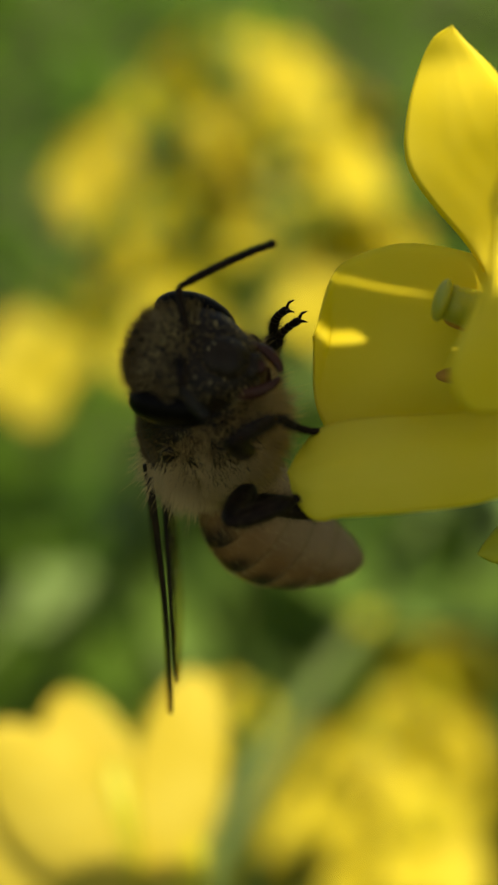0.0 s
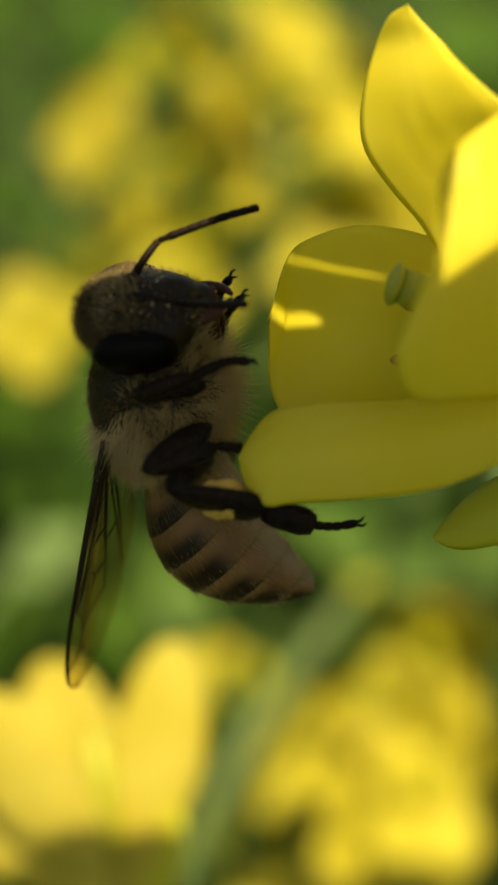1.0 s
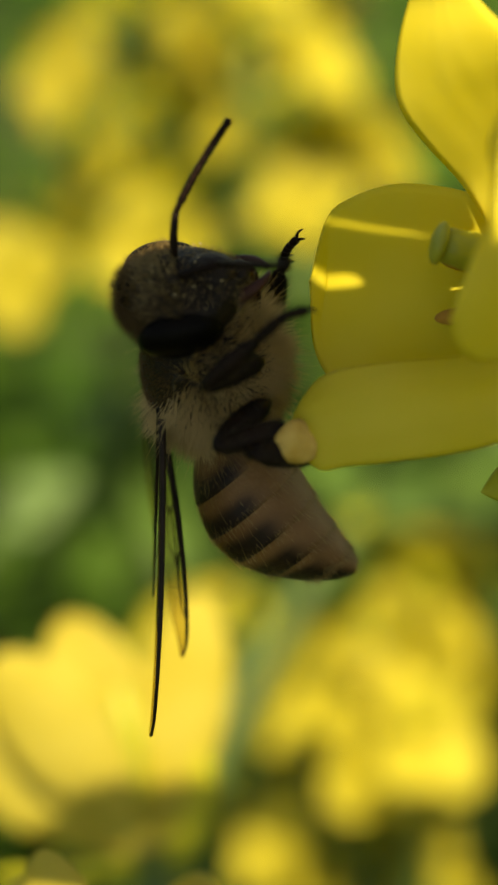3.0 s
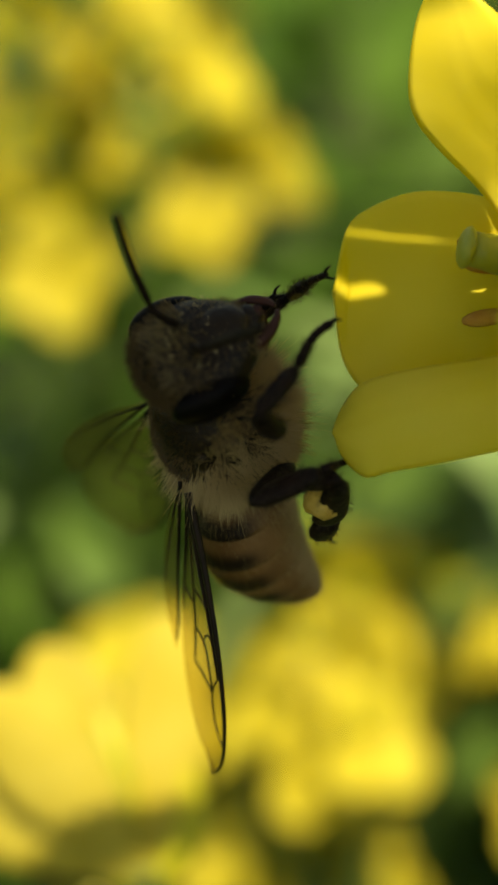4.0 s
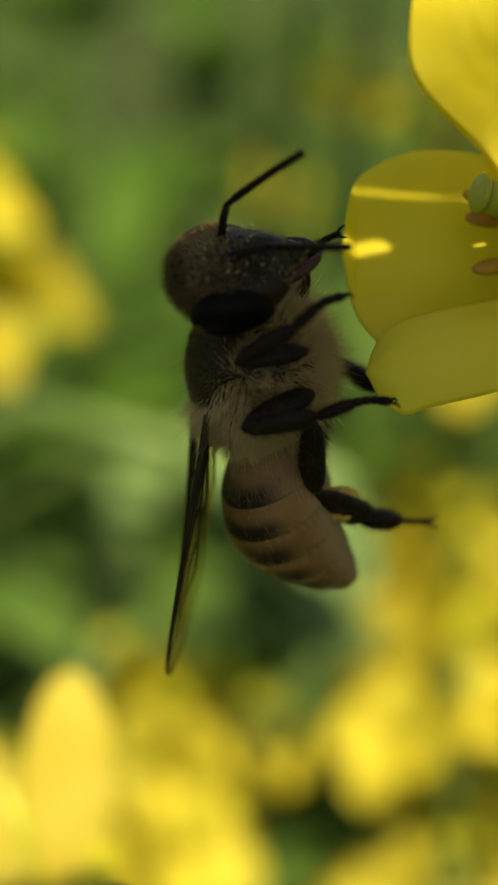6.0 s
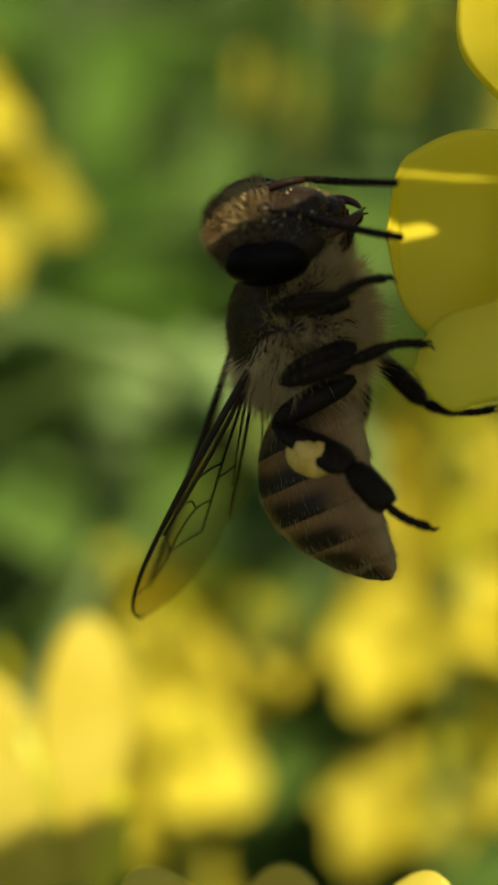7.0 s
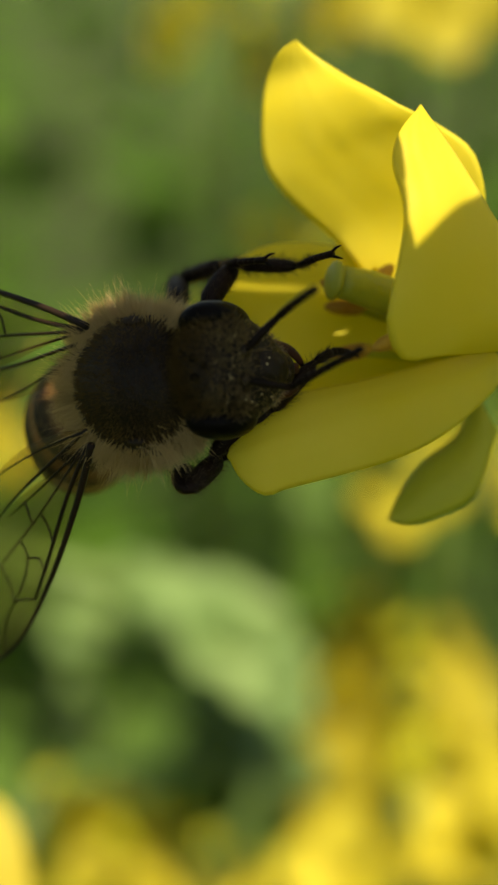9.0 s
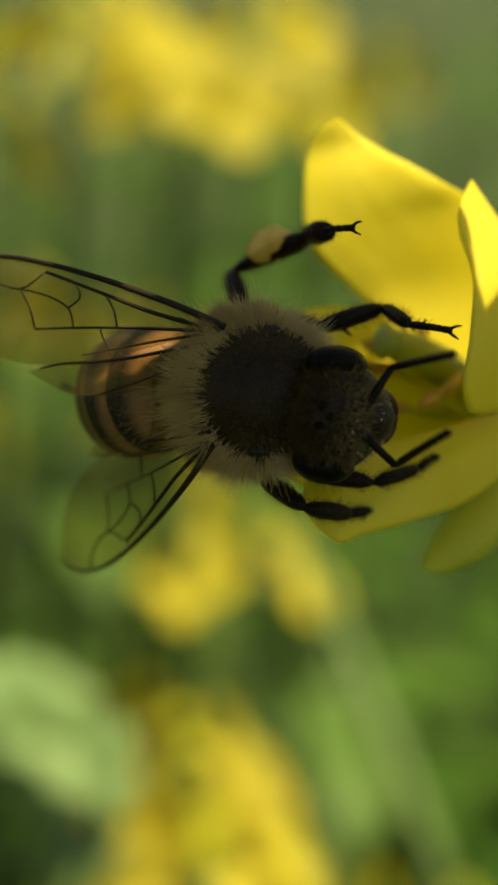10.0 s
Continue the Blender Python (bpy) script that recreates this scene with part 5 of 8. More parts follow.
    walk(bee_parts['right_flagellum'], [
        (0, pose(0.003851, -0.001931, 0.000450, 0.0, 15.5, -54.1)),
        (0.25, pose(0.004187, -0.001573, -0.000082, 1.8, 32.8, -62.9)),
        (0.5, pose(0.003833, -0.001014, -0.000211, -0.0, 50.1, -73.7)),
        (0.75, pose(0.003646, -0.001134, -0.000406, 0.3, 43.0, -70.2)),
        (1, pose(0.003460, -0.001255, -0.000598, 0.0, 36.0, -67.1)),
        (1.25, pose(0.003437, -0.001403, -0.000403, -36.2, 60.3, -68.7)),
        (1.5, pose(0.003280, -0.001395, -0.000198, -123.8, 72.2, -125.1)),
        (1.75, pose(0.003647, -0.001433, -0.000214, -103.1, 79.4, -103.6)),
        (2, pose(0.003838, -0.001119, -0.000236, -49.6, 82.1, -49.3)),
        (2.25, pose(0.003628, -0.001229, -0.000224, -22.2, 56.5, -58.7)),
        (2.5, pose(0.003418, -0.001340, -0.000209, -0.0, 34.4, -78.3)),
        (2.75, pose(0.003750, -0.001300, -0.000268, 0.5, 32.9, -71.7)),
        (3, pose(0.004057, -0.001277, -0.000263, 0.8, 31.4, -65.2)),
        (3.25, pose(0.004323, -0.001265, -0.000202, 0.9, 29.9, -58.8)),
        (3.5, pose(0.004536, -0.001255, -0.000095, 0.8, 28.4, -52.5)),
        (3.75, pose(0.004686, -0.001239, 0.000046, 0.5, 26.9, -46.2)),
        (4, pose(0.004771, -0.001207, 0.000205, 0.0, 25.4, -40.1)),
        (4.25, pose(0.004850, -0.000870, -0.000429, -0.1, 22.1, -41.8)),
        (4.5, pose(0.004783, -0.000490, -0.001021, 0.0, 18.8, -43.5)),
        (4.75, pose(0.004449, -0.000557, -0.000764, -0.1, 23.8, -42.1)),
        (5, pose(0.004030, -0.000676, -0.000472, 0.0, 28.8, -40.7)),
        (5.25, pose(0.004171, -0.000804, -0.000499, 0.5, 32.5, -52.6)),
        (5.5, pose(0.004309, -0.000928, -0.000524, 0.0, 36.2, -65.1)),
        (5.75, pose(0.004306, -0.001106, -0.000489, 0.8, 38.7, -69.9)),
        (6, pose(0.004230, -0.001261, -0.000454, 1.3, 41.3, -74.8)),
        (6.25, pose(0.004097, -0.001365, -0.000419, 1.5, 43.9, -80.0)),
        (6.5, pose(0.003933, -0.001398, -0.000385, 1.4, 46.6, -85.3)),
        (6.75, pose(0.003770, -0.001354, -0.000350, 0.9, 49.2, -90.9)),
        (7, pose(0.003641, -0.001241, -0.000314, -0.0, 51.7, -96.9)),
        (7.25, pose(0.003738, -0.001319, -0.000637, -37.2, 65.1, -84.6)),
        (7.5, pose(0.003787, -0.001250, -0.000974, -106.1, 78.6, -106.5)),
        (7.7, pose(0.003559, 0.000131, -0.001562, -0.0, 70.3, -100.2)),
        (8, pose(0.005124, -0.000890, -0.000075, 0.0, 33.4, -16.1)),
        (8.25, pose(0.005088, -0.000727, -0.000349, 0.6, 20.3, -10.6)),
        (8.5, pose(0.004955, -0.000561, -0.000594, 0.0, 7.2, -5.6)),
        (8.75, pose(0.004859, -0.000494, -0.000908, 0.6, 0.6, 5.3)),
        (9, pose(0.004745, -0.000419, -0.001218, 0.0, -5.9, 16.1)),
        (9.25, pose(0.004852, -0.000743, -0.000542, -3.3, -29.1, 3.7)),
        (9.5, pose(0.004910, -0.001058, 0.000159, 0.0, -52.4, -11.9)),
        (9.75, pose(0.004743, -0.001393, 0.000308, -0.9, -49.2, 9.4)),
        (10, pose(0.004550, -0.001715, 0.000459, 0.0, -46.0, 29.3)),
    ])
    walk(bee_parts['tongue'], [
        (0, pose(0.003120, -0.000580, -0.001608, 101.9, 0.6, 162.2)),
        (0.5, pose(0.003676, -0.000407, -0.001187, 89.7, 5.2, 166.5)),
        (1, pose(0.003393, -0.000645, -0.001600, 90.9, 5.2, 166.6)),
        (1.5, pose(0.003421, -0.000601, -0.001291, 90.9, 5.2, 166.6)),
        (2, pose(0.003521, -0.000421, -0.001187, 87.0, 5.2, 166.1)),
        (2.5, pose(0.003191, -0.000671, -0.001179, 88.9, 5.2, 166.4)),
        (4, pose(0.003570, 0.000417, -0.001680, 82.3, 3.4, 171.2)),
        (4.5, pose(0.003243, 0.000402, -0.002261, 0.0, 9.1, -25.3)),
        (5, pose(0.003434, -0.000104, -0.001510, 0.0, 52.0, -16.5)),
        (5.5, pose(0.003617, -0.000249, -0.001499, 84.1, 3.1, 165.3)),
        (7, pose(0.003667, -0.000495, -0.001356, 92.0, 3.1, 159.9)),
        (7.5, pose(0.003604, -0.000567, -0.001965, 92.0, 3.1, 159.9)),
        (7.7, pose(0.003779, 0.001164, -0.002692, 88.0, 6.4, 166.1)),
        (8, pose(0.004085, 0.000032, -0.002211, 81.6, 13.5, 160.3)),
        (8.5, pose(0.004070, -0.000006, -0.002131, 86.8, 16.4, 169.8)),
        (9, pose(0.003520, 0.000245, -0.002628, 90.1, 6.8, -177.1)),
        (9.5, pose(0.004001, -0.000067, -0.001686, 87.6, 19.9, -178.0)),
        (10, pose(0.003819, -0.000342, -0.001526, 84.9, 19.4, 175.6)),
    ])
    walk(bee_parts['rf_femur'], [
        (0, pose(0.001350, -0.002150, -0.001300, 0.0, -11.3, -28.8)),
        (0.25, pose(0.001350, -0.002150, -0.001300, -39.3, -37.7, -76.5)),
        (0.5, pose(0.001350, -0.002150, -0.001300, -32.3, -81.5, -148.0)),
        (0.75, pose(0.001350, -0.002150, -0.001300, -36.7, -81.8, -143.6)),
        (1, pose(0.001350, -0.002150, -0.001300, -41.4, -82.1, -138.9)),
        (1.25, pose(0.001350, -0.002150, -0.001300, -22.6, -81.1, -157.6)),
        (1.5, pose(0.001350, -0.002150, -0.001300, -8.7, -79.4, -171.4)),
        (1.75, pose(0.001350, -0.002150, -0.001300, -12.5, -80.7, -167.6)),
        (2, pose(0.001350, -0.002150, -0.001300, -17.4, -81.9, -162.7)),
        (2.25, pose(0.001350, -0.002150, -0.001300, -12.8, -82.2, -167.3)),
        (2.5, pose(0.001350, -0.002150, -0.001300, -7.9, -82.5, -172.2)),
        (2.75, pose(0.001350, -0.002150, -0.001300, -49.1, -70.9, -108.4)),
        (3, pose(0.001350, -0.002150, -0.001300, -47.7, -56.6, -86.2)),
        (3.25, pose(0.001350, -0.002150, -0.001300, -39.4, -43.3, -69.2)),
        (3.5, pose(0.001350, -0.002150, -0.001300, -28.1, -32.1, -52.8)),
        (3.75, pose(0.001350, -0.002150, -0.001300, -14.8, -23.9, -35.7)),
        (4, pose(0.001350, -0.002150, -0.001300, 0.0, -19.7, -17.8)),
        (4.25, pose(0.001350, -0.002150, -0.001300, -0.0, -19.8, -20.8)),
        (4.5, pose(0.001350, -0.002150, -0.001300, -0.0, -20.0, -23.9)),
        (4.75, pose(0.001350, -0.002150, -0.001300, -0.2, -21.7, -36.3)),
        (5, pose(0.001350, -0.002150, -0.001300, 0.0, -23.5, -48.9)),
        (5.25, pose(0.001350, -0.002150, -0.001300, -0.5, -43.9, -50.7)),
        (5.5, pose(0.001350, -0.002150, -0.001300, 0.0, -64.4, -53.2)),
        (5.75, pose(0.001350, -0.002150, -0.001300, -9.1, -67.9, -65.8)),
        (6, pose(0.001350, -0.002150, -0.001300, -17.2, -72.0, -79.1)),
        (6.25, pose(0.001350, -0.002150, -0.001300, -23.6, -76.8, -93.9)),
        (6.5, pose(0.001350, -0.002150, -0.001300, -24.7, -81.8, -113.7)),
        (6.75, pose(0.001350, -0.002150, -0.001300, -0.5, -86.2, -158.7)),
        (7, pose(0.001350, -0.002150, -0.001300, 71.5, -85.3, 108.5)),
        (7.25, pose(0.001350, -0.002150, -0.001300, -118.4, -86.6, -61.4)),
        (7.5, pose(0.001350, -0.002150, -0.001300, -114.2, -78.5, -65.4)),
        (7.7, pose(0.001350, -0.002150, -0.001300, 0.0, -66.4, -13.0)),
        (8, pose(0.001350, -0.002150, -0.001300, -0.0, -5.5, -20.8)),
        (8.25, pose(0.001350, -0.002150, -0.001300, -2.7, 12.8, -5.1)),
        (8.5, pose(0.001350, -0.002150, -0.001300, -0.0, 31.1, 11.8)),
        (8.75, pose(0.001350, -0.002150, -0.001300, -0.1, 31.5, 25.8)),
        (9, pose(0.001350, -0.002150, -0.001300, 0.0, 31.9, 39.8)),
        (9.25, pose(0.001350, -0.002150, -0.001300, -5.2, 9.9, 13.0)),
        (9.5, pose(0.001350, -0.002150, -0.001300, 0.0, -12.0, -12.1)),
        (9.75, pose(0.001350, -0.002150, -0.001300, -0.5, 0.1, -7.6)),
        (10, pose(0.001350, -0.002150, -0.001300, 0.0, 12.2, -3.1)),
    ])
    walk(bee_parts['rf_tibia'], [
        (0, pose(0.003241, -0.003188, -0.000867, -0.0, 36.8, 117.0)),
        (0.25, pose(0.001756, -0.003843, 0.000045, 14.3, 49.2, 57.8)),
        (0.5, pose(0.001073, -0.002323, 0.000876, 0.0, 63.3, -23.2)),
        (0.75, pose(0.001098, -0.002336, 0.000878, -0.1, 65.0, -21.4)),
        (1, pose(0.001123, -0.002348, 0.000879, 0.0, 66.8, -19.4)),
        (1.25, pose(0.001036, -0.002280, 0.000874, -1.5, 58.0, -30.9)),
        (1.5, pose(0.000952, -0.002210, 0.000863, 0.0, 49.2, -39.9)),
        (1.75, pose(0.001002, -0.002226, 0.000871, -0.2, 52.6, -35.4)),
        (2, pose(0.001054, -0.002242, 0.000878, -0.0, 56.0, -30.5)),
        (2.25, pose(0.001060, -0.002216, 0.000880, -0.2, 52.7, -34.0)),
        (2.5, pose(0.001065, -0.002189, 0.000881, -0.0, 49.4, -37.3)),
        (2.75, pose(0.001123, -0.002834, 0.000779, -0.4, 49.6, -15.5)),
        (3, pose(0.001430, -0.003359, 0.000536, -0.7, 49.9, 6.4)),
        (3.25, pose(0.001918, -0.003648, 0.000208, -0.8, 50.2, 28.4)),
        (3.5, pose(0.002477, -0.003635, -0.000132, -0.7, 50.5, 50.5)),
        (3.75, pose(0.002983, -0.003324, -0.000408, -0.4, 50.8, 72.9)),
        (4, pose(0.003322, -0.002782, -0.000557, 0.0, 51.0, 95.3)),
        (4.25, pose(0.003284, -0.002886, -0.000553, 0.3, 56.1, 92.0)),
        (4.5, pose(0.003240, -0.002987, -0.000546, 0.0, 61.2, 88.2)),
        (4.75, pose(0.002996, -0.003360, -0.000485, -0.4, 55.5, 83.1)),
        (5, pose(0.002677, -0.003671, -0.000424, 0.0, 49.9, 78.7)),
        (5.25, pose(0.002354, -0.003375, 0.000227, 2.4, 54.8, 49.6)),
        (5.5, pose(0.001920, -0.002911, 0.000684, -0.0, 59.8, 16.7)),
        (5.75, pose(0.001689, -0.002907, 0.000738, -1.3, 58.8, 2.3)),
        (6, pose(0.001478, -0.002816, 0.000793, -2.0, 57.6, -11.6)),
        (6.25, pose(0.001316, -0.002652, 0.000842, -2.2, 56.4, -25.0)),
        (6.5, pose(0.001224, -0.002438, 0.000877, -1.9, 55.2, -38.1)),
        (6.75, pose(0.001216, -0.002202, 0.000895, -1.1, 54.1, -50.7)),
        (7, pose(0.001292, -0.001978, 0.000892, -0.0, 53.1, -63.1)),
        (7.25, pose(0.001413, -0.002265, 0.000896, -16.0, 75.8, -46.6)),
        (7.5, pose(0.001532, -0.002547, 0.000856, 147.6, 80.4, 148.0)),
        (7.7, pose(0.002207, -0.002347, 0.000716, 90.7, 80.2, 90.7)),
        (8, pose(0.003397, -0.002928, -0.001089, -0.0, 43.8, 78.0)),
        (8.25, pose(0.003487, -0.002341, -0.001787, -2.6, 32.9, 54.3)),
        (8.5, pose(0.003194, -0.001765, -0.002437, 0.0, 22.0, 33.4)),
        (8.75, pose(0.003039, -0.001334, -0.002449, -0.2, 24.0, 43.4)),
        (9, pose(0.002784, -0.000955, -0.002464, 0.0, 26.1, 53.5)),
        (9.25, pose(0.003462, -0.001664, -0.001679, -0.2, 48.2, 54.0)),
        (9.5, pose(0.003455, -0.002601, -0.000844, 0.0, 70.3, 54.7)),
        (9.75, pose(0.003531, -0.002441, -0.001304, -1.5, 63.3, 42.0)),
        (10, pose(0.003497, -0.002267, -0.001764, 0.0, 56.4, 32.1)),
    ])
    walk(bee_parts['rf_tarsus'], [
        (0, pose(0.002515, -0.001761, -0.002066, -0.0, 38.7, 167.1)),
        (0.25, pose(0.002452, -0.002736, -0.001468, 16.6, 51.0, 105.3)),
        (0.5, pose(0.001898, -0.002676, -0.000912, -0.0, 65.7, 17.3)),
        (0.75, pose(0.001884, -0.002643, -0.000936, -0.0, 65.6, 16.3)),
        (1, pose(0.001867, -0.002610, -0.000959, 0.0, 65.5, 15.4)),
        (1.25, pose(0.001945, -0.002824, -0.000822, -0.1, 61.5, 13.9)),
        (1.5, pose(0.001954, -0.003047, -0.000652, -0.0, 57.6, 12.5)),
        (1.75, pose(0.001992, -0.002930, -0.000718, 0.1, 55.7, 15.0)),
        (2, pose(0.002017, -0.002809, -0.000781, 0.0, 53.8, 17.4)),
        (2.25, pose(0.002064, -0.002894, -0.000711, 0.1, 55.5, 15.5)),
        (2.5, pose(0.002099, -0.002978, -0.000639, -0.0, 57.3, 13.6)),
        (2.75, pose(0.002372, -0.003181, -0.000744, 0.7, 55.1, 18.4)),
        (3, pose(0.002711, -0.003216, -0.000993, 1.1, 52.9, 22.9)),
        (3.25, pose(0.003044, -0.003039, -0.001328, 1.2, 50.7, 27.1)),
        (3.5, pose(0.003285, -0.002653, -0.001676, 1.0, 48.5, 31.2)),
        (3.75, pose(0.003356, -0.002116, -0.001958, 0.6, 46.3, 35.1)),
        (4, pose(0.003204, -0.001529, -0.002111, 0.0, 44.1, 38.9)),
        (4.25, pose(0.003245, -0.001772, -0.002213, 0.1, 46.2, 34.3)),
        (4.5, pose(0.003270, -0.002024, -0.002299, 0.0, 48.4, 29.6)),
        (4.75, pose(0.003132, -0.002237, -0.002134, 0.0, 49.1, 24.7)),
        (5, pose(0.002929, -0.002408, -0.001954, -0.0, 49.8, 19.8)),
        (5.25, pose(0.003100, -0.002497, -0.001408, -0.0, 48.1, 18.2)),
        (5.5, pose(0.002884, -0.002622, -0.001044, 0.0, 46.5, 16.7)),
        (5.75, pose(0.002725, -0.002865, -0.000973, 0.5, 49.1, 14.3)),
        (6, pose(0.002527, -0.003031, -0.000897, 0.8, 51.6, 11.8)),
        (6.25, pose(0.002318, -0.003120, -0.000825, 1.0, 54.2, 9.1)),
        (6.5, pose(0.002122, -0.003141, -0.000766, 0.9, 56.8, 6.3)),
        (6.75, pose(0.001958, -0.003110, -0.000725, 0.6, 59.3, 3.3)),
        (7, pose(0.001835, -0.003047, -0.000708, 0.0, 61.9, 0.0)),
        (7.25, pose(0.001750, -0.002621, -0.001043, -4.2, 69.1, -4.1)),
        (7.5, pose(0.001249, -0.002370, -0.001116, -12.6, 76.0, -12.3)),
        (7.7, pose(0.002203, -0.002005, -0.001254, 0.0, 64.4, -3.1)),
        (8, pose(0.003697, -0.001517, -0.002474, 0.0, 38.4, 90.0)),
        (8.25, pose(0.004467, -0.000977, -0.002872, -2.7, 27.3, 64.6)),
        (8.5, pose(0.004741, -0.000744, -0.003187, 0.0, 16.2, 41.7)),
        (8.75, pose(0.004367, -0.000080, -0.003265, -7.1, 42.6, 58.7)),
        (9, pose(0.003853, 0.000489, -0.003343, 0.0, 69.5, 85.3)),
        (9.25, pose(0.004246, -0.000586, -0.003170, -0.5, 67.5, 74.8)),
        (9.5, pose(0.003844, -0.002050, -0.002727, 0.0, 65.5, 65.2)),
        (9.75, pose(0.004197, -0.001840, -0.003091, -0.2, 63.0, 61.1)),
        (10, pose(0.004435, -0.001679, -0.003430, 0.0, 60.5, 57.4)),
    ])
    walk(bee_parts['rm_femur'], [
        (0, pose(0.000200, -0.002500, -0.001400, 0.0, -14.2, -62.1)),
        (0.25, pose(0.000200, -0.002500, -0.001400, -6.2, -34.5, -86.5)),
        (0.5, pose(0.000200, -0.002500, -0.001400, 0.0, -55.1, -117.9)),
        (0.75, pose(0.000200, -0.002500, -0.001400, -0.0, -54.8, -117.0)),
        (1, pose(0.000200, -0.002500, -0.001400, 0.0, -54.5, -116.2)),
        (1.25, pose(0.000200, -0.002500, -0.001400, 24.3, -5.2, -169.3)),
        (1.5, pose(0.000200, -0.002500, -0.001400, 0.0, 43.0, 142.4)),
        (1.75, pose(0.000200, -0.002500, -0.001400, 27.3, 4.6, -144.8)),
        (2, pose(0.000200, -0.002500, -0.001400, 0.0, -32.7, -76.8)),
        (2.25, pose(0.000200, -0.002500, -0.001400, -2.2, -40.8, -98.1)),
        (2.5, pose(0.000200, -0.002500, -0.001400, 0.0, -48.9, -122.3)),
        (2.75, pose(0.000200, -0.002500, -0.001400, -0.8, -47.9, -111.0)),
        (3, pose(0.000200, -0.002500, -0.001400, -1.2, -46.7, -99.9)),
        (3.25, pose(0.000200, -0.002500, -0.001400, -1.4, -45.6, -89.1)),
        (3.5, pose(0.000200, -0.002500, -0.001400, -1.2, -44.4, -78.5)),
        (3.75, pose(0.000200, -0.002500, -0.001400, -0.7, -43.3, -68.1)),
        (4, pose(0.000200, -0.002500, -0.001400, 0.0, -42.3, -57.9)),
        (4.25, pose(0.000200, -0.002500, -0.001400, 0.1, -37.5, -60.5)),
        (4.5, pose(0.000200, -0.002500, -0.001400, 0.0, -32.8, -63.0)),
        (4.75, pose(0.000200, -0.002500, -0.001400, 0.6, -27.3, -74.5)),
        (5, pose(0.000200, -0.002500, -0.001400, -0.0, -21.8, -85.4)),
        (5.25, pose(0.000200, -0.002500, -0.001400, -0.7, -42.1, -87.8)),
        (5.5, pose(0.000200, -0.002500, -0.001400, 0.0, -62.5, -91.1)),
        (5.75, pose(0.000200, -0.002500, -0.001400, -1.3, -63.4, -103.2)),
        (6, pose(0.000200, -0.002500, -0.001400, -2.2, -64.4, -115.7)),
        (6.25, pose(0.000200, -0.002500, -0.001400, -2.6, -65.5, -128.6)),
        (6.5, pose(0.000200, -0.002500, -0.001400, -2.4, -66.6, -142.1)),
        (6.75, pose(0.000200, -0.002500, -0.001400, -1.6, -67.6, -156.2)),
        (7, pose(0.000200, -0.002500, -0.001400, 0.0, -68.5, -170.9)),
        (7.25, pose(0.000200, -0.002500, -0.001400, -0.2, -67.9, -151.7)),
        (7.5, pose(0.000200, -0.002500, -0.001400, -0.0, -67.4, -133.0)),
        (7.7, pose(0.000200, -0.002500, -0.001400, 1.9, -75.9, 178.2)),
        (8, pose(0.000200, -0.002500, -0.001400, 0.0, 4.9, -14.7)),
        (8.25, pose(0.000200, -0.002500, -0.001400, -0.4, -7.8, -18.2)),
        (8.5, pose(0.000200, -0.002500, -0.001400, 0.0, -20.6, -21.8)),
        (8.75, pose(0.000200, -0.002500, -0.001400, -0.0, -31.4, -22.2)),
        (9, pose(0.000200, -0.002500, -0.001400, -0.0, -42.3, -22.6)),
        (9.25, pose(0.000200, -0.002500, -0.001400, -0.1, -39.4, -19.4)),
        (9.5, pose(0.000200, -0.002500, -0.001400, 0.0, -36.6, -16.4)),
        (9.75, pose(0.000200, -0.002500, -0.001400, -0.0, -37.3, -19.3)),
        (10, pose(0.000200, -0.002500, -0.001400, -0.0, -38.0, -22.2)),
    ])
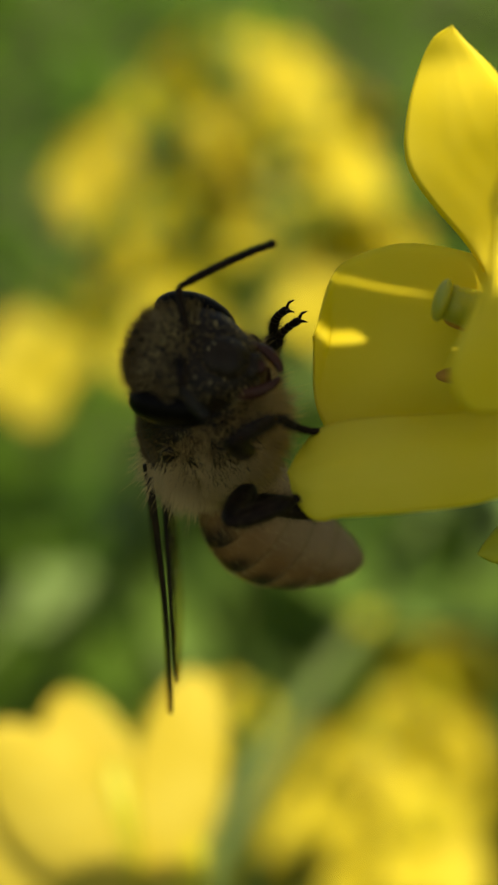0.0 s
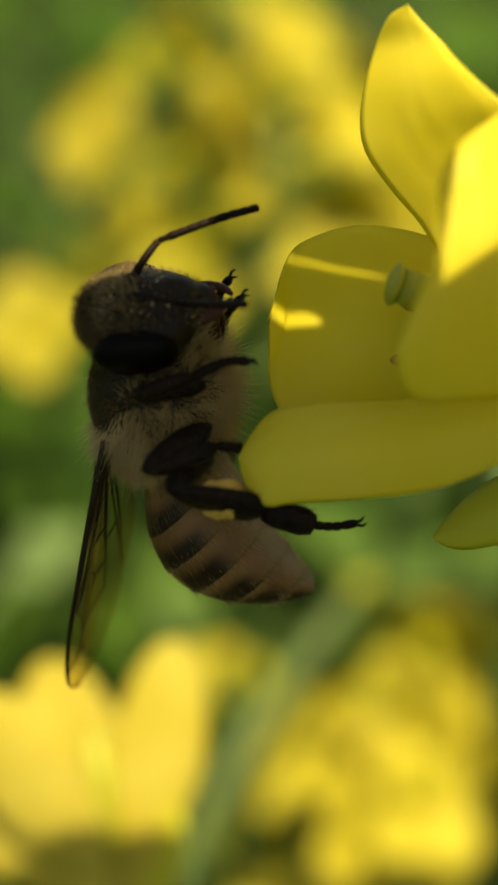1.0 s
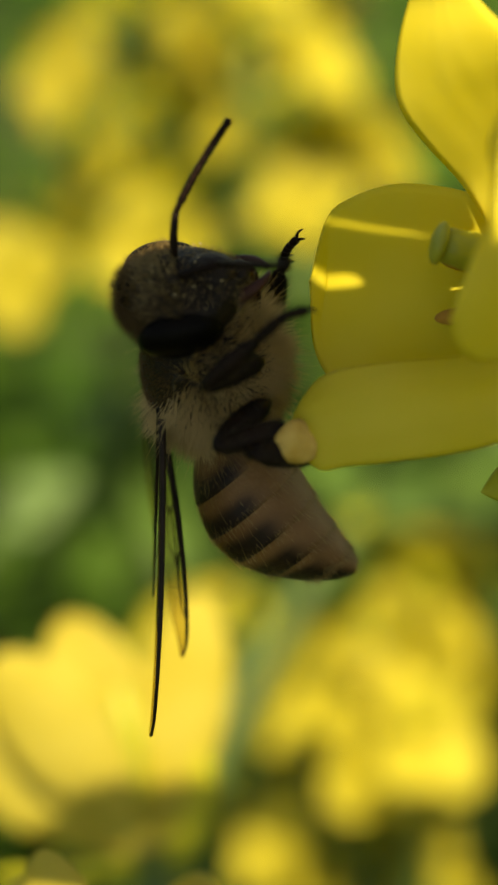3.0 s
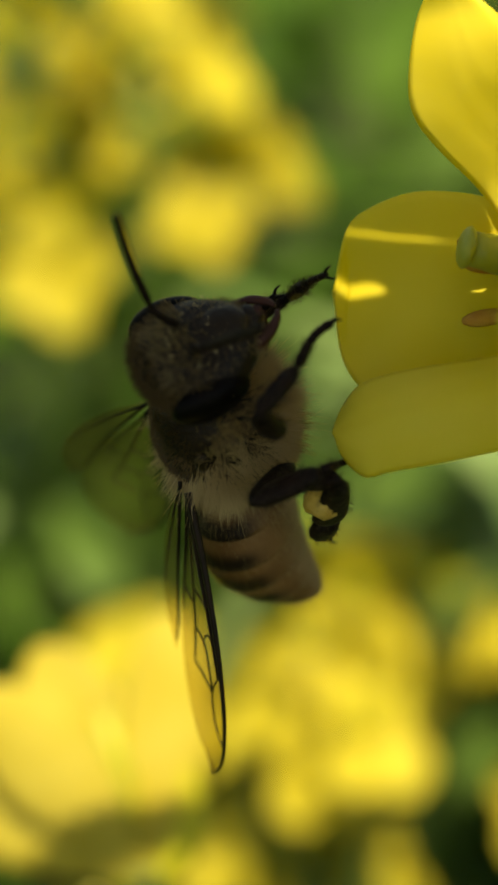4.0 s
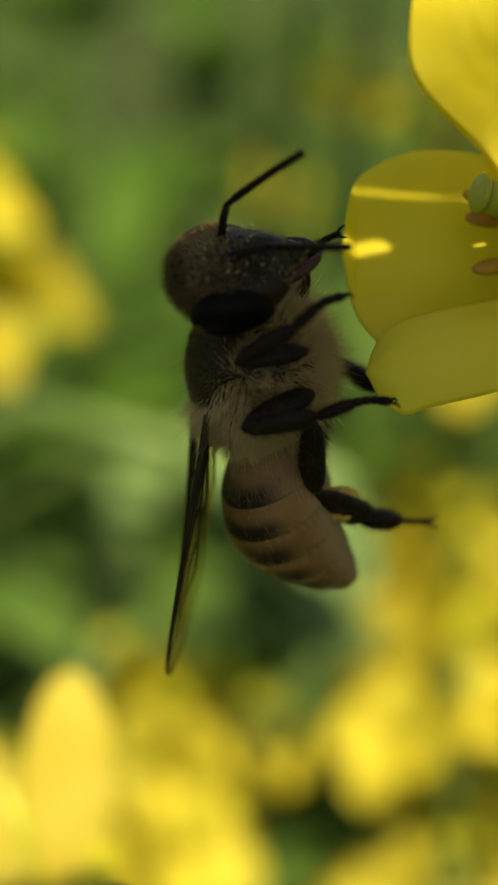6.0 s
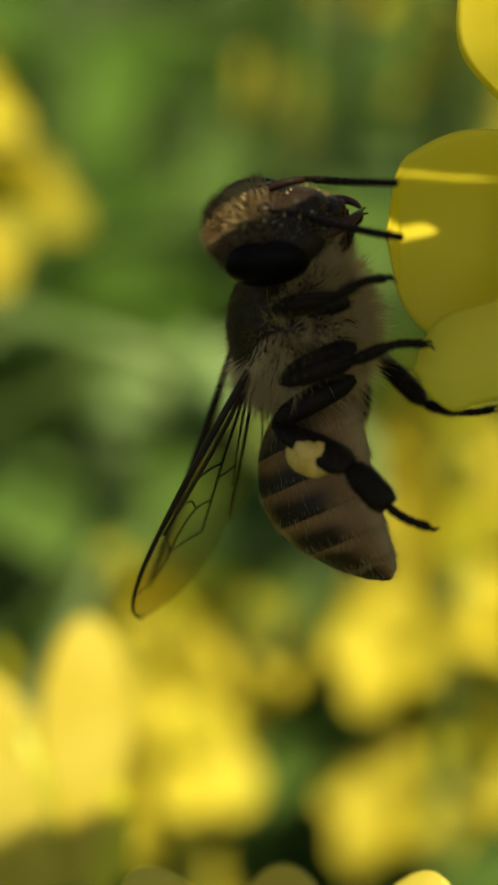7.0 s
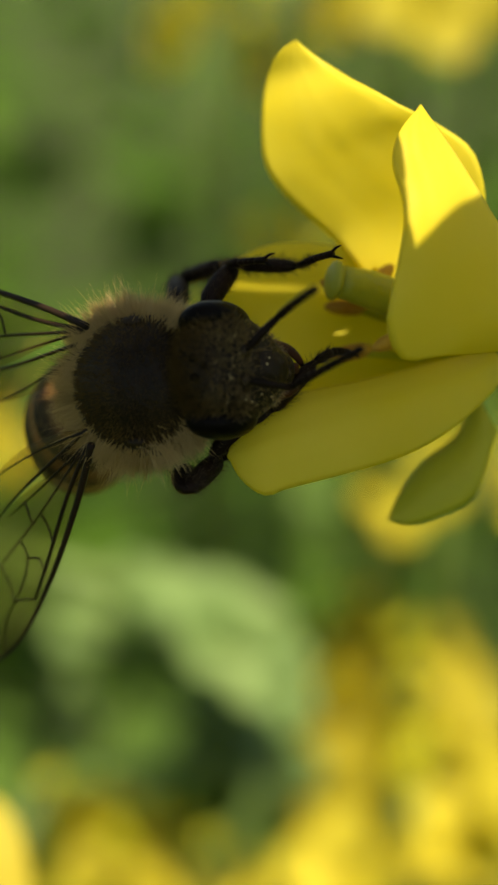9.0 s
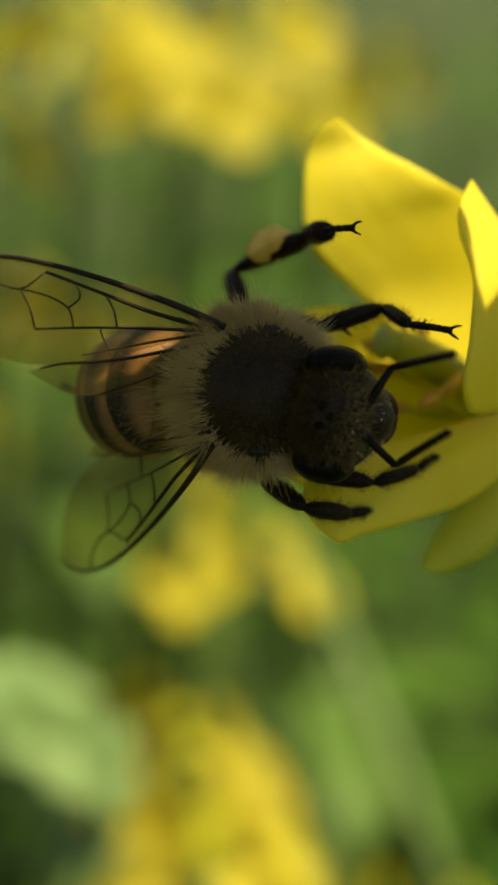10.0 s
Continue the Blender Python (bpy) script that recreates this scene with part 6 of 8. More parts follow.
    walk(bee_parts['rm_tibia'], [
        (0, pose(0.001288, -0.004556, -0.000811, 0.0, 53.4, 111.9)),
        (0.25, pose(0.000322, -0.004474, -0.000041, 2.9, 61.0, 93.9)),
        (0.5, pose(-0.000443, -0.003714, 0.000568, 0.0, 68.7, 70.9)),
        (0.75, pose(-0.000429, -0.003732, 0.000561, 0.1, 69.8, 67.1)),
        (1, pose(-0.000415, -0.003750, 0.000554, -0.0, 70.9, 63.1)),
        (1.25, pose(-0.002148, -0.002945, -0.001181, 7.4, 61.4, 111.5)),
        (1.5, pose(-0.001190, -0.001429, -0.003037, 0.0, 52.4, 146.8)),
        (1.75, pose(-0.001756, -0.003878, -0.001592, 0.7, 53.4, 104.3)),
        (2, pose(0.000662, -0.004467, -0.000105, 0.0, 54.5, 60.6)),
        (2.25, pose(-0.000057, -0.004299, 0.000168, 25.1, 64.7, 54.3)),
        (2.5, pose(-0.000643, -0.003835, 0.000408, 62.5, 75.0, 61.7)),
        (2.75, pose(-0.000377, -0.004003, 0.000380, 52.9, 75.4, 67.4)),
        (3, pose(-0.000084, -0.004120, 0.000348, 43.1, 76.1, 72.9)),
        (3.25, pose(0.000226, -0.004179, 0.000314, 33.2, 77.0, 78.2)),
        (3.5, pose(0.000541, -0.004179, 0.000280, 22.8, 78.0, 83.1)),
        (3.75, pose(0.000850, -0.004120, 0.000247, 11.9, 79.3, 87.4)),
        (4, pose(0.001142, -0.004003, 0.000216, 0.0, 80.7, 90.7)),
        (4.25, pose(0.001136, -0.004157, 0.000063, 12.6, 80.5, 57.9)),
        (4.5, pose(0.001115, -0.004299, -0.000101, 24.4, 81.4, 24.2)),
        (4.75, pose(0.000771, -0.004555, -0.000299, -141.2, 85.4, -142.0)),
        (5, pose(0.000379, -0.004721, -0.000508, -147.8, 72.4, -149.1)),
        (5.25, pose(0.000269, -0.004278, 0.000211, 169.9, 77.0, 169.9)),
        (5.5, pose(0.000178, -0.003609, 0.000728, 126.8, 72.7, 128.1)),
        (5.75, pose(-0.000046, -0.003546, 0.000746, 118.9, 78.5, 113.8)),
        (6, pose(-0.000249, -0.003434, 0.000765, 92.9, 83.2, 81.5)),
        (6.25, pose(-0.000422, -0.003278, 0.000784, 38.8, 83.4, 21.0)),
        (6.5, pose(-0.000553, -0.003087, 0.000802, 10.9, 78.8, -13.2)),
        (6.75, pose(-0.000637, -0.002870, 0.000819, 2.4, 73.1, -28.1)),
        (7, pose(-0.000668, -0.002639, 0.000833, 0.0, 67.0, -37.0)),
        (7.25, pose(-0.000593, -0.002927, 0.000824, 7.0, 72.3, -11.7)),
        (7.5, pose(-0.000430, -0.003175, 0.000815, 24.3, 75.6, 23.6)),
        (7.7, pose(-0.000386, -0.002481, 0.000927, -0.0, 71.2, -3.1)),
        (8, pose(0.002512, -0.003109, -0.001605, 0.0, 37.6, 72.9)),
        (8.25, pose(0.002459, -0.003242, -0.001072, 24.1, 61.9, 58.6)),
        (8.5, pose(0.002287, -0.003333, -0.000557, 113.8, 85.5, 113.9)),
        (8.75, pose(0.002096, -0.003273, -0.000148, 36.6, 72.0, 94.4)),
        (9, pose(0.001840, -0.003182, 0.000214, 0.0, 61.3, 117.4)),
        (9.25, pose(0.001948, -0.003117, 0.000125, 20.5, 67.4, 78.1)),
        (9.5, pose(0.002049, -0.003045, 0.000030, 26.6, 78.0, 26.1)),
        (9.75, pose(0.002002, -0.003131, 0.000054, 8.7, 72.8, 6.8)),
        (10, pose(0.001951, -0.003215, 0.000077, -0.0, 66.6, -3.4)),
    ])
    walk(bee_parts['rm_tarsus'], [
        (0, pose(0.000798, -0.003340, -0.002578, 0.0, 40.9, 122.2)),
        (0.25, pose(0.000249, -0.003411, -0.001965, -0.1, 45.2, 124.6)),
        (0.5, pose(-0.000182, -0.002958, -0.001481, -0.0, 49.6, 127.1)),
        (0.75, pose(-0.000133, -0.003032, -0.001504, -0.0, 49.7, 129.0)),
        (1, pose(-0.000090, -0.003110, -0.001525, -0.0, 49.9, 130.9)),
        (1.25, pose(-0.002533, -0.001967, -0.003113, -1.2, 41.0, 118.8)),
        (1.5, pose(-0.002312, -0.000695, -0.004781, 0.0, 32.1, 108.2)),
        (1.75, pose(-0.002079, -0.002608, -0.003359, 3.1, 38.1, 65.6)),
        (2, pose(0.001290, -0.003353, -0.001895, -0.0, 44.2, 19.2)),
        (2.25, pose(0.000492, -0.003534, -0.001821, -6.3, 51.8, 67.5)),
        (2.5, pose(-0.000372, -0.003332, -0.001717, 0.0, 59.8, 125.7)),
        (2.75, pose(-0.000164, -0.003492, -0.001749, 1.1, 55.0, 129.4)),
        (3, pose(0.000071, -0.003614, -0.001787, 1.5, 50.3, 132.6)),
        (3.25, pose(0.000327, -0.003693, -0.001829, 1.6, 45.5, 135.5)),
        (3.5, pose(0.000595, -0.003727, -0.001872, 1.3, 40.7, 138.2)),
        (3.75, pose(0.000869, -0.003712, -0.001915, 0.7, 35.9, 140.7)),
        (4, pose(0.001138, -0.003648, -0.001955, 0.0, 31.2, 143.1)),
        (4.25, pose(0.001330, -0.003848, -0.002107, 8.6, 42.5, 92.1)),
        (4.5, pose(0.001417, -0.004163, -0.002276, -0.0, 54.5, 29.4)),
        (4.75, pose(0.000633, -0.004663, -0.002492, -1.0, 59.4, 40.9)),
        (5, pose(-0.000192, -0.005063, -0.002605, -0.0, 64.3, 54.2)),
        (5.25, pose(-0.000219, -0.004192, -0.001933, 2.7, 69.0, 29.6)),
        (5.5, pose(-0.000226, -0.003094, -0.001372, -1.1, 73.6, -1.0)),
        (5.75, pose(-0.000222, -0.003145, -0.001410, -1.0, 72.9, -2.3)),
        (6, pose(-0.000211, -0.003176, -0.001420, -0.9, 72.2, -3.5)),
        (6.25, pose(-0.000184, -0.003187, -0.001402, -0.7, 71.4, -4.7)),
        (6.5, pose(-0.000139, -0.003184, -0.001357, -0.5, 70.7, -5.9)),
        (6.75, pose(-0.000072, -0.003171, -0.001286, -0.3, 70.0, -7.0)),
        (7, pose(0.000018, -0.003155, -0.001192, -0.0, 69.3, -8.1)),
        (7.25, pose(0.000063, -0.003063, -0.001271, 0.1, 67.8, -4.0)),
        (7.5, pose(0.000072, -0.002956, -0.001315, 0.0, 66.3, -0.1)),
        (7.7, pose(0.000322, -0.002519, -0.001155, 0.0, 59.3, 4.5)),
        (8, pose(0.003026, -0.001443, -0.002948, 0.0, 42.5, 91.2)),
        (8.25, pose(0.003000, -0.002357, -0.003012, 40.7, 60.3, 85.0)),
        (8.5, pose(0.002217, -0.003176, -0.002750, 117.7, 73.3, 118.8)),
        (8.75, pose(0.002044, -0.002594, -0.002240, 53.1, 65.0, 123.9)),
        (9, pose(0.001353, -0.002244, -0.001715, 0.0, 62.3, 142.0)),
        (9.25, pose(0.002122, -0.002291, -0.001907, 28.0, 62.4, 97.6)),
        (9.5, pose(0.002458, -0.002844, -0.002122, 51.0, 71.9, 49.6)),
        (9.75, pose(0.002649, -0.003054, -0.002047, 25.0, 72.3, 35.9)),
        (10, pose(0.002824, -0.003268, -0.001942, 0.0, 70.9, 23.2)),
    ])
    walk(bee_parts['rh_femur'], [
        (0, pose(-0.000900, -0.002200, -0.001400, 0.0, 54.0, -46.8)),
        (0.25, pose(-0.000900, -0.002200, -0.001400, -29.4, 22.2, -144.7)),
        (0.5, pose(-0.000900, -0.002200, -0.001400, 0.0, -3.9, 141.4)),
        (0.75, pose(-0.000900, -0.002200, -0.001400, 8.7, -16.1, -153.0)),
        (1, pose(-0.000900, -0.002200, -0.001400, 0.0, -28.7, -82.6)),
        (1.25, pose(-0.000900, -0.002200, -0.001400, 0.7, -40.1, -77.8)),
        (1.5, pose(-0.000900, -0.002200, -0.001400, 0.0, -51.5, -72.2)),
        (1.75, pose(-0.000900, -0.002200, -0.001400, 0.2, -40.2, -73.6)),
        (2, pose(-0.000900, -0.002200, -0.001400, -0.0, -28.9, -74.7)),
        (2.25, pose(-0.000900, -0.002200, -0.001400, -0.2, -31.5, -80.5)),
        (2.5, pose(-0.000900, -0.002200, -0.001400, 0.0, -34.1, -86.4)),
        (2.75, pose(-0.000900, -0.002200, -0.001400, -3.1, -25.3, -78.3)),
        (3, pose(-0.000900, -0.002200, -0.001400, -4.7, -16.3, -71.3)),
        (3.25, pose(-0.000900, -0.002200, -0.001400, -5.2, -7.1, -64.7)),
        (3.5, pose(-0.000900, -0.002200, -0.001400, -4.5, 2.1, -58.2)),
        (3.75, pose(-0.000900, -0.002200, -0.001400, -2.9, 11.1, -51.5)),
        (4, pose(-0.000900, -0.002200, -0.001400, -0.0, 19.9, -44.2)),
        (4.25, pose(-0.000900, -0.002200, -0.001400, -3.3, -2.3, -60.6)),
        (4.5, pose(-0.000900, -0.002200, -0.001400, 0.0, -24.5, -77.3)),
        (4.75, pose(-0.000900, -0.002200, -0.001400, 1.8, -13.1, -95.5)),
        (5, pose(-0.000900, -0.002200, -0.001400, -0.0, -1.7, -112.9)),
        (5.25, pose(-0.000900, -0.002200, -0.001400, 7.9, 16.1, -156.1)),
        (5.5, pose(-0.000900, -0.002200, -0.001400, 0.0, 34.2, 156.4)),
        (5.75, pose(-0.000900, -0.002200, -0.001400, 5.0, 18.0, 163.3)),
        (6, pose(-0.000900, -0.002200, -0.001400, 7.8, 1.5, 168.4)),
        (6.25, pose(-0.000900, -0.002200, -0.001400, 9.1, -15.3, 172.9)),
        (6.5, pose(-0.000900, -0.002200, -0.001400, 9.2, -32.0, 177.5)),
        (6.75, pose(-0.000900, -0.002200, -0.001400, 7.2, -48.8, -176.5)),
        (7, pose(-0.000900, -0.002200, -0.001400, 0.0, -65.1, -165.8)),
        (7.25, pose(-0.000900, -0.002200, -0.001400, 0.0, -65.2, -163.1)),
        (7.5, pose(-0.000900, -0.002200, -0.001400, 0.0, -65.4, -160.4)),
        (7.7, pose(-0.000900, -0.002200, -0.001400, -0.0, -69.2, -166.5)),
        (8, pose(-0.000900, -0.002200, -0.001400, 0.0, 3.3, -65.6)),
        (8.25, pose(-0.000900, -0.002200, -0.001400, 0.2, 10.5, -68.5)),
        (8.5, pose(-0.000900, -0.002200, -0.001400, 0.0, 17.8, -71.5)),
        (8.75, pose(-0.000900, -0.002200, -0.001400, 9.6, 28.8, -139.9)),
        (9, pose(-0.000900, -0.002200, -0.001400, 0.0, 40.5, 142.4)),
        (9.25, pose(-0.000900, -0.002200, -0.001400, 31.2, -1.2, -146.2)),
        (9.5, pose(-0.000900, -0.002200, -0.001400, -0.0, -43.4, -73.3)),
        (9.75, pose(-0.000900, -0.002200, -0.001400, 31.2, -1.2, -146.2)),
        (10, pose(-0.000900, -0.002200, -0.001400, 0.0, 40.5, 142.4)),
    ])
    walk(bee_parts['rh_tibia'], [
        (0, pose(0.000188, -0.003358, -0.003583, 0.0, 5.6, 130.6)),
        (0.25, pose(-0.002941, -0.003645, -0.002418, -40.4, 33.7, -169.8)),
        (0.5, pose(-0.003004, -0.000518, -0.001217, 0.0, 76.7, -59.8)),
        (0.75, pose(-0.003212, -0.003376, -0.000650, -10.8, 71.6, -140.5)),
        (1, pose(-0.000595, -0.004549, -0.000105, -0.0, 67.1, 159.3)),
        (1.25, pose(-0.000465, -0.004219, 0.000339, -1.3, 61.0, 146.4)),
        (1.5, pose(-0.000387, -0.003802, 0.000712, 0.0, 54.9, 135.8)),
        (1.75, pose(-0.000316, -0.004178, 0.000343, -2.4, 59.9, 160.5)),
        (2, pose(-0.000276, -0.004479, -0.000093, -0.0, 64.9, -170.7)),
        (2.25, pose(-0.000519, -0.004470, 0.000011, -72.6, 70.5, -157.2)),
        (2.5, pose(-0.000758, -0.004432, 0.000113, -175.6, 75.9, -175.8)),
        (2.75, pose(-0.000407, -0.004590, -0.000246, 109.1, 66.9, 128.5)),
        (3, pose(-0.000067, -0.004655, -0.000644, 80.3, 48.4, 120.6)),
        (3.25, pose(0.000247, -0.004622, -0.001068, 61.2, 29.8, 125.2)),
        (3.5, pose(0.000523, -0.004493, -0.001499, 43.0, 13.3, 135.2)),
        (3.75, pose(0.000750, -0.004273, -0.001921, 22.8, 0.8, 149.6)),
        (4, pose(0.000918, -0.003971, -0.002320, -0.0, -5.6, 167.4)),
        (4.25, pose(0.000424, -0.004551, -0.001292, -14.4, 26.7, -157.7)),
        (4.5, pose(-0.000359, -0.004597, -0.000281, 0.0, 60.5, -109.6)),
        (4.75, pose(-0.001153, -0.004818, -0.000788, 10.1, 64.9, 175.5)),
        (5, pose(-0.001951, -0.004686, -0.001321, -0.0, 70.0, 82.2)),
        (5.25, pose(-0.003271, -0.003253, -0.002149, 1.4, 51.6, 88.7)),
        (5.5, pose(-0.002948, -0.001306, -0.002916, 0.0, 33.2, 93.0)),
        (5.75, pose(-0.003359, -0.001461, -0.002235, -2.4, 34.0, 118.3)),
        (6, pose(-0.003544, -0.001657, -0.001469, -4.2, 35.7, 143.9)),
        (6.25, pose(-0.003485, -0.001877, -0.000689, -5.0, 37.8, 170.1)),
        (6.5, pose(-0.003186, -0.002101, 0.000033, -4.5, 40.0, -162.9)),
        (6.75, pose(-0.002677, -0.002308, 0.000630, -2.7, 41.7, -135.1)),
        (7, pose(-0.002002, -0.002479, 0.001049, -0.0, 42.6, -106.6)),
        (7.25, pose(-0.001982, -0.002528, 0.001052, -0.0, 45.5, -106.4)),
        (7.5, pose(-0.001958, -0.002576, 0.001055, 0.0, 48.4, -106.1)),
        (7.7, pose(-0.001831, -0.002423, 0.001125, 0.0, 43.6, -93.3)),
        (8, pose(0.000214, -0.004655, -0.001555, 0.0, 51.3, 51.5)),
        (8.25, pose(0.000072, -0.004670, -0.001894, -0.4, 55.6, 56.7)),
        (8.5, pose(-0.000084, -0.004638, -0.002225, -0.0, 59.9, 62.6)),
        (8.75, pose(-0.002709, -0.003724, -0.002701, 15.7, 37.3, 132.0)),
        (9, pose(-0.002528, -0.000948, -0.003153, 0.0, 16.9, -178.0)),
        (9.25, pose(-0.003143, -0.003702, -0.001342, 29.3, 40.3, 124.9)),
        (9.5, pose(-0.000337, -0.004081, 0.000453, 0.0, 71.6, 27.9)),
        (9.75, pose(-0.003143, -0.003702, -0.001342, 29.3, 40.3, 124.9)),
        (10, pose(-0.002528, -0.000948, -0.003153, 0.0, 16.9, -178.0)),
    ])
    walk(bee_parts['rh_tarsus'], [
        (0, pose(-0.001689, -0.001165, -0.003864, 0.0, 70.4, -6.1)),
        (0.25, pose(-0.005317, -0.004072, -0.004025, -8.3, 75.1, 33.0)),
        (0.5, pose(-0.002667, -0.001096, -0.004038, 0.0, 80.1, 88.1)),
        (0.75, pose(-0.003918, -0.003958, -0.003402, 9.5, 73.9, 144.4)),
        (1, pose(-0.001650, -0.004150, -0.002776, -0.0, 68.1, -177.5)),
        (1.25, pose(-0.001636, -0.003441, -0.002197, 1.4, 73.2, 174.5)),
        (1.5, pose(-0.001582, -0.002638, -0.001660, 0.0, 78.3, 163.8)),
        (1.75, pose(-0.001688, -0.003692, -0.002166, 5.6, 73.9, -151.3)),
        (2, pose(-0.001492, -0.004677, -0.002719, -0.0, 69.6, -117.2)),
        (2.25, pose(-0.001411, -0.004846, -0.002723, -49.7, 70.6, -108.4)),
        (2.5, pose(-0.001461, -0.004484, -0.002700, -104.5, 73.6, -105.0)),
        (2.75, pose(-0.001116, -0.003700, -0.002913, 78.5, 84.3, 97.7)),
        (3, pose(-0.001047, -0.002998, -0.002814, 60.7, 62.6, 100.1)),
        (3.25, pose(-0.001204, -0.002567, -0.002510, 48.8, 41.7, 110.2)),
        (3.5, pose(-0.001481, -0.002506, -0.002167, 35.5, 22.7, 122.7)),
        (3.75, pose(-0.001750, -0.002804, -0.001963, 19.5, 6.9, 138.2)),
        (4, pose(-0.001899, -0.003344, -0.002035, 0.0, -3.5, 157.3)),
        (4.25, pose(-0.001973, -0.005535, -0.002595, -33.6, 33.7, -158.2)),
        (4.5, pose(-0.000839, -0.005941, -0.002806, 0.0, 80.8, -73.2)),
        (4.75, pose(-0.002379, -0.004721, -0.003415, 11.7, 70.5, -19.4)),
        (5, pose(-0.001816, -0.003703, -0.004046, 0.0, 60.9, 12.2)),
        (5.25, pose(-0.003230, -0.001452, -0.004421, 1.8, 57.9, 48.9)),
        (5.5, pose(-0.003074, 0.001117, -0.004504, 0.0, 54.9, 82.5)),
        (5.75, pose(-0.004498, 0.000655, -0.003858, 5.2, 52.6, 108.6)),
        (6, pose(-0.005448, -0.000270, -0.003160, 8.1, 49.2, 132.8)),
        (6.25, pose(-0.005742, -0.001484, -0.002466, 8.6, 45.4, 155.1)),
        (6.5, pose(-0.005311, -0.002754, -0.001830, 7.1, 41.8, 176.0)),
        (6.75, pose(-0.004210, -0.003837, -0.001299, 4.0, 38.7, -164.1)),
        (7, pose(-0.002613, -0.004524, -0.000915, -0.0, 36.6, -144.6)),
        (7.25, pose(-0.002554, -0.004479, -0.001016, -0.6, 48.4, -141.2)),
        (7.5, pose(-0.002491, -0.004425, -0.001114, 0.0, 60.3, -137.0)),
        (7.7, pose(-0.001951, -0.004520, -0.000875, 0.0, 60.9, -118.8)),
        (8, pose(0.001342, -0.003236, -0.003818, 0.0, 66.9, -173.4)),
        (8.25, pose(0.000971, -0.003300, -0.004287, -0.0, 66.8, -175.3)),
        (8.5, pose(0.000584, -0.003348, -0.004735, -0.0, 66.7, -177.1)),
        (8.75, pose(-0.004252, -0.002011, -0.004460, -4.6, 25.9, 169.7)),
        (9, pose(-0.005301, -0.001046, -0.003995, 0.0, -14.7, 160.6)),
        (9.25, pose(-0.004409, -0.001890, -0.003219, 57.0, 23.9, 114.6)),
        (9.5, pose(0.000474, -0.003652, -0.002298, 155.6, 80.7, 155.8)),
        (9.75, pose(-0.004409, -0.001890, -0.003219, 57.0, 23.9, 114.6)),
        (10, pose(-0.005301, -0.001046, -0.003995, 0.0, -14.7, 160.6)),
    ])
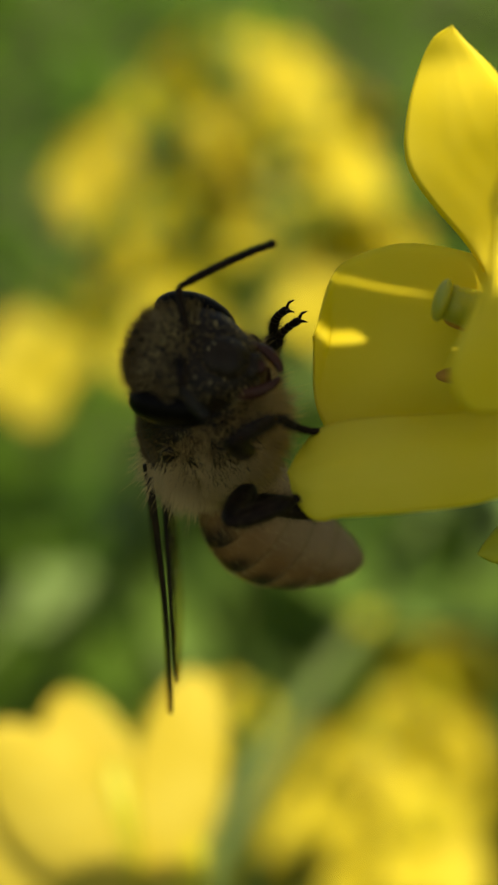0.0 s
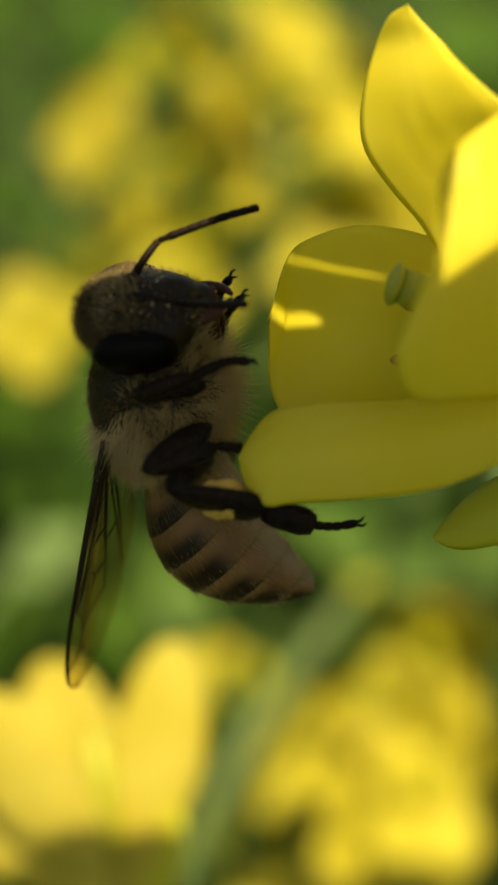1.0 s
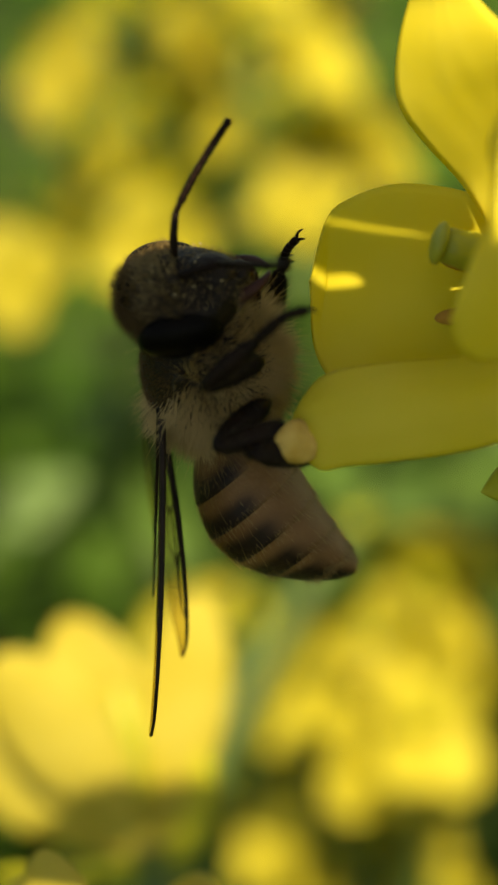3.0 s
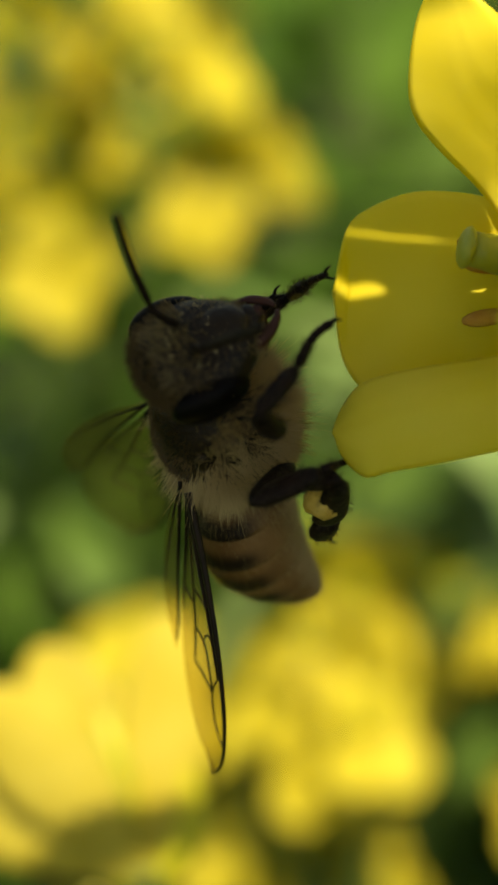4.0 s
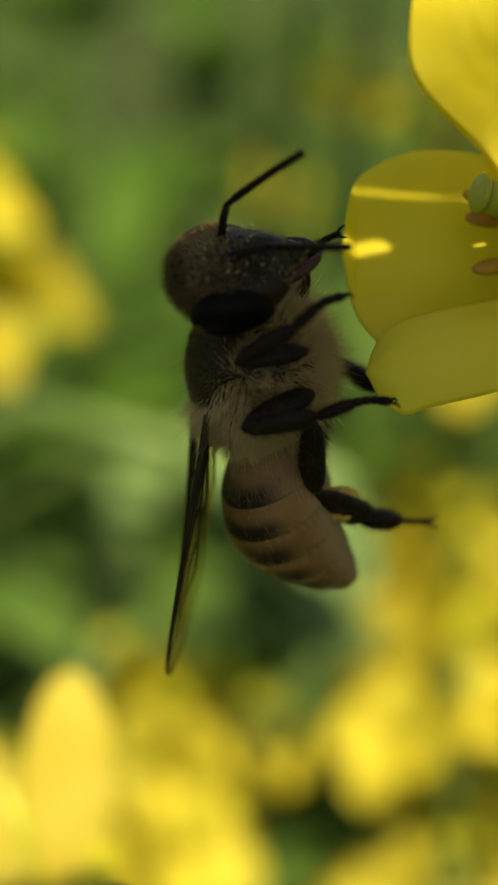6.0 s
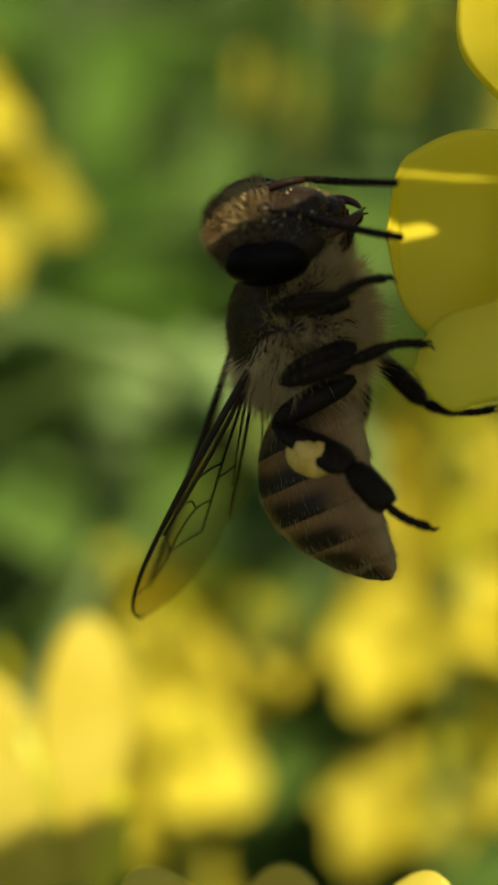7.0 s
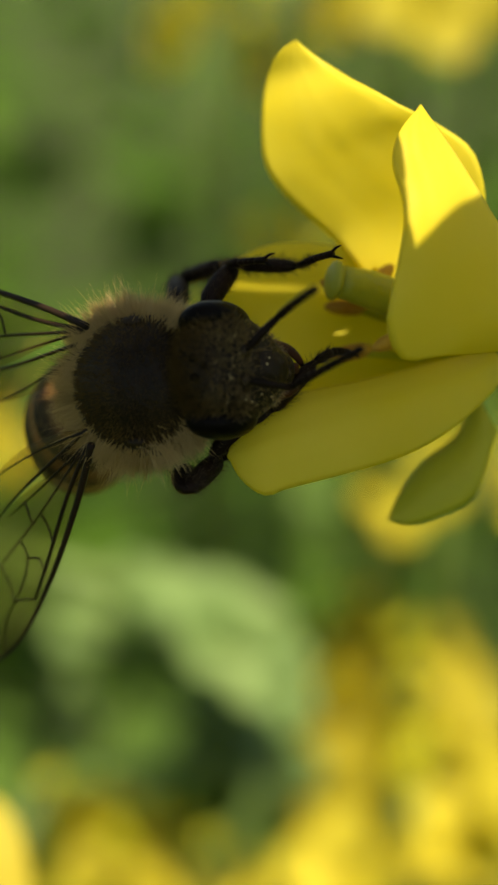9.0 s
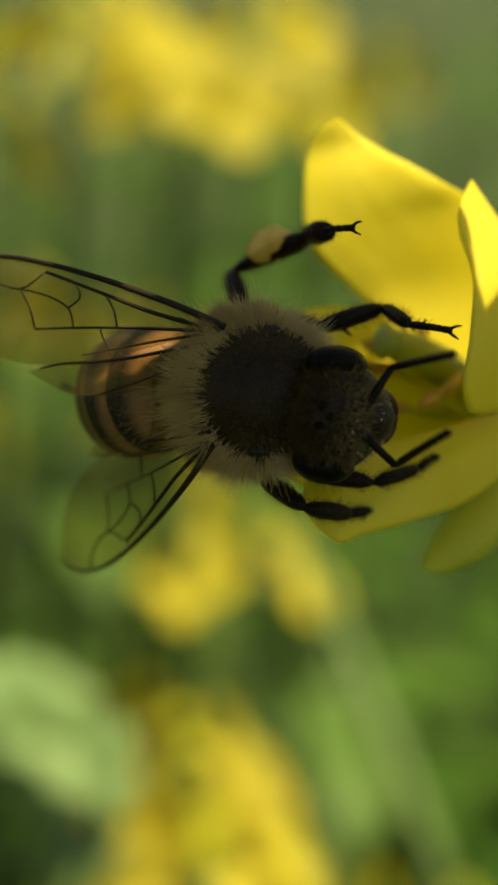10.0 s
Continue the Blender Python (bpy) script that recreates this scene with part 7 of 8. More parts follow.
    walk(bee_parts['lf_femur'], [
        (0, pose(0.001350, 0.002150, -0.001300, -0.0, 8.7, 175.6)),
        (0.25, pose(0.001350, 0.002150, -0.001300, 0.0, 8.7, 175.6)),
        (0.5, pose(0.001350, 0.002150, -0.001300, -0.0, 8.7, 175.6)),
        (0.75, pose(0.001350, 0.002150, -0.001300, 0.0, 8.7, 175.6)),
        (1, pose(0.001350, 0.002150, -0.001300, -0.0, 8.7, 175.6)),
        (1.25, pose(0.001350, 0.002150, -0.001300, 0.0, 8.7, 175.6)),
        (1.5, pose(0.001350, 0.002150, -0.001300, -0.0, 8.7, 175.6)),
        (1.75, pose(0.001350, 0.002150, -0.001300, 10.7, 25.3, 121.2)),
        (2, pose(0.001350, 0.002150, -0.001300, 0.0, 42.6, 57.7)),
        (2.25, pose(0.001350, 0.002150, -0.001300, 10.7, 25.3, 121.2)),
        (2.5, pose(0.001350, 0.002150, -0.001300, -0.0, 8.7, 175.6)),
        (2.75, pose(0.001350, 0.002150, -0.001300, 4.6, 17.7, 167.4)),
        (3, pose(0.001350, 0.002150, -0.001300, 8.0, 27.3, 159.4)),
        (3.25, pose(0.001350, 0.002150, -0.001300, 10.1, 37.2, 151.2)),
        (3.5, pose(0.001350, 0.002150, -0.001300, 10.5, 47.2, 142.2)),
        (3.75, pose(0.001350, 0.002150, -0.001300, 8.1, 57.2, 131.0)),
        (4, pose(0.001350, 0.002150, -0.001300, 0.0, 66.5, 114.6)),
        (4.25, pose(0.001350, 0.002150, -0.001300, 3.5, 69.0, 64.0)),
        (4.5, pose(0.001350, 0.002150, -0.001300, -0.0, 71.5, 6.8)),
        (4.75, pose(0.001350, 0.002150, -0.001300, 35.5, 34.4, 113.2)),
        (5, pose(0.001350, 0.002150, -0.001300, -0.0, 8.7, 175.6)),
        (5.25, pose(0.001350, 0.002150, -0.001300, 1.8, 11.8, 118.1)),
        (5.5, pose(0.001350, 0.002150, -0.001300, -0.0, 15.0, 59.9)),
        (5.75, pose(0.001350, 0.002150, -0.001300, 1.0, 14.2, 79.4)),
        (6, pose(0.001350, 0.002150, -0.001300, 1.6, 13.1, 98.8)),
        (6.25, pose(0.001350, 0.002150, -0.001300, 1.8, 11.8, 118.1)),
        (6.5, pose(0.001350, 0.002150, -0.001300, 1.6, 10.6, 137.3)),
        (6.75, pose(0.001350, 0.002150, -0.001300, 0.9, 9.5, 156.5)),
        (7, pose(0.001350, 0.002150, -0.001300, -0.0, 8.7, 175.6)),
        (7.25, pose(0.001350, 0.002150, -0.001300, 13.0, 21.9, 98.4)),
        (7.5, pose(0.001350, 0.002150, -0.001300, 0.0, 36.2, 11.3)),
        (7.7, pose(0.001350, 0.002150, -0.001300, -0.0, 8.7, 175.6)),
        (8, pose(0.001350, 0.002150, -0.001300, -0.0, 54.1, 39.0)),
        (8.25, pose(0.001350, 0.002150, -0.001300, 18.0, 30.1, 116.6)),
        (8.5, pose(0.001350, 0.002150, -0.001300, -0.0, 8.7, 175.6)),
        (8.75, pose(0.001350, 0.002150, -0.001300, 8.0, 27.8, 139.4)),
        (9, pose(0.001350, 0.002150, -0.001300, -0.0, 47.4, 95.7)),
        (9.25, pose(0.001350, 0.002150, -0.001300, -0.1, 44.0, 92.6)),
        (9.5, pose(0.001350, 0.002150, -0.001300, 0.0, 40.7, 89.6)),
        (9.75, pose(0.001350, 0.002150, -0.001300, -2.3, 33.9, 57.3)),
        (10, pose(0.001350, 0.002150, -0.001300, -0.0, 27.1, 27.5)),
    ])
    walk(bee_parts['lf_tibia'], [
        (0, pose(-0.000818, 0.002317, -0.001634, -0.0, 8.3, 2.6)),
        (0.25, pose(-0.000818, 0.002317, -0.001633, 0.0, 8.3, 2.6)),
        (0.5, pose(-0.000818, 0.002317, -0.001634, -0.0, 8.3, 2.6)),
        (0.75, pose(-0.000818, 0.002317, -0.001633, 0.0, 8.3, 2.6)),
        (1, pose(-0.000818, 0.002317, -0.001634, -0.0, 8.3, 2.6)),
        (1.25, pose(-0.000818, 0.002317, -0.001633, 0.0, 8.3, 2.6)),
        (1.5, pose(-0.000818, 0.002317, -0.001634, -0.0, 8.3, 2.6)),
        (1.75, pose(0.000318, 0.003851, -0.002239, 0.1, 8.9, -21.9)),
        (2, pose(0.002216, 0.003517, -0.002790, 0.0, 9.6, -46.5)),
        (2.25, pose(0.000318, 0.003851, -0.002239, 0.1, 8.9, -21.9)),
        (2.5, pose(-0.000818, 0.002317, -0.001634, -0.0, 8.3, 2.6)),
        (2.75, pose(-0.000695, 0.002608, -0.001969, -0.2, 7.7, -3.9)),
        (3, pose(-0.000480, 0.002838, -0.002308, -0.3, 7.1, -10.3)),
        (3.25, pose(-0.000187, 0.002993, -0.002629, -0.3, 6.5, -16.7)),
        (3.5, pose(0.000169, 0.003065, -0.002915, -0.3, 5.9, -23.2)),
        (3.75, pose(0.000567, 0.003050, -0.003149, -0.2, 5.3, -29.6)),
        (4, pose(0.000984, 0.002948, -0.003317, 0.0, 4.7, -36.0)),
        (4.25, pose(0.001696, 0.002860, -0.003353, 0.1, 8.7, -38.2)),
        (4.5, pose(0.002044, 0.002233, -0.003386, 0.0, 12.8, -40.4)),
        (4.75, pose(0.000637, 0.003818, -0.002544, 0.4, 10.5, -18.8)),
        (5, pose(-0.000818, 0.002317, -0.001634, -0.0, 8.3, 2.6)),
        (5.25, pose(0.000335, 0.004049, -0.001752, 1.7, 13.4, -33.3)),
        (5.5, pose(0.002415, 0.003989, -0.001869, 0.0, 18.6, -70.1)),
        (5.75, pose(0.001742, 0.004247, -0.001838, 1.0, 17.0, -57.7)),
        (6, pose(0.001022, 0.004268, -0.001798, 1.6, 15.3, -45.5)),
        (6.25, pose(0.000335, 0.004049, -0.001752, 1.7, 13.4, -33.3)),
        (6.5, pose(-0.000240, 0.003615, -0.001705, 1.5, 11.6, -21.3)),
        (6.75, pose(-0.000640, 0.003016, -0.001664, 0.9, 9.9, -9.3)),
        (7, pose(-0.000818, 0.002317, -0.001634, -0.0, 8.3, 2.6)),
        (7.25, pose(0.001053, 0.004169, -0.002122, 1.9, 13.1, -37.9)),
        (7.5, pose(0.003092, 0.002499, -0.002598, 0.0, 18.0, -79.3)),
        (7.7, pose(-0.000818, 0.002317, -0.001634, -0.0, 8.3, 2.6)),
        (8, pose(0.002351, 0.002962, -0.003083, 0.0, -23.5, -35.2)),
        (8.25, pose(0.000499, 0.003852, -0.002404, -2.7, -7.6, -15.9)),
        (8.5, pose(-0.000818, 0.002317, -0.001634, -0.0, 8.3, 2.6)),
        (8.75, pose(-0.000128, 0.003416, -0.002327, 0.3, 15.4, -1.9)),
        (9, pose(0.001202, 0.003631, -0.002920, 0.0, 22.5, -6.5)),
        (9.25, pose(0.001279, 0.003730, -0.002830, 0.3, 12.2, -3.7)),
        (9.5, pose(0.001360, 0.003817, -0.002736, -0.0, 1.9, -1.0)),
        (9.75, pose(0.002337, 0.003687, -0.002526, -3.3, -23.5, -13.1)),
        (10, pose(0.003086, 0.003055, -0.002303, 0.0, -49.0, -27.8)),
    ])
    walk(bee_parts['lf_tarsus'], [
        (0, pose(0.001159, 0.002407, -0.001923, -0.0, 4.1, -11.3)),
        (0.25, pose(0.001159, 0.002407, -0.001921, -0.0, 4.1, -11.3)),
        (0.5, pose(0.001159, 0.002407, -0.001923, -0.0, 4.1, -11.3)),
        (0.75, pose(0.001159, 0.002407, -0.001921, -0.0, 4.1, -11.3)),
        (1, pose(0.001159, 0.002407, -0.001923, -0.0, 4.1, -11.3)),
        (1.25, pose(0.001159, 0.002407, -0.001921, -0.0, 4.1, -11.3)),
        (1.5, pose(0.001159, 0.002407, -0.001923, -0.0, 4.1, -11.3)),
        (1.75, pose(0.002151, 0.003113, -0.002550, 0.9, 10.5, -27.5)),
        (2, pose(0.003573, 0.002087, -0.003125, 0.0, 17.0, -44.1)),
        (2.25, pose(0.002151, 0.003113, -0.002550, 0.9, 10.5, -27.5)),
        (2.5, pose(0.001159, 0.002407, -0.001923, -0.0, 4.1, -11.3)),
        (2.75, pose(0.001282, 0.002475, -0.002238, -0.0, 4.1, -15.7)),
        (3, pose(0.001472, 0.002483, -0.002556, -0.0, 4.1, -20.1)),
        (3.25, pose(0.001716, 0.002421, -0.002856, -0.0, 4.0, -24.6)),
        (3.5, pose(0.001998, 0.002283, -0.003120, -0.0, 4.0, -29.0)),
        (3.75, pose(0.002299, 0.002067, -0.003333, -0.0, 4.0, -33.4)),
        (4, pose(0.002597, 0.001778, -0.003481, 0.0, 4.0, -37.8)),
        (4.25, pose(0.003250, 0.001638, -0.003658, 0.0, 4.4, -40.3)),
        (4.5, pose(0.003530, 0.000970, -0.003830, 0.0, 4.9, -42.8)),
        (4.75, pose(0.002498, 0.003184, -0.002910, 0.1, 4.5, -27.0)),
        (5, pose(0.001159, 0.002407, -0.001923, -0.0, 4.1, -11.3)),
        (5.25, pose(0.001960, 0.002980, -0.002217, 1.5, 9.4, -41.8)),
        (5.5, pose(0.003059, 0.002206, -0.002506, -0.0, 14.8, -72.7)),
        (5.75, pose(0.002764, 0.002630, -0.002424, 0.8, 13.1, -62.3)),
        (6, pose(0.002375, 0.002892, -0.002324, 1.3, 11.3, -52.0)),
        (6.25, pose(0.001960, 0.002980, -0.002217, 1.5, 9.4, -41.8)),
        (6.5, pose(0.001585, 0.002904, -0.002108, 1.3, 7.6, -31.6)),
        (6.75, pose(0.001305, 0.002696, -0.002007, 0.8, 5.8, -21.4)),
        (7, pose(0.001159, 0.002407, -0.001923, -0.0, 4.1, -11.3)),
        (7.25, pose(0.002590, 0.002972, -0.002577, 1.0, 7.1, -49.1)),
        (7.5, pose(0.003445, 0.000629, -0.003215, 0.0, 10.1, -87.2)),
        (7.7, pose(0.001159, 0.002407, -0.001923, -0.0, 4.1, -11.3)),
        (8, pose(0.003849, 0.001905, -0.002285, -0.0, -26.0, -24.9)),
        (8.25, pose(0.002405, 0.003307, -0.002140, -0.9, -10.9, -17.9)),
        (8.5, pose(0.001159, 0.002407, -0.001923, -0.0, 4.1, -11.3)),
        (8.75, pose(0.001799, 0.003353, -0.002858, 0.9, -7.1, -2.9)),
        (9, pose(0.003038, 0.003422, -0.003686, 0.0, -18.4, 5.8)),
        (9.25, pose(0.003230, 0.003604, -0.003252, -0.0, -12.5, 6.2)),
        (9.5, pose(0.003359, 0.003781, -0.002801, 0.0, -6.6, 6.6)),
        (9.75, pose(0.004124, 0.003272, -0.001728, -1.0, -22.0, 0.5)),
        (10, pose(0.004248, 0.002443, -0.000794, -0.0, -37.5, -6.4)),
    ])
    walk(bee_parts['lm_femur'], [
        (0, pose(0.000200, 0.002500, -0.001400, 0.0, 5.7, -177.1)),
        (0.25, pose(0.000200, 0.002500, -0.001400, 0.0, 5.7, -177.1)),
        (0.5, pose(0.000200, 0.002500, -0.001400, 0.0, 5.7, -177.1)),
        (0.75, pose(0.000200, 0.002500, -0.001400, 0.0, 5.7, -177.1)),
        (1, pose(0.000200, 0.002500, -0.001400, 0.0, 5.7, -177.1)),
        (1.25, pose(0.000200, 0.002500, -0.001400, 0.0, 5.7, -177.1)),
        (1.5, pose(0.000200, 0.002500, -0.001400, 0.0, 5.7, -177.1)),
        (1.75, pose(0.000200, 0.002500, -0.001400, 0.0, 5.7, -177.1)),
        (2, pose(0.000200, 0.002500, -0.001400, 0.0, 5.7, -177.1)),
        (2.25, pose(0.000200, 0.002500, -0.001400, 0.0, 5.7, -177.1)),
        (2.5, pose(0.000200, 0.002500, -0.001400, 0.0, 5.7, -177.1)),
        (2.75, pose(0.000200, 0.002500, -0.001400, 0.0, 5.7, -177.1)),
        (3, pose(0.000200, 0.002500, -0.001400, 0.0, 5.7, -177.1)),
        (3.25, pose(0.000200, 0.002500, -0.001400, 0.0, 5.7, -177.1)),
        (3.5, pose(0.000200, 0.002500, -0.001400, 0.0, 5.7, -177.1)),
        (3.75, pose(0.000200, 0.002500, -0.001400, 0.0, 5.7, -177.1)),
        (4, pose(0.000200, 0.002500, -0.001400, 0.0, 5.7, -177.1)),
        (4.25, pose(0.000200, 0.002500, -0.001400, -5.8, 25.8, -151.0)),
        (4.5, pose(0.000200, 0.002500, -0.001400, 0.0, 46.1, -119.8)),
        (4.75, pose(0.000200, 0.002500, -0.001400, -0.0, 46.0, -127.4)),
        (5, pose(0.000200, 0.002500, -0.001400, 0.0, 45.9, -134.9)),
        (5.25, pose(0.000200, 0.002500, -0.001400, -0.1, 45.7, 179.2)),
        (5.5, pose(0.000200, 0.002500, -0.001400, -0.0, 45.6, 133.5)),
        (5.75, pose(0.000200, 0.002500, -0.001400, 2.0, 43.2, 147.2)),
        (6, pose(0.000200, 0.002500, -0.001400, 3.1, 40.5, 160.3)),
        (6.25, pose(0.000200, 0.002500, -0.001400, 3.3, 37.8, 172.8)),
        (6.5, pose(0.000200, 0.002500, -0.001400, 2.8, 35.0, -175.2)),
        (6.75, pose(0.000200, 0.002500, -0.001400, 1.7, 32.4, -163.5)),
        (7, pose(0.000200, 0.002500, -0.001400, -0.0, 30.0, -152.0)),
        (7.25, pose(0.000200, 0.002500, -0.001400, -0.0, 27.6, -152.6)),
        (7.5, pose(0.000200, 0.002500, -0.001400, 0.0, 25.3, -153.2)),
        (7.7, pose(0.000200, 0.002500, -0.001400, 0.0, 5.7, -177.1)),
        (8, pose(0.000200, 0.002500, -0.001400, 0.0, 5.7, -177.1)),
        (8.25, pose(0.000200, 0.002500, -0.001400, 0.0, 5.7, -177.1)),
        (8.5, pose(0.000200, 0.002500, -0.001400, 0.0, 5.7, -177.1)),
        (8.75, pose(0.000200, 0.002500, -0.001400, 3.1, 23.1, 165.8)),
        (9, pose(0.000200, 0.002500, -0.001400, 0.0, 40.6, 146.3)),
        (9.25, pose(0.000200, 0.002500, -0.001400, 3.1, 23.1, 165.8)),
        (9.5, pose(0.000200, 0.002500, -0.001400, 0.0, 5.7, -177.1)),
        (9.75, pose(0.000200, 0.002500, -0.001400, 0.0, 5.7, -177.1)),
        (10, pose(0.000200, 0.002500, -0.001400, 0.0, 5.7, -177.1)),
    ])
    walk(bee_parts['lm_tibia'], [
        (0, pose(-0.002185, 0.002381, -0.001639, 0.0, 6.8, 3.1)),
        (0.25, pose(-0.002185, 0.002379, -0.001638, -0.0, 6.8, 3.1)),
        (0.5, pose(-0.002185, 0.002381, -0.001639, 0.0, 6.8, 3.1)),
        (0.75, pose(-0.002185, 0.002379, -0.001638, -0.0, 6.8, 3.1)),
        (1, pose(-0.002185, 0.002381, -0.001639, 0.0, 6.8, 3.1)),
        (1.25, pose(-0.002185, 0.002379, -0.001638, -0.0, 6.8, 3.1)),
        (1.5, pose(-0.002185, 0.002381, -0.001639, 0.0, 6.8, 3.1)),
        (1.75, pose(-0.002185, 0.002379, -0.001638, -0.0, 6.8, 3.1)),
        (2, pose(-0.002185, 0.002381, -0.001639, 0.0, 6.8, 3.1)),
        (2.25, pose(-0.002185, 0.002379, -0.001638, -0.0, 6.8, 3.1)),
        (2.5, pose(-0.002185, 0.002381, -0.001639, 0.0, 6.8, 3.1)),
        (2.75, pose(-0.002185, 0.002379, -0.001638, -0.0, 6.8, 3.1)),
        (3, pose(-0.002185, 0.002379, -0.001638, -0.0, 6.8, 3.1)),
        (3.25, pose(-0.002185, 0.002379, -0.001638, -0.0, 6.8, 3.1)),
        (3.5, pose(-0.002185, 0.002379, -0.001638, -0.0, 6.8, 3.1)),
        (3.75, pose(-0.002185, 0.002379, -0.001638, -0.0, 6.8, 3.1)),
        (4, pose(-0.002185, 0.002381, -0.001639, 0.0, 6.8, 3.1)),
        (4.25, pose(-0.001690, 0.001451, -0.002444, 5.6, 23.8, -27.8)),
        (4.5, pose(-0.000627, 0.001057, -0.003130, 0.0, 41.1, -63.2)),
        (4.75, pose(-0.000812, 0.001175, -0.003126, -2.9, 25.8, -84.0)),
        (5, pose(-0.000980, 0.001316, -0.003122, -0.0, 10.5, -102.3)),
        (5.25, pose(-0.001475, 0.002522, -0.003119, -0.6, 15.3, -87.7)),
        (5.5, pose(-0.000956, 0.003718, -0.003115, -0.0, 20.1, -72.8)),
        (5.75, pose(-0.001271, 0.003447, -0.003043, 1.9, 23.0, -84.4)),
        (6, pose(-0.001517, 0.003115, -0.002960, 3.1, 26.2, -96.1)),
        (6.25, pose(-0.001683, 0.002738, -0.002869, 3.7, 29.5, -108.1)),
        (6.5, pose(-0.001759, 0.002334, -0.002776, 3.4, 32.9, -120.6)),
        (6.75, pose(-0.001743, 0.001923, -0.002685, 2.2, 36.1, -133.5)),
        (7, pose(-0.001635, 0.001524, -0.002600, 0.0, 39.0, -147.1)),
        (7.25, pose(-0.001688, 0.001522, -0.002514, -0.1, 45.7, -145.5)),
        (7.5, pose(-0.001736, 0.001521, -0.002427, -0.0, 52.4, -143.7)),
        (7.7, pose(-0.002185, 0.002381, -0.001639, 0.0, 6.8, 3.1)),
        (8, pose(-0.002185, 0.002381, -0.001639, 0.0, 6.8, 3.1)),
        (8.25, pose(-0.002185, 0.002379, -0.001638, -0.0, 6.8, 3.1)),
        (8.5, pose(-0.002185, 0.002381, -0.001639, 0.0, 6.8, 3.1)),
        (8.75, pose(-0.001940, 0.003041, -0.002342, 0.0, 0.8, 3.6)),
        (9, pose(-0.001315, 0.003510, -0.002963, 0.0, -5.1, 4.0)),
        (9.25, pose(-0.001940, 0.003041, -0.002342, 0.0, 0.8, 3.6)),
        (9.5, pose(-0.002185, 0.002381, -0.001639, 0.0, 6.8, 3.1)),
        (9.75, pose(-0.002185, 0.002379, -0.001638, -0.0, 6.8, 3.1)),
        (10, pose(-0.002185, 0.002381, -0.001639, 0.0, 6.8, 3.1)),
    ])
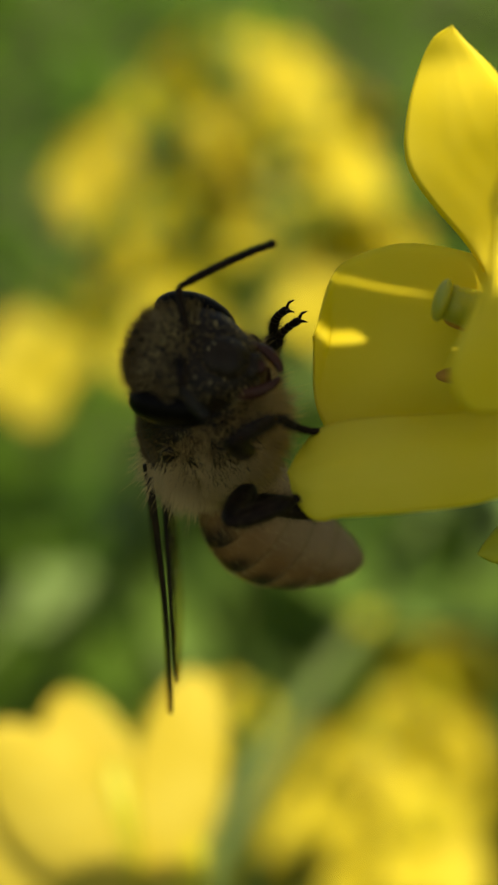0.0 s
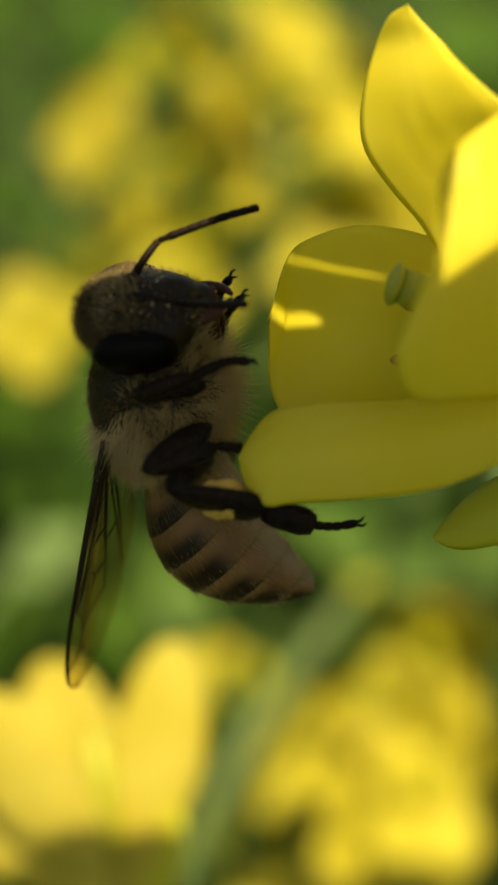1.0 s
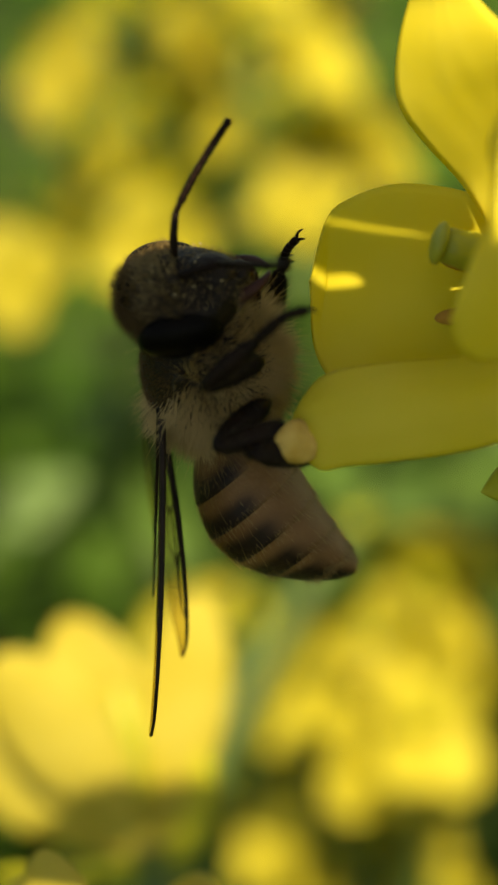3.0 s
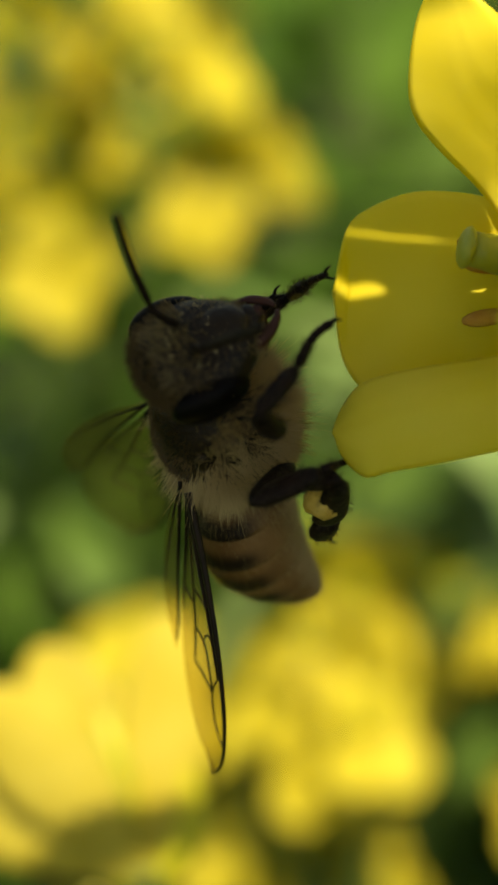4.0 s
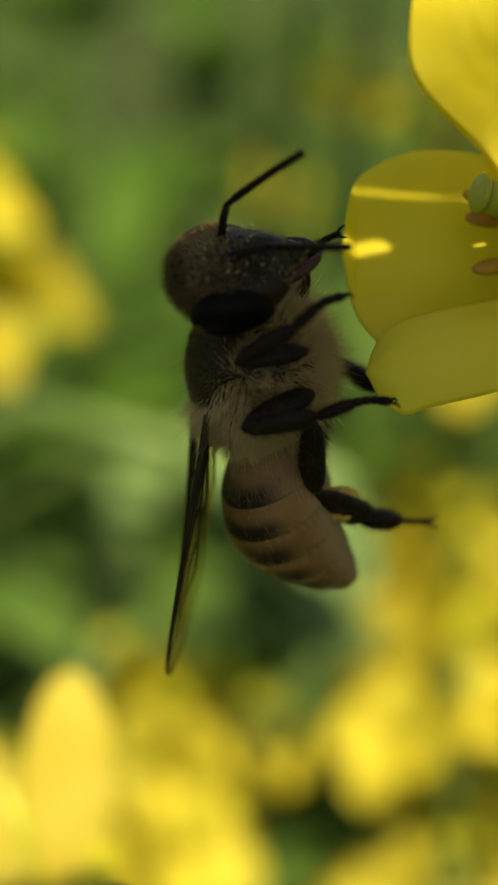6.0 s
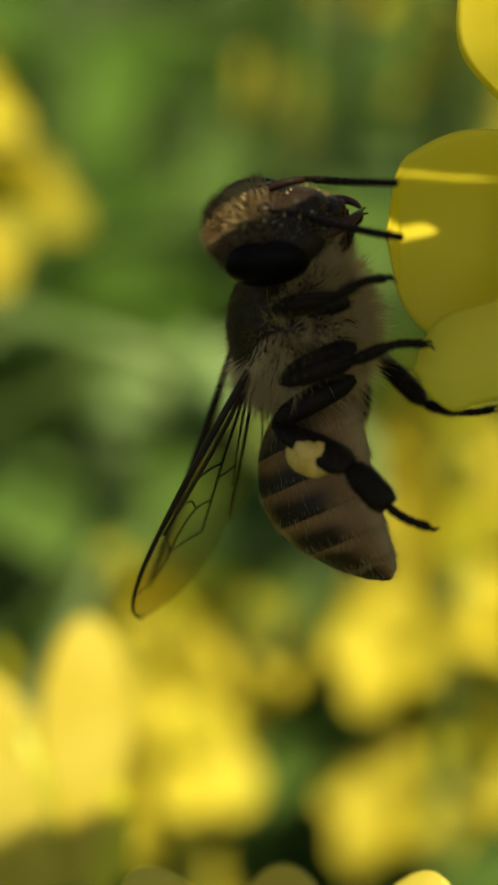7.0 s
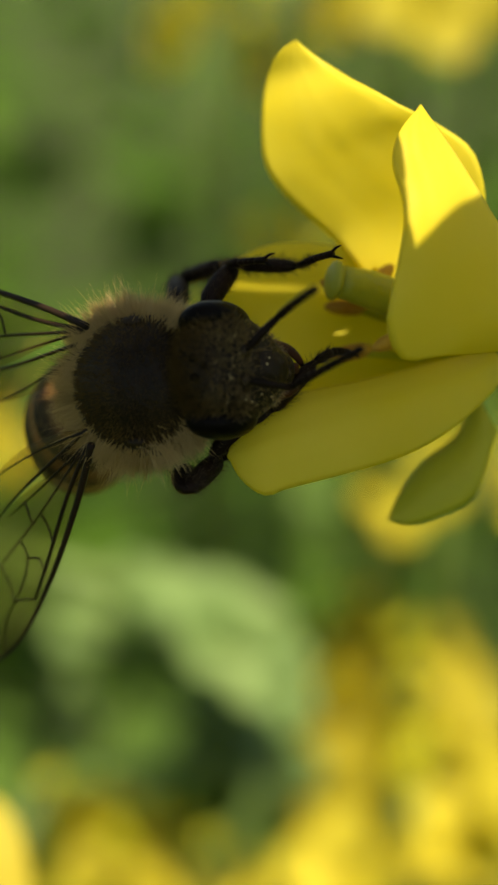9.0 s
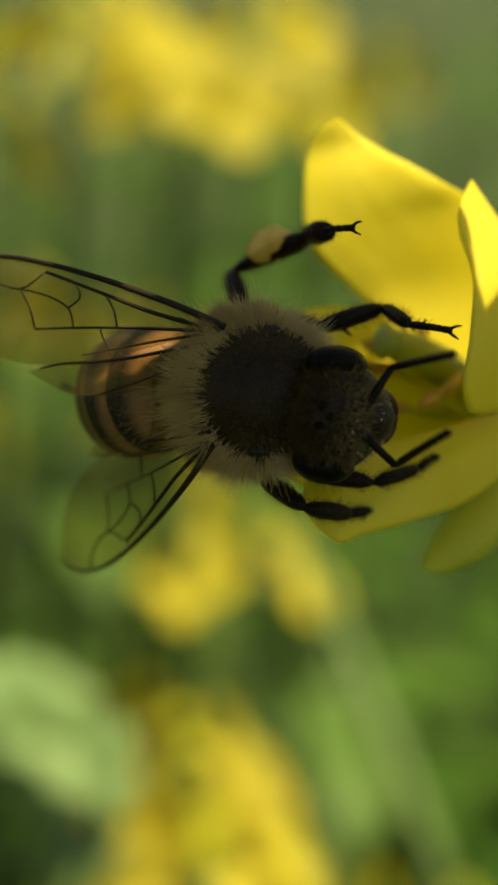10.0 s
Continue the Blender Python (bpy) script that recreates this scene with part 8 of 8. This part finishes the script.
    walk(bee_parts['lm_tarsus'], [
        (0, pose(-0.000004, 0.002500, -0.001900, -0.0, 12.1, -4.1)),
        (0.25, pose(-0.000004, 0.002497, -0.001899, -0.0, 12.1, -4.1)),
        (0.5, pose(-0.000004, 0.002500, -0.001900, -0.0, 12.1, -4.1)),
        (0.75, pose(-0.000004, 0.002497, -0.001899, -0.0, 12.1, -4.1)),
        (1, pose(-0.000004, 0.002500, -0.001900, -0.0, 12.1, -4.1)),
        (1.25, pose(-0.000004, 0.002497, -0.001899, -0.0, 12.1, -4.1)),
        (1.5, pose(-0.000004, 0.002500, -0.001900, -0.0, 12.1, -4.1)),
        (1.75, pose(-0.000004, 0.002497, -0.001899, -0.0, 12.1, -4.1)),
        (2, pose(-0.000004, 0.002500, -0.001900, -0.0, 12.1, -4.1)),
        (2.25, pose(-0.000004, 0.002497, -0.001899, -0.0, 12.1, -4.1)),
        (2.5, pose(-0.000004, 0.002500, -0.001900, -0.0, 12.1, -4.1)),
        (2.75, pose(-0.000004, 0.002497, -0.001899, -0.0, 12.1, -4.1)),
        (3, pose(-0.000004, 0.002497, -0.001899, -0.0, 12.1, -4.1)),
        (3.25, pose(-0.000004, 0.002497, -0.001899, -0.0, 12.1, -4.1)),
        (3.5, pose(-0.000004, 0.002497, -0.001899, -0.0, 12.1, -4.1)),
        (3.75, pose(-0.000004, 0.002497, -0.001899, -0.0, 12.1, -4.1)),
        (4, pose(-0.000004, 0.002500, -0.001900, -0.0, 12.1, -4.1)),
        (4.25, pose(0.000091, 0.000514, -0.003333, -0.7, 8.6, -26.3)),
        (4.5, pose(0.000121, -0.000422, -0.004577, 0.0, 5.1, -48.3)),
        (4.75, pose(-0.000606, -0.000796, -0.004083, -0.1, 0.9, -52.4)),
        (5, pose(-0.001440, -0.000798, -0.003522, 0.0, -3.2, -56.4)),
        (5.25, pose(-0.001390, 0.000402, -0.003700, 0.4, 6.4, -60.5)),
        (5.5, pose(-0.000344, 0.001744, -0.003870, 0.0, 16.0, -64.7)),
        (5.75, pose(-0.001072, 0.001432, -0.003902, 4.0, 24.2, -72.1)),
        (6, pose(-0.001728, 0.001152, -0.003930, 7.1, 32.8, -79.4)),
        (6.25, pose(-0.002279, 0.000919, -0.003953, 9.0, 41.7, -87.1)),
        (6.5, pose(-0.002699, 0.000743, -0.003970, 9.4, 50.8, -95.6)),
        (6.75, pose(-0.002967, 0.000634, -0.003981, 7.3, 59.7, -106.1)),
        (7, pose(-0.003071, 0.000594, -0.003984, 0.0, 68.2, -121.5)),
        (7.25, pose(-0.002954, 0.000652, -0.004088, 3.7, 52.8, -101.9)),
        (7.5, pose(-0.002818, 0.000726, -0.004170, 0.0, 37.5, -88.2)),
        (7.7, pose(-0.000004, 0.002500, -0.001900, -0.0, 12.1, -4.1)),
        (8, pose(-0.000004, 0.002500, -0.001900, -0.0, 12.1, -4.1)),
        (8.25, pose(-0.000004, 0.002497, -0.001899, -0.0, 12.1, -4.1)),
        (8.5, pose(-0.000004, 0.002500, -0.001900, -0.0, 12.1, -4.1)),
        (8.75, pose(0.000256, 0.003177, -0.002375, 0.0, -4.6, -4.1)),
        (9, pose(0.000871, 0.003661, -0.002769, 0.0, -21.3, -4.0)),
        (9.25, pose(0.000256, 0.003177, -0.002375, 0.0, -4.6, -4.1)),
        (9.5, pose(-0.000004, 0.002500, -0.001900, -0.0, 12.1, -4.1)),
        (9.75, pose(-0.000004, 0.002497, -0.001899, -0.0, 12.1, -4.1)),
        (10, pose(-0.000004, 0.002500, -0.001900, -0.0, 12.1, -4.1)),
    ])
    walk(bee_parts['lh_femur'], [
        (0, pose(-0.000900, 0.002200, -0.001400, 0.0, 20.8, -171.3)),
        (0.25, pose(-0.000900, 0.002200, -0.001400, 0.0, 20.8, -171.3)),
        (0.5, pose(-0.000900, 0.002200, -0.001400, 0.0, 20.8, -171.3)),
        (0.75, pose(-0.000900, 0.002200, -0.001400, 0.0, 20.8, -171.3)),
        (1, pose(-0.000900, 0.002200, -0.001400, 0.0, 20.8, -171.3)),
        (1.25, pose(-0.000900, 0.002200, -0.001400, 0.0, 20.8, -171.3)),
        (1.5, pose(-0.000900, 0.002200, -0.001400, 0.0, 20.8, -171.3)),
        (1.75, pose(-0.000900, 0.002200, -0.001400, 0.0, 20.8, -171.3)),
        (2, pose(-0.000900, 0.002200, -0.001400, 0.0, 20.8, -171.3)),
        (2.25, pose(-0.000900, 0.002200, -0.001400, 0.0, 20.8, -171.3)),
        (2.5, pose(-0.000900, 0.002200, -0.001400, 0.0, 20.8, -171.3)),
        (2.75, pose(-0.000900, 0.002200, -0.001400, 0.0, 20.8, -171.3)),
        (3, pose(-0.000900, 0.002200, -0.001400, 0.0, 20.8, -171.3)),
        (3.25, pose(-0.000900, 0.002200, -0.001400, 0.0, 20.8, -171.3)),
        (3.5, pose(-0.000900, 0.002200, -0.001400, 0.0, 20.8, -171.3)),
        (3.75, pose(-0.000900, 0.002200, -0.001400, 0.0, 20.8, -171.3)),
        (4, pose(-0.000900, 0.002200, -0.001400, 0.0, 20.8, -171.3)),
        (4.25, pose(-0.000900, 0.002200, -0.001400, 0.0, 20.8, -171.3)),
        (4.5, pose(-0.000900, 0.002200, -0.001400, 0.0, 20.8, -171.3)),
        (4.75, pose(-0.000900, 0.002200, -0.001400, 0.0, 20.8, -171.3)),
        (5, pose(-0.000900, 0.002200, -0.001400, 0.0, 20.8, -171.3)),
        (5.25, pose(-0.000900, 0.002200, -0.001400, 0.0, 20.8, -171.3)),
        (5.5, pose(-0.000900, 0.002200, -0.001400, 0.0, 20.8, -171.3)),
        (5.75, pose(-0.000900, 0.002200, -0.001400, 0.0, 20.8, -171.3)),
        (6, pose(-0.000900, 0.002200, -0.001400, 0.0, 20.8, -171.3)),
        (6.25, pose(-0.000900, 0.002200, -0.001400, 0.0, 20.8, -171.3)),
        (6.5, pose(-0.000900, 0.002200, -0.001400, 0.0, 20.8, -171.3)),
        (6.75, pose(-0.000900, 0.002200, -0.001400, 0.0, 20.8, -171.3)),
        (7, pose(-0.000900, 0.002200, -0.001400, 0.0, 20.8, -171.3)),
        (7.25, pose(-0.000900, 0.002200, -0.001400, 0.0, 20.8, -171.3)),
        (7.5, pose(-0.000900, 0.002200, -0.001400, 0.0, 20.8, -171.3)),
        (7.7, pose(-0.000900, 0.002200, -0.001400, 0.0, 20.8, -171.3)),
        (8, pose(-0.000900, 0.002200, -0.001400, -0.0, 40.5, -142.4)),
        (8.25, pose(-0.000900, 0.002200, -0.001400, 0.0, 40.5, -142.4)),
        (8.5, pose(-0.000900, 0.002200, -0.001400, -0.0, 40.5, -142.4)),
        (8.75, pose(-0.000900, 0.002200, -0.001400, 0.0, 40.5, -142.4)),
        (9, pose(-0.000900, 0.002200, -0.001400, -0.0, 40.5, -142.4)),
        (9.25, pose(-0.000900, 0.002200, -0.001400, 5.3, 45.9, 153.8)),
        (9.5, pose(-0.000900, 0.002200, -0.001400, 0.0, 51.6, 82.4)),
        (9.75, pose(-0.000900, 0.002200, -0.001400, 1.8, 44.9, 105.7)),
        (10, pose(-0.000900, 0.002200, -0.001400, -0.0, 38.3, 126.4)),
    ])
    walk(bee_parts['lh_tibia'], [
        (0, pose(-0.003394, 0.001816, -0.002359, 0.0, -38.2, 171.3)),
        (0.25, pose(-0.003395, 0.001818, -0.002359, 0.0, -38.2, 171.3)),
        (0.5, pose(-0.003394, 0.001816, -0.002359, 0.0, -38.2, 171.3)),
        (0.75, pose(-0.003395, 0.001818, -0.002359, 0.0, -38.2, 171.3)),
        (1, pose(-0.003394, 0.001816, -0.002359, 0.0, -38.2, 171.3)),
        (1.25, pose(-0.003395, 0.001818, -0.002359, 0.0, -38.2, 171.3)),
        (1.5, pose(-0.003394, 0.001816, -0.002359, 0.0, -38.2, 171.3)),
        (1.75, pose(-0.003395, 0.001818, -0.002359, 0.0, -38.2, 171.3)),
        (2, pose(-0.003394, 0.001816, -0.002359, 0.0, -38.2, 171.3)),
        (2.25, pose(-0.003395, 0.001818, -0.002359, 0.0, -38.2, 171.3)),
        (2.5, pose(-0.003394, 0.001816, -0.002359, 0.0, -38.2, 171.3)),
        (2.75, pose(-0.003395, 0.001818, -0.002359, 0.0, -38.2, 171.3)),
        (3, pose(-0.003395, 0.001818, -0.002359, 0.0, -38.2, 171.3)),
        (3.25, pose(-0.003395, 0.001818, -0.002359, 0.0, -38.2, 171.3)),
        (3.5, pose(-0.003395, 0.001818, -0.002359, 0.0, -38.2, 171.3)),
        (3.75, pose(-0.003395, 0.001818, -0.002359, 0.0, -38.2, 171.3)),
        (4, pose(-0.003394, 0.001816, -0.002359, 0.0, -38.2, 171.3)),
        (4.25, pose(-0.003395, 0.001818, -0.002359, 0.0, -38.2, 171.3)),
        (4.5, pose(-0.003394, 0.001816, -0.002359, 0.0, -38.2, 171.3)),
        (4.75, pose(-0.003395, 0.001818, -0.002359, 0.0, -38.2, 171.3)),
        (5, pose(-0.003394, 0.001816, -0.002359, 0.0, -38.2, 171.3)),
        (5.25, pose(-0.003395, 0.001818, -0.002359, 0.0, -38.2, 171.3)),
        (5.5, pose(-0.003394, 0.001816, -0.002359, 0.0, -38.2, 171.3)),
        (5.75, pose(-0.003395, 0.001818, -0.002359, 0.0, -38.2, 171.3)),
        (6, pose(-0.003395, 0.001818, -0.002359, 0.0, -38.2, 171.3)),
        (6.25, pose(-0.003395, 0.001818, -0.002359, 0.0, -38.2, 171.3)),
        (6.5, pose(-0.003395, 0.001818, -0.002359, 0.0, -38.2, 171.3)),
        (6.75, pose(-0.003395, 0.001818, -0.002359, 0.0, -38.2, 171.3)),
        (7, pose(-0.003394, 0.001816, -0.002359, 0.0, -38.2, 171.3)),
        (7.25, pose(-0.003395, 0.001818, -0.002359, 0.0, -38.2, 171.3)),
        (7.5, pose(-0.003394, 0.001816, -0.002359, 0.0, -38.2, 171.3)),
        (7.7, pose(-0.003394, 0.001816, -0.002359, 0.0, -38.2, 171.3)),
        (8, pose(-0.002528, 0.000948, -0.003153, 0.0, 16.9, 178.0)),
        (8.25, pose(-0.002527, 0.000947, -0.003154, -0.0, 16.9, 178.0)),
        (8.5, pose(-0.002528, 0.000948, -0.003153, 0.0, 16.9, 178.0)),
        (8.75, pose(-0.002527, 0.000947, -0.003154, -0.0, 16.9, 178.0)),
        (9, pose(-0.002528, 0.000948, -0.003153, 0.0, 16.9, 178.0)),
        (9.25, pose(-0.002586, 0.003028, -0.003340, 23.6, -11.0, -109.6)),
        (9.5, pose(-0.000679, 0.003863, -0.003515, 0.0, -40.8, -27.7)),
        (9.75, pose(-0.001417, 0.004040, -0.003307, -4.3, -24.3, 0.8)),
        (10, pose(-0.002157, 0.003906, -0.003073, 0.0, -8.0, 25.7)),
    ])
    walk(bee_parts['lh_tarsus'], [
        (0, pose(-0.005648, 0.002160, -0.000566, -0.0, 18.7, -154.1)),
        (0.25, pose(-0.005648, 0.002163, -0.000565, -0.0, 18.7, -154.1)),
        (0.5, pose(-0.005648, 0.002160, -0.000566, -0.0, 18.7, -154.1)),
        (0.75, pose(-0.005648, 0.002163, -0.000565, -0.0, 18.7, -154.1)),
        (1, pose(-0.005648, 0.002160, -0.000566, -0.0, 18.7, -154.1)),
        (1.25, pose(-0.005648, 0.002163, -0.000565, -0.0, 18.7, -154.1)),
        (1.5, pose(-0.005648, 0.002160, -0.000566, -0.0, 18.7, -154.1)),
        (1.75, pose(-0.005648, 0.002163, -0.000565, -0.0, 18.7, -154.1)),
        (2, pose(-0.005648, 0.002160, -0.000566, -0.0, 18.7, -154.1)),
        (2.25, pose(-0.005648, 0.002163, -0.000565, -0.0, 18.7, -154.1)),
        (2.5, pose(-0.005648, 0.002160, -0.000566, -0.0, 18.7, -154.1)),
        (2.75, pose(-0.005648, 0.002163, -0.000565, -0.0, 18.7, -154.1)),
        (3, pose(-0.005648, 0.002163, -0.000565, -0.0, 18.7, -154.1)),
        (3.25, pose(-0.005648, 0.002163, -0.000565, -0.0, 18.7, -154.1)),
        (3.5, pose(-0.005648, 0.002163, -0.000565, -0.0, 18.7, -154.1)),
        (3.75, pose(-0.005648, 0.002163, -0.000565, -0.0, 18.7, -154.1)),
        (4, pose(-0.005648, 0.002160, -0.000566, -0.0, 18.7, -154.1)),
        (4.25, pose(-0.005648, 0.002163, -0.000565, -0.0, 18.7, -154.1)),
        (4.5, pose(-0.005648, 0.002160, -0.000566, -0.0, 18.7, -154.1)),
        (4.75, pose(-0.005648, 0.002163, -0.000565, -0.0, 18.7, -154.1)),
        (5, pose(-0.005648, 0.002160, -0.000566, -0.0, 18.7, -154.1)),
        (5.25, pose(-0.005648, 0.002163, -0.000565, -0.0, 18.7, -154.1)),
        (5.5, pose(-0.005648, 0.002160, -0.000566, -0.0, 18.7, -154.1)),
        (5.75, pose(-0.005648, 0.002163, -0.000565, -0.0, 18.7, -154.1)),
        (6, pose(-0.005648, 0.002163, -0.000565, -0.0, 18.7, -154.1)),
        (6.25, pose(-0.005648, 0.002163, -0.000565, -0.0, 18.7, -154.1)),
        (6.5, pose(-0.005648, 0.002163, -0.000565, -0.0, 18.7, -154.1)),
        (6.75, pose(-0.005648, 0.002163, -0.000565, -0.0, 18.7, -154.1)),
        (7, pose(-0.005648, 0.002160, -0.000566, -0.0, 18.7, -154.1)),
        (7.25, pose(-0.005648, 0.002163, -0.000565, -0.0, 18.7, -154.1)),
        (7.5, pose(-0.005648, 0.002160, -0.000566, -0.0, 18.7, -154.1)),
        (7.7, pose(-0.005648, 0.002160, -0.000566, -0.0, 18.7, -154.1)),
        (8, pose(-0.005301, 0.001046, -0.003995, 0.0, -14.7, -160.6)),
        (8.25, pose(-0.005300, 0.001044, -0.003997, 0.0, -14.7, -160.6)),
        (8.5, pose(-0.005301, 0.001046, -0.003995, 0.0, -14.7, -160.6)),
        (8.75, pose(-0.005300, 0.001044, -0.003997, 0.0, -14.7, -160.6)),
        (9, pose(-0.005301, 0.001046, -0.003995, 0.0, -14.7, -160.6)),
        (9.25, pose(-0.003541, 0.000346, -0.002788, 13.8, -29.4, -91.8)),
        (9.5, pose(0.001265, 0.002841, -0.001622, 0.0, -45.5, -9.2)),
        (9.75, pose(0.001225, 0.004076, -0.002112, 0.4, -50.8, -4.7)),
        (10, pose(0.000430, 0.005153, -0.002667, -0.0, -56.2, 0.4)),
    ])


motions()
